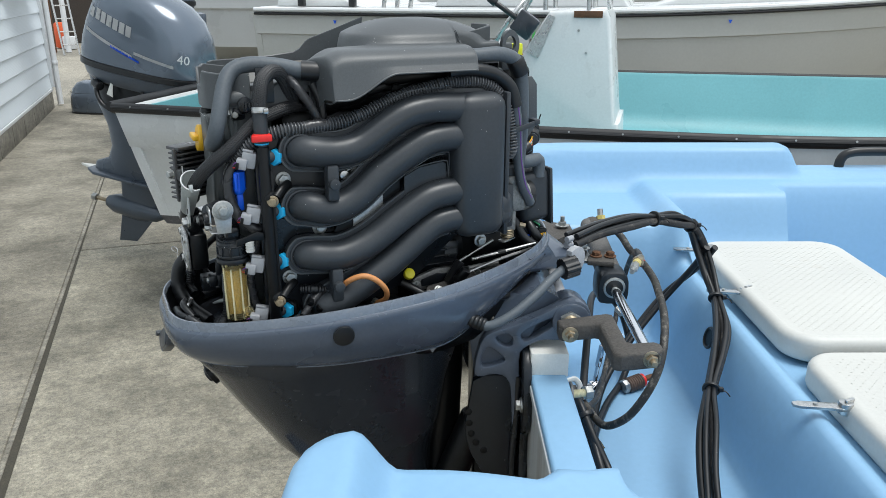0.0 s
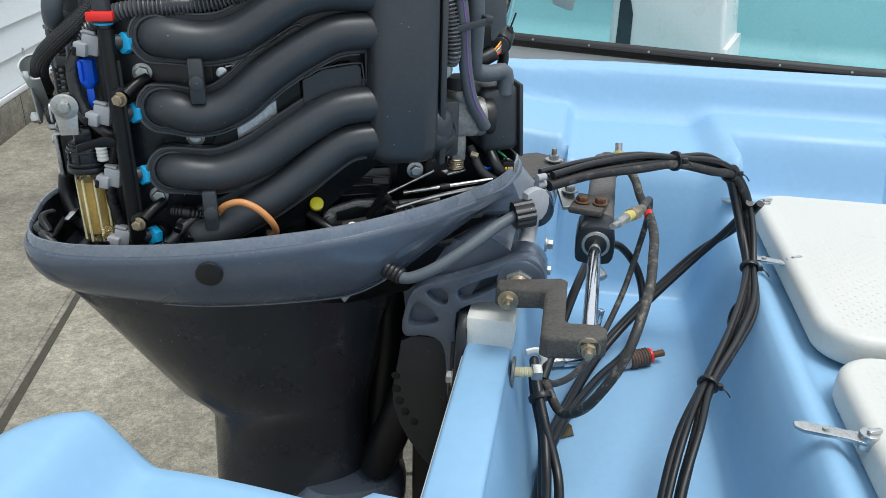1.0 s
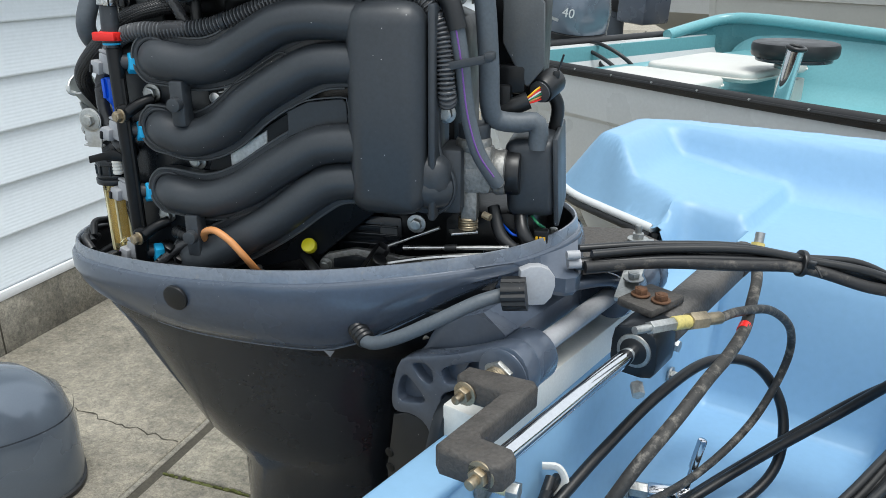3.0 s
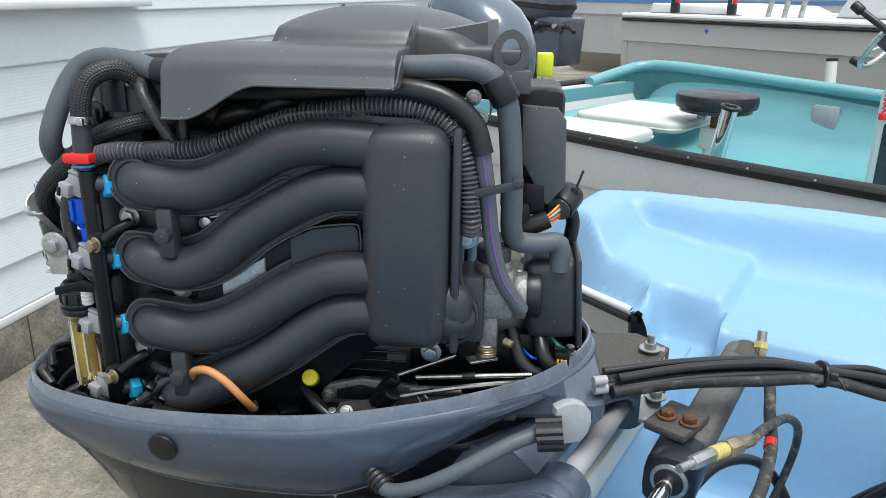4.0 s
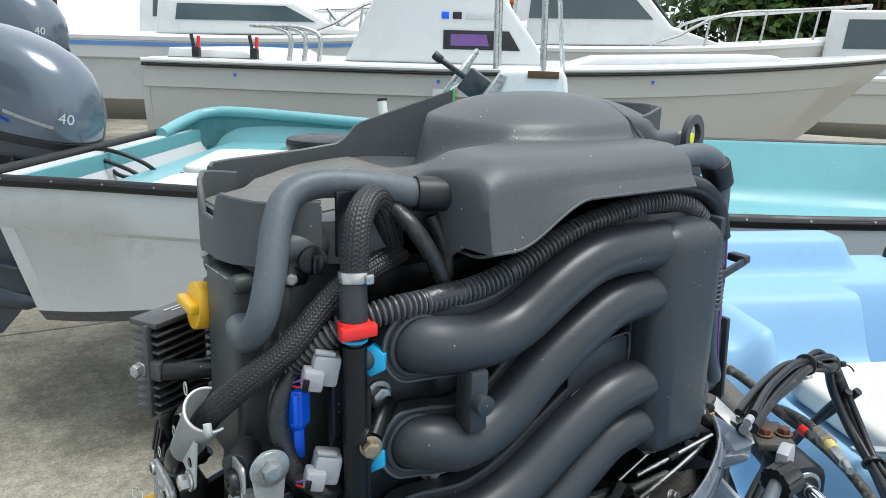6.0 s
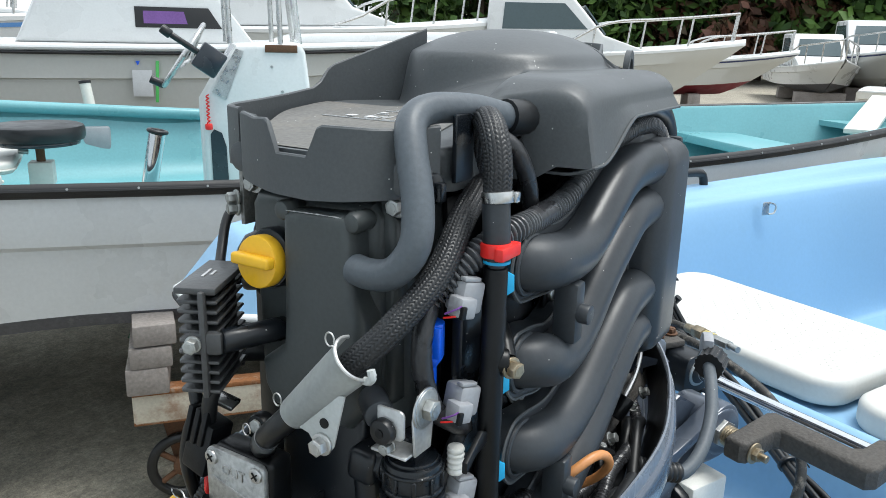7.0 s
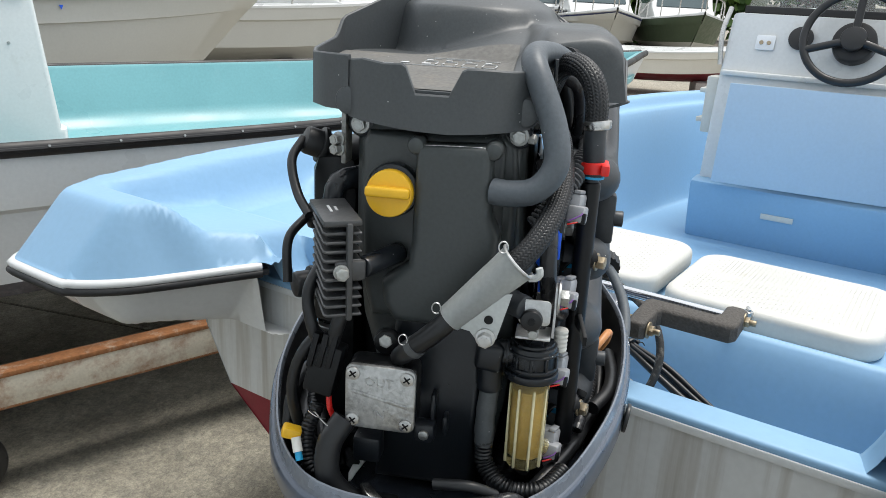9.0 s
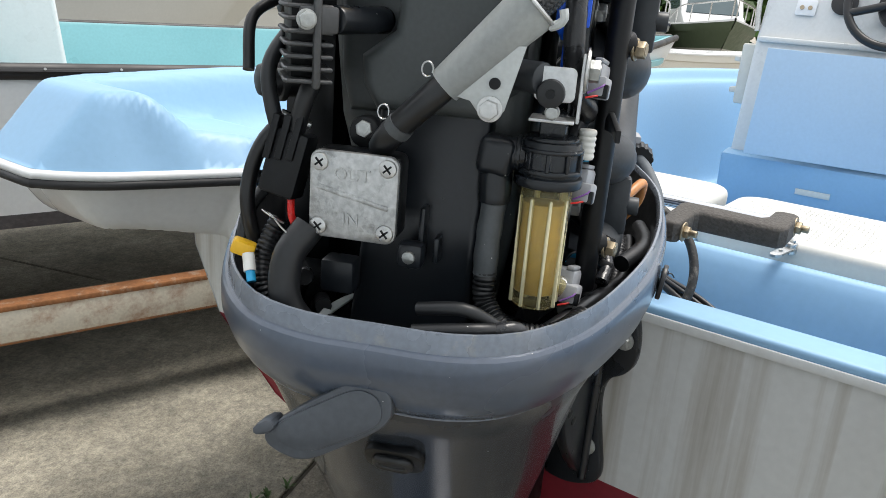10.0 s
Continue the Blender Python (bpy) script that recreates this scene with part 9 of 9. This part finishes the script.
# removed top cowl standing on the slabs, and another beside the far house corner
def loose_cowl(m, label, material):
    c = thing("motor_cowl", label, "motor cowl", m, group="loose cowls")
    part("shell", loft([super_ring(-0.33, 0.30, 0.185, 0.0, 2.7), super_ring(-0.34, 0.31, 0.195, 0.05, 2.7), super_ring(-0.33, 0.31, 0.19, 0.20, 2.6), super_ring(-0.29, 0.28, 0.175, 0.31, 2.5), super_ring(-0.22, 0.20, 0.145, 0.385, 2.3), super_ring(-0.12, 0.10, 0.09, 0.415, 2.2), super_ring(-0.05, 0.03, 0.03, 0.42, 2)]), material, c)
    part("edge_seal", loft([super_ring(-0.335, 0.305, 0.19, 0.0, 2.7), super_ring(-0.342, 0.312, 0.197, 0.006, 2.7), super_ring(-0.342, 0.312, 0.197, 0.018, 2.7), super_ring(-0.335, 0.305, 0.19, 0.024, 2.7)]), M_BLKRUB, c)
    part("seam_line", loft([super_ring(-0.3345, 0.3105, 0.1915, 0.262, 2.6), super_ring(-0.3315, 0.309, 0.1895, 0.266, 2.6)], caps=False), M_APRON, c)


loose_cowl(pose(-1.282, 0.538, 0.0, 0, 0, 38.5) @ Matrix.Scale(0.885, 4), "blue-grey top cowl standing on the concrete", M_COWLG)
loose_cowl(pose(-0.24, 9.4, 0.0, 0, 0, -40) @ Matrix.Scale(0.95, 4), "glossy grey motor cowl on the ground by the house corner", M_COWLG)

# ---- the large cream boat behind ----
WBT = pose(-0.45, -0.95, 1.5) @ Matrix.Scale(1.1, 4) @ pose(0.45, 0.95, -1.5) @ pose(0.8, 1.42, 0, 0, 0, -40) @ pose(0, 2.6 + 1.05, 0)
wb = thing("cream_boat", "large cream fishing boat with white deck and cabin", "boat", WBT)
W0, W1, WW = -2.2, 2.95, 1.05
M_CREAM = mat("cream_grey_hull", (0.505, 0.51, 0.485), 0.38, 0, 0.05, 2, 60, 0.03, coat=0.1)
part("hull_side", hull_band(W0, W1, WW, 1.30, 0.14, [(1, 0, 1.0, 0), (1, -0.004, 0.99, 0), (0.995, 0, 0.89, 0.15), (0.985, -0.012, 0.885, 0.16), (0.93, 0, 0.62, 0.55), (0.84, 0, 0.42, 0.9)], full=2.0), M_CREAM, wb, "cream hull side")
part("hull_bottom", hull_band(W0, W1, WW, 1.30, 0.14, [(0.84, 0, 0.42, 0.9), (0.4, 0, 0.34, 1.1), (0, 0, 0.30, 1.3)], full=2.0), M_GREYBOT, wb)
part("deck_edge", hull_band(W0, W1, WW, 1.30, 0.14, [(1, 0.012, 1.0, 0), (1, 0.016, 1.025, 0), (1, -0.10, 1.035, 0), (0.0, 0, 1.035, 0)], full=2.0), M_WHITE, wb, "white deck with rail")
part("stern", stern_plate(W0, WW, [(1, 0, 1.30), (0.93, 0, 0.8), (0.84, 0, 0.55), (0.0, 0, 0.40)]), M_CREAM, wb)
for m in (-1, 1):
    for dz, mt, r in ((0.0, M_RAIL, 0.010), (0.028, M_WHITE, 0.016)):
        pts = [(s, m * (hull_shape(s, W0, W1, WW, 1.30, 0.14, 2.0)[0] + 0.016), hull_shape(s, W0, W1, WW, 1.30, 0.14, 2.0)[1] + dz) for s in np.linspace(W0, W1, 36)]
        part("rail", tube(pts, r, 8, 0.1), mt, wb)
# cabin, coaming, foredeck hatch
CAB = [(-0.91, 1.345), (-0.71, 1.75), (-0.65, 2.02), (0.11, 2.02), (0.21, 1.75), (0.51, 1.345)]
part("cabin", prism(CAB, 1.25, pose(0, 0, 0) @ XZ, 0.03, 3), M_WHITE, wb, "white cabin")
part("cabin_window", prism([(-0.22, 1.445), (-0.22, 1.570), (0.22, 1.570), (0.30, 1.445)], 0.01, pose(0, -0.628, 0) @ XZ, 0.002), M_RAIL, wb, "dark cabin window")
# reflection in the window, painted as a flat purple panel
part("window_reflection", prism([(-0.17, 1.470), (-0.17, 1.545), (0.07, 1.545), (0.09, 1.470)], 0.008, pose(0, -0.6325, 0) @ XZ), mat("purple_window_reflection", (0.16, 0.075, 0.26), 0.12), wb)
for k in range(3):
    part("registration_bar", box(((0.05, 0.06, 0.22)[k], 0.006, 0.045), pose((-0.21, -0.13, 0.04)[k], -0.628, 1.665), 0.002), (M_BLUEP, M_RAIL, M_PRINT)[k], wb)
part("fore_hatch", prism([(0.6, 1.345), (0.85, 1.42), (2.0, 1.46), (2.2, 1.40)], 0.9, XZ, 0.02), M_WHITE, wb)
part("coaming", prism([(-2.1, 1.345), (-2.08, 1.41), (-1.55, 1.40), (-1.42, 1.345)], 1.6, XZ, 0.02), M_WHITE, wb)
for s in (-1.22, -1.12, -1.02):
    part("side_rail", tube([(s, -0.86, 1.34), (s + 0.01, -0.86, 1.50), (s - 0.10, -0.86, 1.555), (s - 0.26, -0.86, 1.565)], 0.016, 10, 0.02), M_STEEL, wb)
for s in (-1.85, -1.45):
    cl = part("rod_clamp", box((0.05, 0.05, 0.07), pose(s, -0.88, 1.385), 0.008), M_BLKRUB, wb)
    part("clamp_grip", rod((s - 0.015, -0.88, 1.41), (s - 0.03, -0.88, 1.50), 0.012, 10), M_RAIL, cl)
    part("clamp_grip", rod((s + 0.015, -0.88, 1.41), (s + 0.02, -0.88, 1.49), 0.012, 10), M_RED, cl)
for s in (-1.55, 1.15, -0.2):
    w, z = hull_shape(s, W0, W1, WW, 1.30, 0.14, 2.0)
    part("blue_mark", prism([(-0.012, 0.012), (0.012, 0.012), (0.0, -0.014)], 0.004, face_pose((s, -w - 0.002, z - 0.055), (0, -1, 0))), M_BLUEP, wb)
sg = thing("paper_notice", "white paper notice with green tape on the hull", "notice", WBT)
part("sheet", box((0.11, 0.003, 0.15), pose(-0.18, -1.056, 1.13), 0.0005), M_PRINT, sg)
part("green_tape", box((0.018, 0.004, 0.24), pose(-0.10, -1.057, 1.14, 0, 4, 0), 0.0005), mat("green_tape", (0.10, 0.50, 0.12), 0.5), sg)


# ---- farther boats, sheds and woods ----
M_NAVY = mat("navy_stripe", (0.02, 0.03, 0.10), 0.35, 0, 0.1, 3, 60, 0.02)
M_WINGL = mat("boat_window_glass", (0.07, 0.10, 0.11), 0.08, 0, 0.1, 2, 30, 0.0)
M_LBLUE = mat("mid_blue_stripe", (0.12, 0.28, 0.58), 0.35, 0, 0.1, 3, 60, 0.02)


def far_boat(m, label, length, half, zr, hull, bottom, stripe, cabin, rails=True, group="boats on the hard"):
    """A cabin boat standing on blocks: local x forward from the stern, z from the ground."""
    bt = thing("cabin_boat", label, "boat", m, group=group)
    part("hull_side", hull_band(0, length, half, zr, 0.25, [(1, 0, 1.0, 0), (0.985, 0, 0.86, 0.25), (0.96, -0.02, 0.84, 0.3), (0.86, 0, 0.52, 0.9)], n=30, full=2.0), hull, bt)
    part("hull_bottom", hull_band(0, length, half, zr, 0.25, [(0.86, 0, 0.52, 0.9), (0.45, 0, 0.38, 1.2), (0, 0, 0.28, 1.5)], n=30, full=2.0), bottom, bt)
    part("deck", hull_band(0, length, half, zr, 0.25, [(1, 0.01, 1.0, 0), (1, 0.012, 1.03, 0), (0.9, 0, 1.05, 0), (0, 0, 1.07, 0)], n=30, full=2.0), M_WHITE, bt)
    part("stern", stern_plate(0, half, [(1, 0, zr), (0.86, 0, zr * 0.52), (0.0, 0, zr * 0.3)]), hull, bt)
    if stripe:
        part("stripe", hull_band(0, length, half, zr, 0.25, [(1, 0.006, 0.985, 0.02), (0.995, 0.008, 0.955, 0.1)], n=30, full=2.0), stripe, bt)
    if cabin:
        x0, x1, zc, w = cabin
        z0 = zr * 1.05
        part("cabin", prism([(x0, z0), (x0 + 0.05, z0 + zc), (x1 - 0.75, z0 + zc), (x1 - 0.25, z0 + 0.35 * zc), (x1 + 0.5, z0 + 0.05)], w, XZ, 0.05, 3), M_WHITE, bt)
        for sd in (-1, 1):
            part("cabin_window", prism([(x0 + 0.25, z0 + 0.42 * zc), (x0 + 0.28, z0 + 0.86 * zc), (x1 - 0.85, z0 + 0.86 * zc), (x1 - 0.50, z0 + 0.44 * zc)], 0.02, pose(0, sd * w / 2, 0) @ XZ), M_WINGL, bt)
        part("windscreen", prism([(-w * 0.42, 0), (w * 0.42, 0), (w * 0.38, 0.62 * zc), (-w * 0.38, 0.62 * zc)], 0.02, Matrix.Translation((x1 - 0.22, 0, z0 + 0.36 * zc)) @ Matrix(((0, -0.62, 0.78, 0), (1, 0, 0, 0), (0, 0.78, 0.62, 0), (0, 0, 0, 1)))), M_WINGL, bt)
    if rails:
        for sd in (-1, 1):
            pts = [(s, sd * max(0.05, hull_shape(s, 0, length, half, zr, 0.25, 2.0)[0] - 0.08), hull_shape(s, 0, length, half, zr, 0.25, 2.0)[1] + 0.10 + 0.38 * ss(length * 0.55, length * 0.7, s)) for s in np.linspace(length * 0.55, length - 0.15, 9)]
            part("bow_rail", tube(pts, 0.020, 8, 0.15), M_STEEL, bt)
            for p in pts[2::2]:
                part("rail_post", rod((p[0] - 0.05, p[1], p[2] - 0.42), p, 0.016, 8), M_STEEL, bt)
    for x in (length * 0.25, length * 0.65):
        part("stand", box((0.25, half * 1.2, zr * 0.36), pose(x, 0, zr * 0.18), 0.02), M_TIMBER, bt)
    return bt


def bearing(az, dist, ex=-0.5, ey=-0.45):
    return ex + dist * math.cos(radians(az)), ey + dist * math.sin(radians(az))


def place_bow(az, dist, heading, length):
    """The pose of a boat whose bow lies on that bearing."""
    x, y = bearing(az, dist)
    return pose(x - length * math.cos(radians(heading)), y - length * math.sin(radians(heading)), 0, 0, 0, heading)


far_boat(place_bow(12.0, 13, -62, 7.0), "white and cream cabin cruiser with bow rail", 7.0, 1.15, 1.12, M_CREAM, M_CREAM, None, (3.0, 5.0, 0.85, 1.5))
far_boat(place_bow(8.4, 18, -68, 6.0), "white boat with navy stripe and red bottom", 6.0, 1.05, 0.95, M_CREAM, M_MAROON, M_NAVY, None)
far_boat(place_bow(5.6, 19, 200, 5.0), "small white boat with cabin facing the yard", 5.0, 0.95, 0.80, M_WHITE, M_GREYBOT, None, (1.2, 3.0, 0.8, 1.2))
far_boat(place_bow(2.4, 20, 195, 6.0), "white cabin boat with navy blue sheer band", 6.0, 1.15, 1.05, M_CREAM, M_CREAM, M_NAVY, (1.6, 4.0, 0.9, 1.5))
far_boat(place_bow(-1.6, 18, 188, 6.5), "white cabin boat with blue hull top and pilot house", 6.5, 1.25, 1.10, M_CREAM, M_CREAM, M_NAVY, (1.6, 4.2, 0.95, 1.6))
far_boat(place_bow(-7.6, 19, 184, 6.5), "boat with dull olive green hull and cabin", 6.5, 1.25, 1.10, mat("olive_hull", (0.07, 0.10, 0.06), 0.5), M_CREAM, None, (1.4, 4.0, 0.95, 1.6))
far_boat(place_bow(-14.0, 14.5, -92, 4.6), "low white open boat with red bottom", 4.6, 0.8, 0.72, M_OFFW, M_MAROON, None, None, False)
far_boat(place_bow(49.5, 10.6, -30, 6.2), "white cabin cruiser with light blue stripe", 6.2, 1.15, 1.42, M_WHITE, M_CREAM, M_LBLUE, (1.6, 4.0, 0.42, 1.5))
far_boat(place_bow(27.0, 12.5, -42, 7.0), "white cruiser with dark windscreen and hard top", 7.0, 1.2, 1.40, M_CREAM, M_CREAM, None, (2.0, 4.4, 0.85, 1.5))
far_boat(place_bow(58.0, 15.5, -25, 6.5), "white cabin boat behind the others", 6.5, 1.15, 1.42, M_WHITE, M_CREAM, None, (1.6, 4.2, 0.7, 1.5))
# timber rack and the hut with the orange roof
M_TAN = mat("tan_plywood", (0.40, 0.29, 0.17), 0.7, 0, 0.15, 2, 60, 0.1)
M_ORROOF = mat("orange_roof_sheet", (0.62, 0.10, 0.03), 0.6, 0, 0.15, 3, 60, 0.1)
hx, hy = bearing(46.5, 20)
hut = thing("hut", "tan boarded hut with an orange sheet roof", "hut", pose(hx, hy, 0, 0, 0, -44))
part("wall", box((3.4, 2.5, 2.5), pose(0, 1.25, 1.25), 0.02), M_TAN, hut)
part("roof", prism([(-1.9, 2.45), (1.9, 2.45), (1.9, 2.52), (-1.9, 2.52)], 3.4, pose(0, 1.2, 0) @ XZ, 0.01), M_ORROOF, hut)
part("roof_front", box((3.8, 0.10, 0.34), pose(0, -0.42, 2.62, 35, 0, 0), 0.01), M_ORROOF, hut)
for x in (-1.7, -0.6, 0.6, 1.7):
    part("post", box((0.10, 0.10, 2.5), pose(x, -0.06, 1.25), 0.01), M_TIMBER, hut)
part("doorway", box((0.7, 0.06, 1.9), pose(-1.25, -0.02, 1.0)), M_PIT, hut)
for x in (-0.2, 0.9):
    lamp = part("sign_bar", box((0.34, 0.05, 0.12), pose(x, -0.50, 2.36), 0.01), M_TRIMW, hut)
rx, ry = bearing(45.5, 13)
rack = thing("timber_rack", "weathered timber trestle rack", "rack", pose(rx, ry, 0, 0, 0, -44))
for x in (-0.7, 0.0, 0.75):
    part("leg", box((0.10, 0.10, 1.55), pose(x, 0, 0.78, 0, 12 if x < 0.5 else 0, 0), 0.01), M_TIMBER, rack)
for z in (1.20, 1.52):
    part("beam", box((1.7, 0.12, 0.10), pose(0, 0, z), 0.01), M_TIMBER, rack)
# sheds and clutter past the house corner
M_SHED = mat("dark_shed_boards", (0.055, 0.045, 0.038), 0.85, 0, 0.3, 3, 60, 0.2)
shed = tagged(part("shed", box((5.4, 2.5, 3.8), pose(0.37, 24.0, 1.9, 0, 0, -7), 0.02), M_SHED), "dark open shed beyond the house", "shed")
part("shed_roof", box((6.0, 3.2, 0.10), pose(0.37, 23.7, 3.85, 6, 0, -7), 0.01), M_FOUND, shed)
for x, mt in ((-0.83, M_RUST), (-0.52, M_TRIMW), (0.54, M_RUST)):
    tagged(part("yard_post", rod((x, 19.5, 0), (x, 19.5, 3.4), 0.06, 14), mt), "upright steel post by the shed", "post", "shed posts")
ladder = thing("ladder", "aluminium ladder leaning by the house corner", "ladder")
for o in (0.0, 0.32):
    part("stile", rod((-0.62 + o, 18.6, 0), (-0.84 + o, 19.1, 2.8), 0.022, 10), M_STEEL, ladder)
for k in range(9):
    f = 0.08 + 0.1 * k
    part("rung", rod((-0.62 - 0.22 * f, 18.6 + 0.5 * f, 2.8 * f), (-0.30 - 0.22 * f, 18.6 + 0.5 * f, 2.8 * f), 0.014, 8), M_STEEL, ladder)
tagged(part("bucket", cyl(0.14, 0.30, pose(-0.48, 20.5, 0.15), 24, 0.01, 0.16), M_TRIMW), "white plastic bucket on the ground", "bucket")
tagged(part("buoy", rod((-0.66, 20.9, 0.0), (-0.64, 20.9, 0.62), 0.15, 18, 0.06), M_ORROOF), "orange float standing by the wall", "float")
tagged(part("broom", rod((-0.90, 17.6, 0.05), (-0.78, 18.0, 1.5), 0.018, 10), M_TIMBER), "wooden broom handle leaning", "broom")


def foliage(name, tones):
    m = bpy.data.materials.new(name)
    m.use_nodes = True
    n, l = m.node_tree.nodes, m.node_tree.links
    g, r = n.new("ShaderNodeNewGeometry"), n.new("ShaderNodeValToRGB")
    while len(r.color_ramp.elements) < len(tones):
        r.color_ramp.elements.new(0.5)
    for i, c in enumerate(tones):
        r.color_ramp.elements[i].position = i / (len(tones) - 1)
        r.color_ramp.elements[i].color = (*c, 1)
    l.new(g.outputs["Random Per Island"], r.inputs[0])
    l.new(r.outputs[0], n["Principled BSDF"].inputs["Base Color"])
    n["Principled BSDF"].inputs["Roughness"].default_value = 0.6
    return m


M_LEAFG = foliage("green_leaves", ((0.02, 0.045, 0.012), (0.045, 0.10, 0.02), (0.09, 0.17, 0.03), (0.05, 0.09, 0.025)))
M_LEAFB = foliage("reddish_leaves", ((0.05, 0.03, 0.02), (0.12, 0.055, 0.035), (0.17, 0.075, 0.05), (0.07, 0.06, 0.03)))
M_BARK = mat("bark", (0.07, 0.055, 0.04), 0.9, 0, 0.3, 4, 40, 0.4)
wr = random.Random(11)


def tree(az, dist, height, reddish):
    x, y = bearing(az, dist)
    t = thing("tree", "tall %s tree behind the boatyard" % ("brownish red" if reddish else "leafy green"), "tree", pose(x, y, 0), group="trees behind the yard")
    part("trunk", tube([(0, 0, 0), (0.1, 0.05, height * 0.3), (0, 0.1, height * 0.7)], 0.22, 8, 0.5, shape=lambda s, q: 1 - 0.7 * s / q), M_BARK, t)
    bm = bmesh.new()
    lobes = [(wr.uniform(-2.2, 2.2), wr.uniform(-2.2, 2.2), height * wr.uniform(0.18, 0.95), wr.uniform(0.9, 1.7)) for _ in range(16)]
    for lx, ly, lz, lr in lobes:
        for _ in range(210):
            d = Vector((wr.gauss(0, 1), wr.gauss(0, 1), wr.gauss(0, 0.8))).normalized() * lr * wr.uniform(0.6, 1.08)
            c = Vector((lx, ly, lz)) + d
            s = wr.uniform(0.14, 0.32)
            u = Vector((wr.gauss(0, 1), wr.gauss(0, 1), wr.gauss(0, 1))).normalized() * s
            v = u.orthogonal().normalized() * s * 0.6
            bm.faces.new([bm.verts.new(c + a * u + b * v) for a, b in ((-1, 0), (0, -1), (1, 0), (0, 1))])
    part("crown", bm, M_LEAFB if reddish else M_LEAFG, t)


for k, az in enumerate(np.linspace(36, -24, 23)):
    tree(float(az) + wr.uniform(-0.8, 0.8), wr.uniform(30, 36), wr.uniform(5.5, 8.5), 9 < az < 22 and k % 3 != 0 or k % 7 == 3)
for k, az in enumerate(np.linspace(38, -26, 17)):
    tree(float(az) + wr.uniform(-1, 1), wr.uniform(39, 44), wr.uniform(7.0, 9.5), k % 6 == 2)
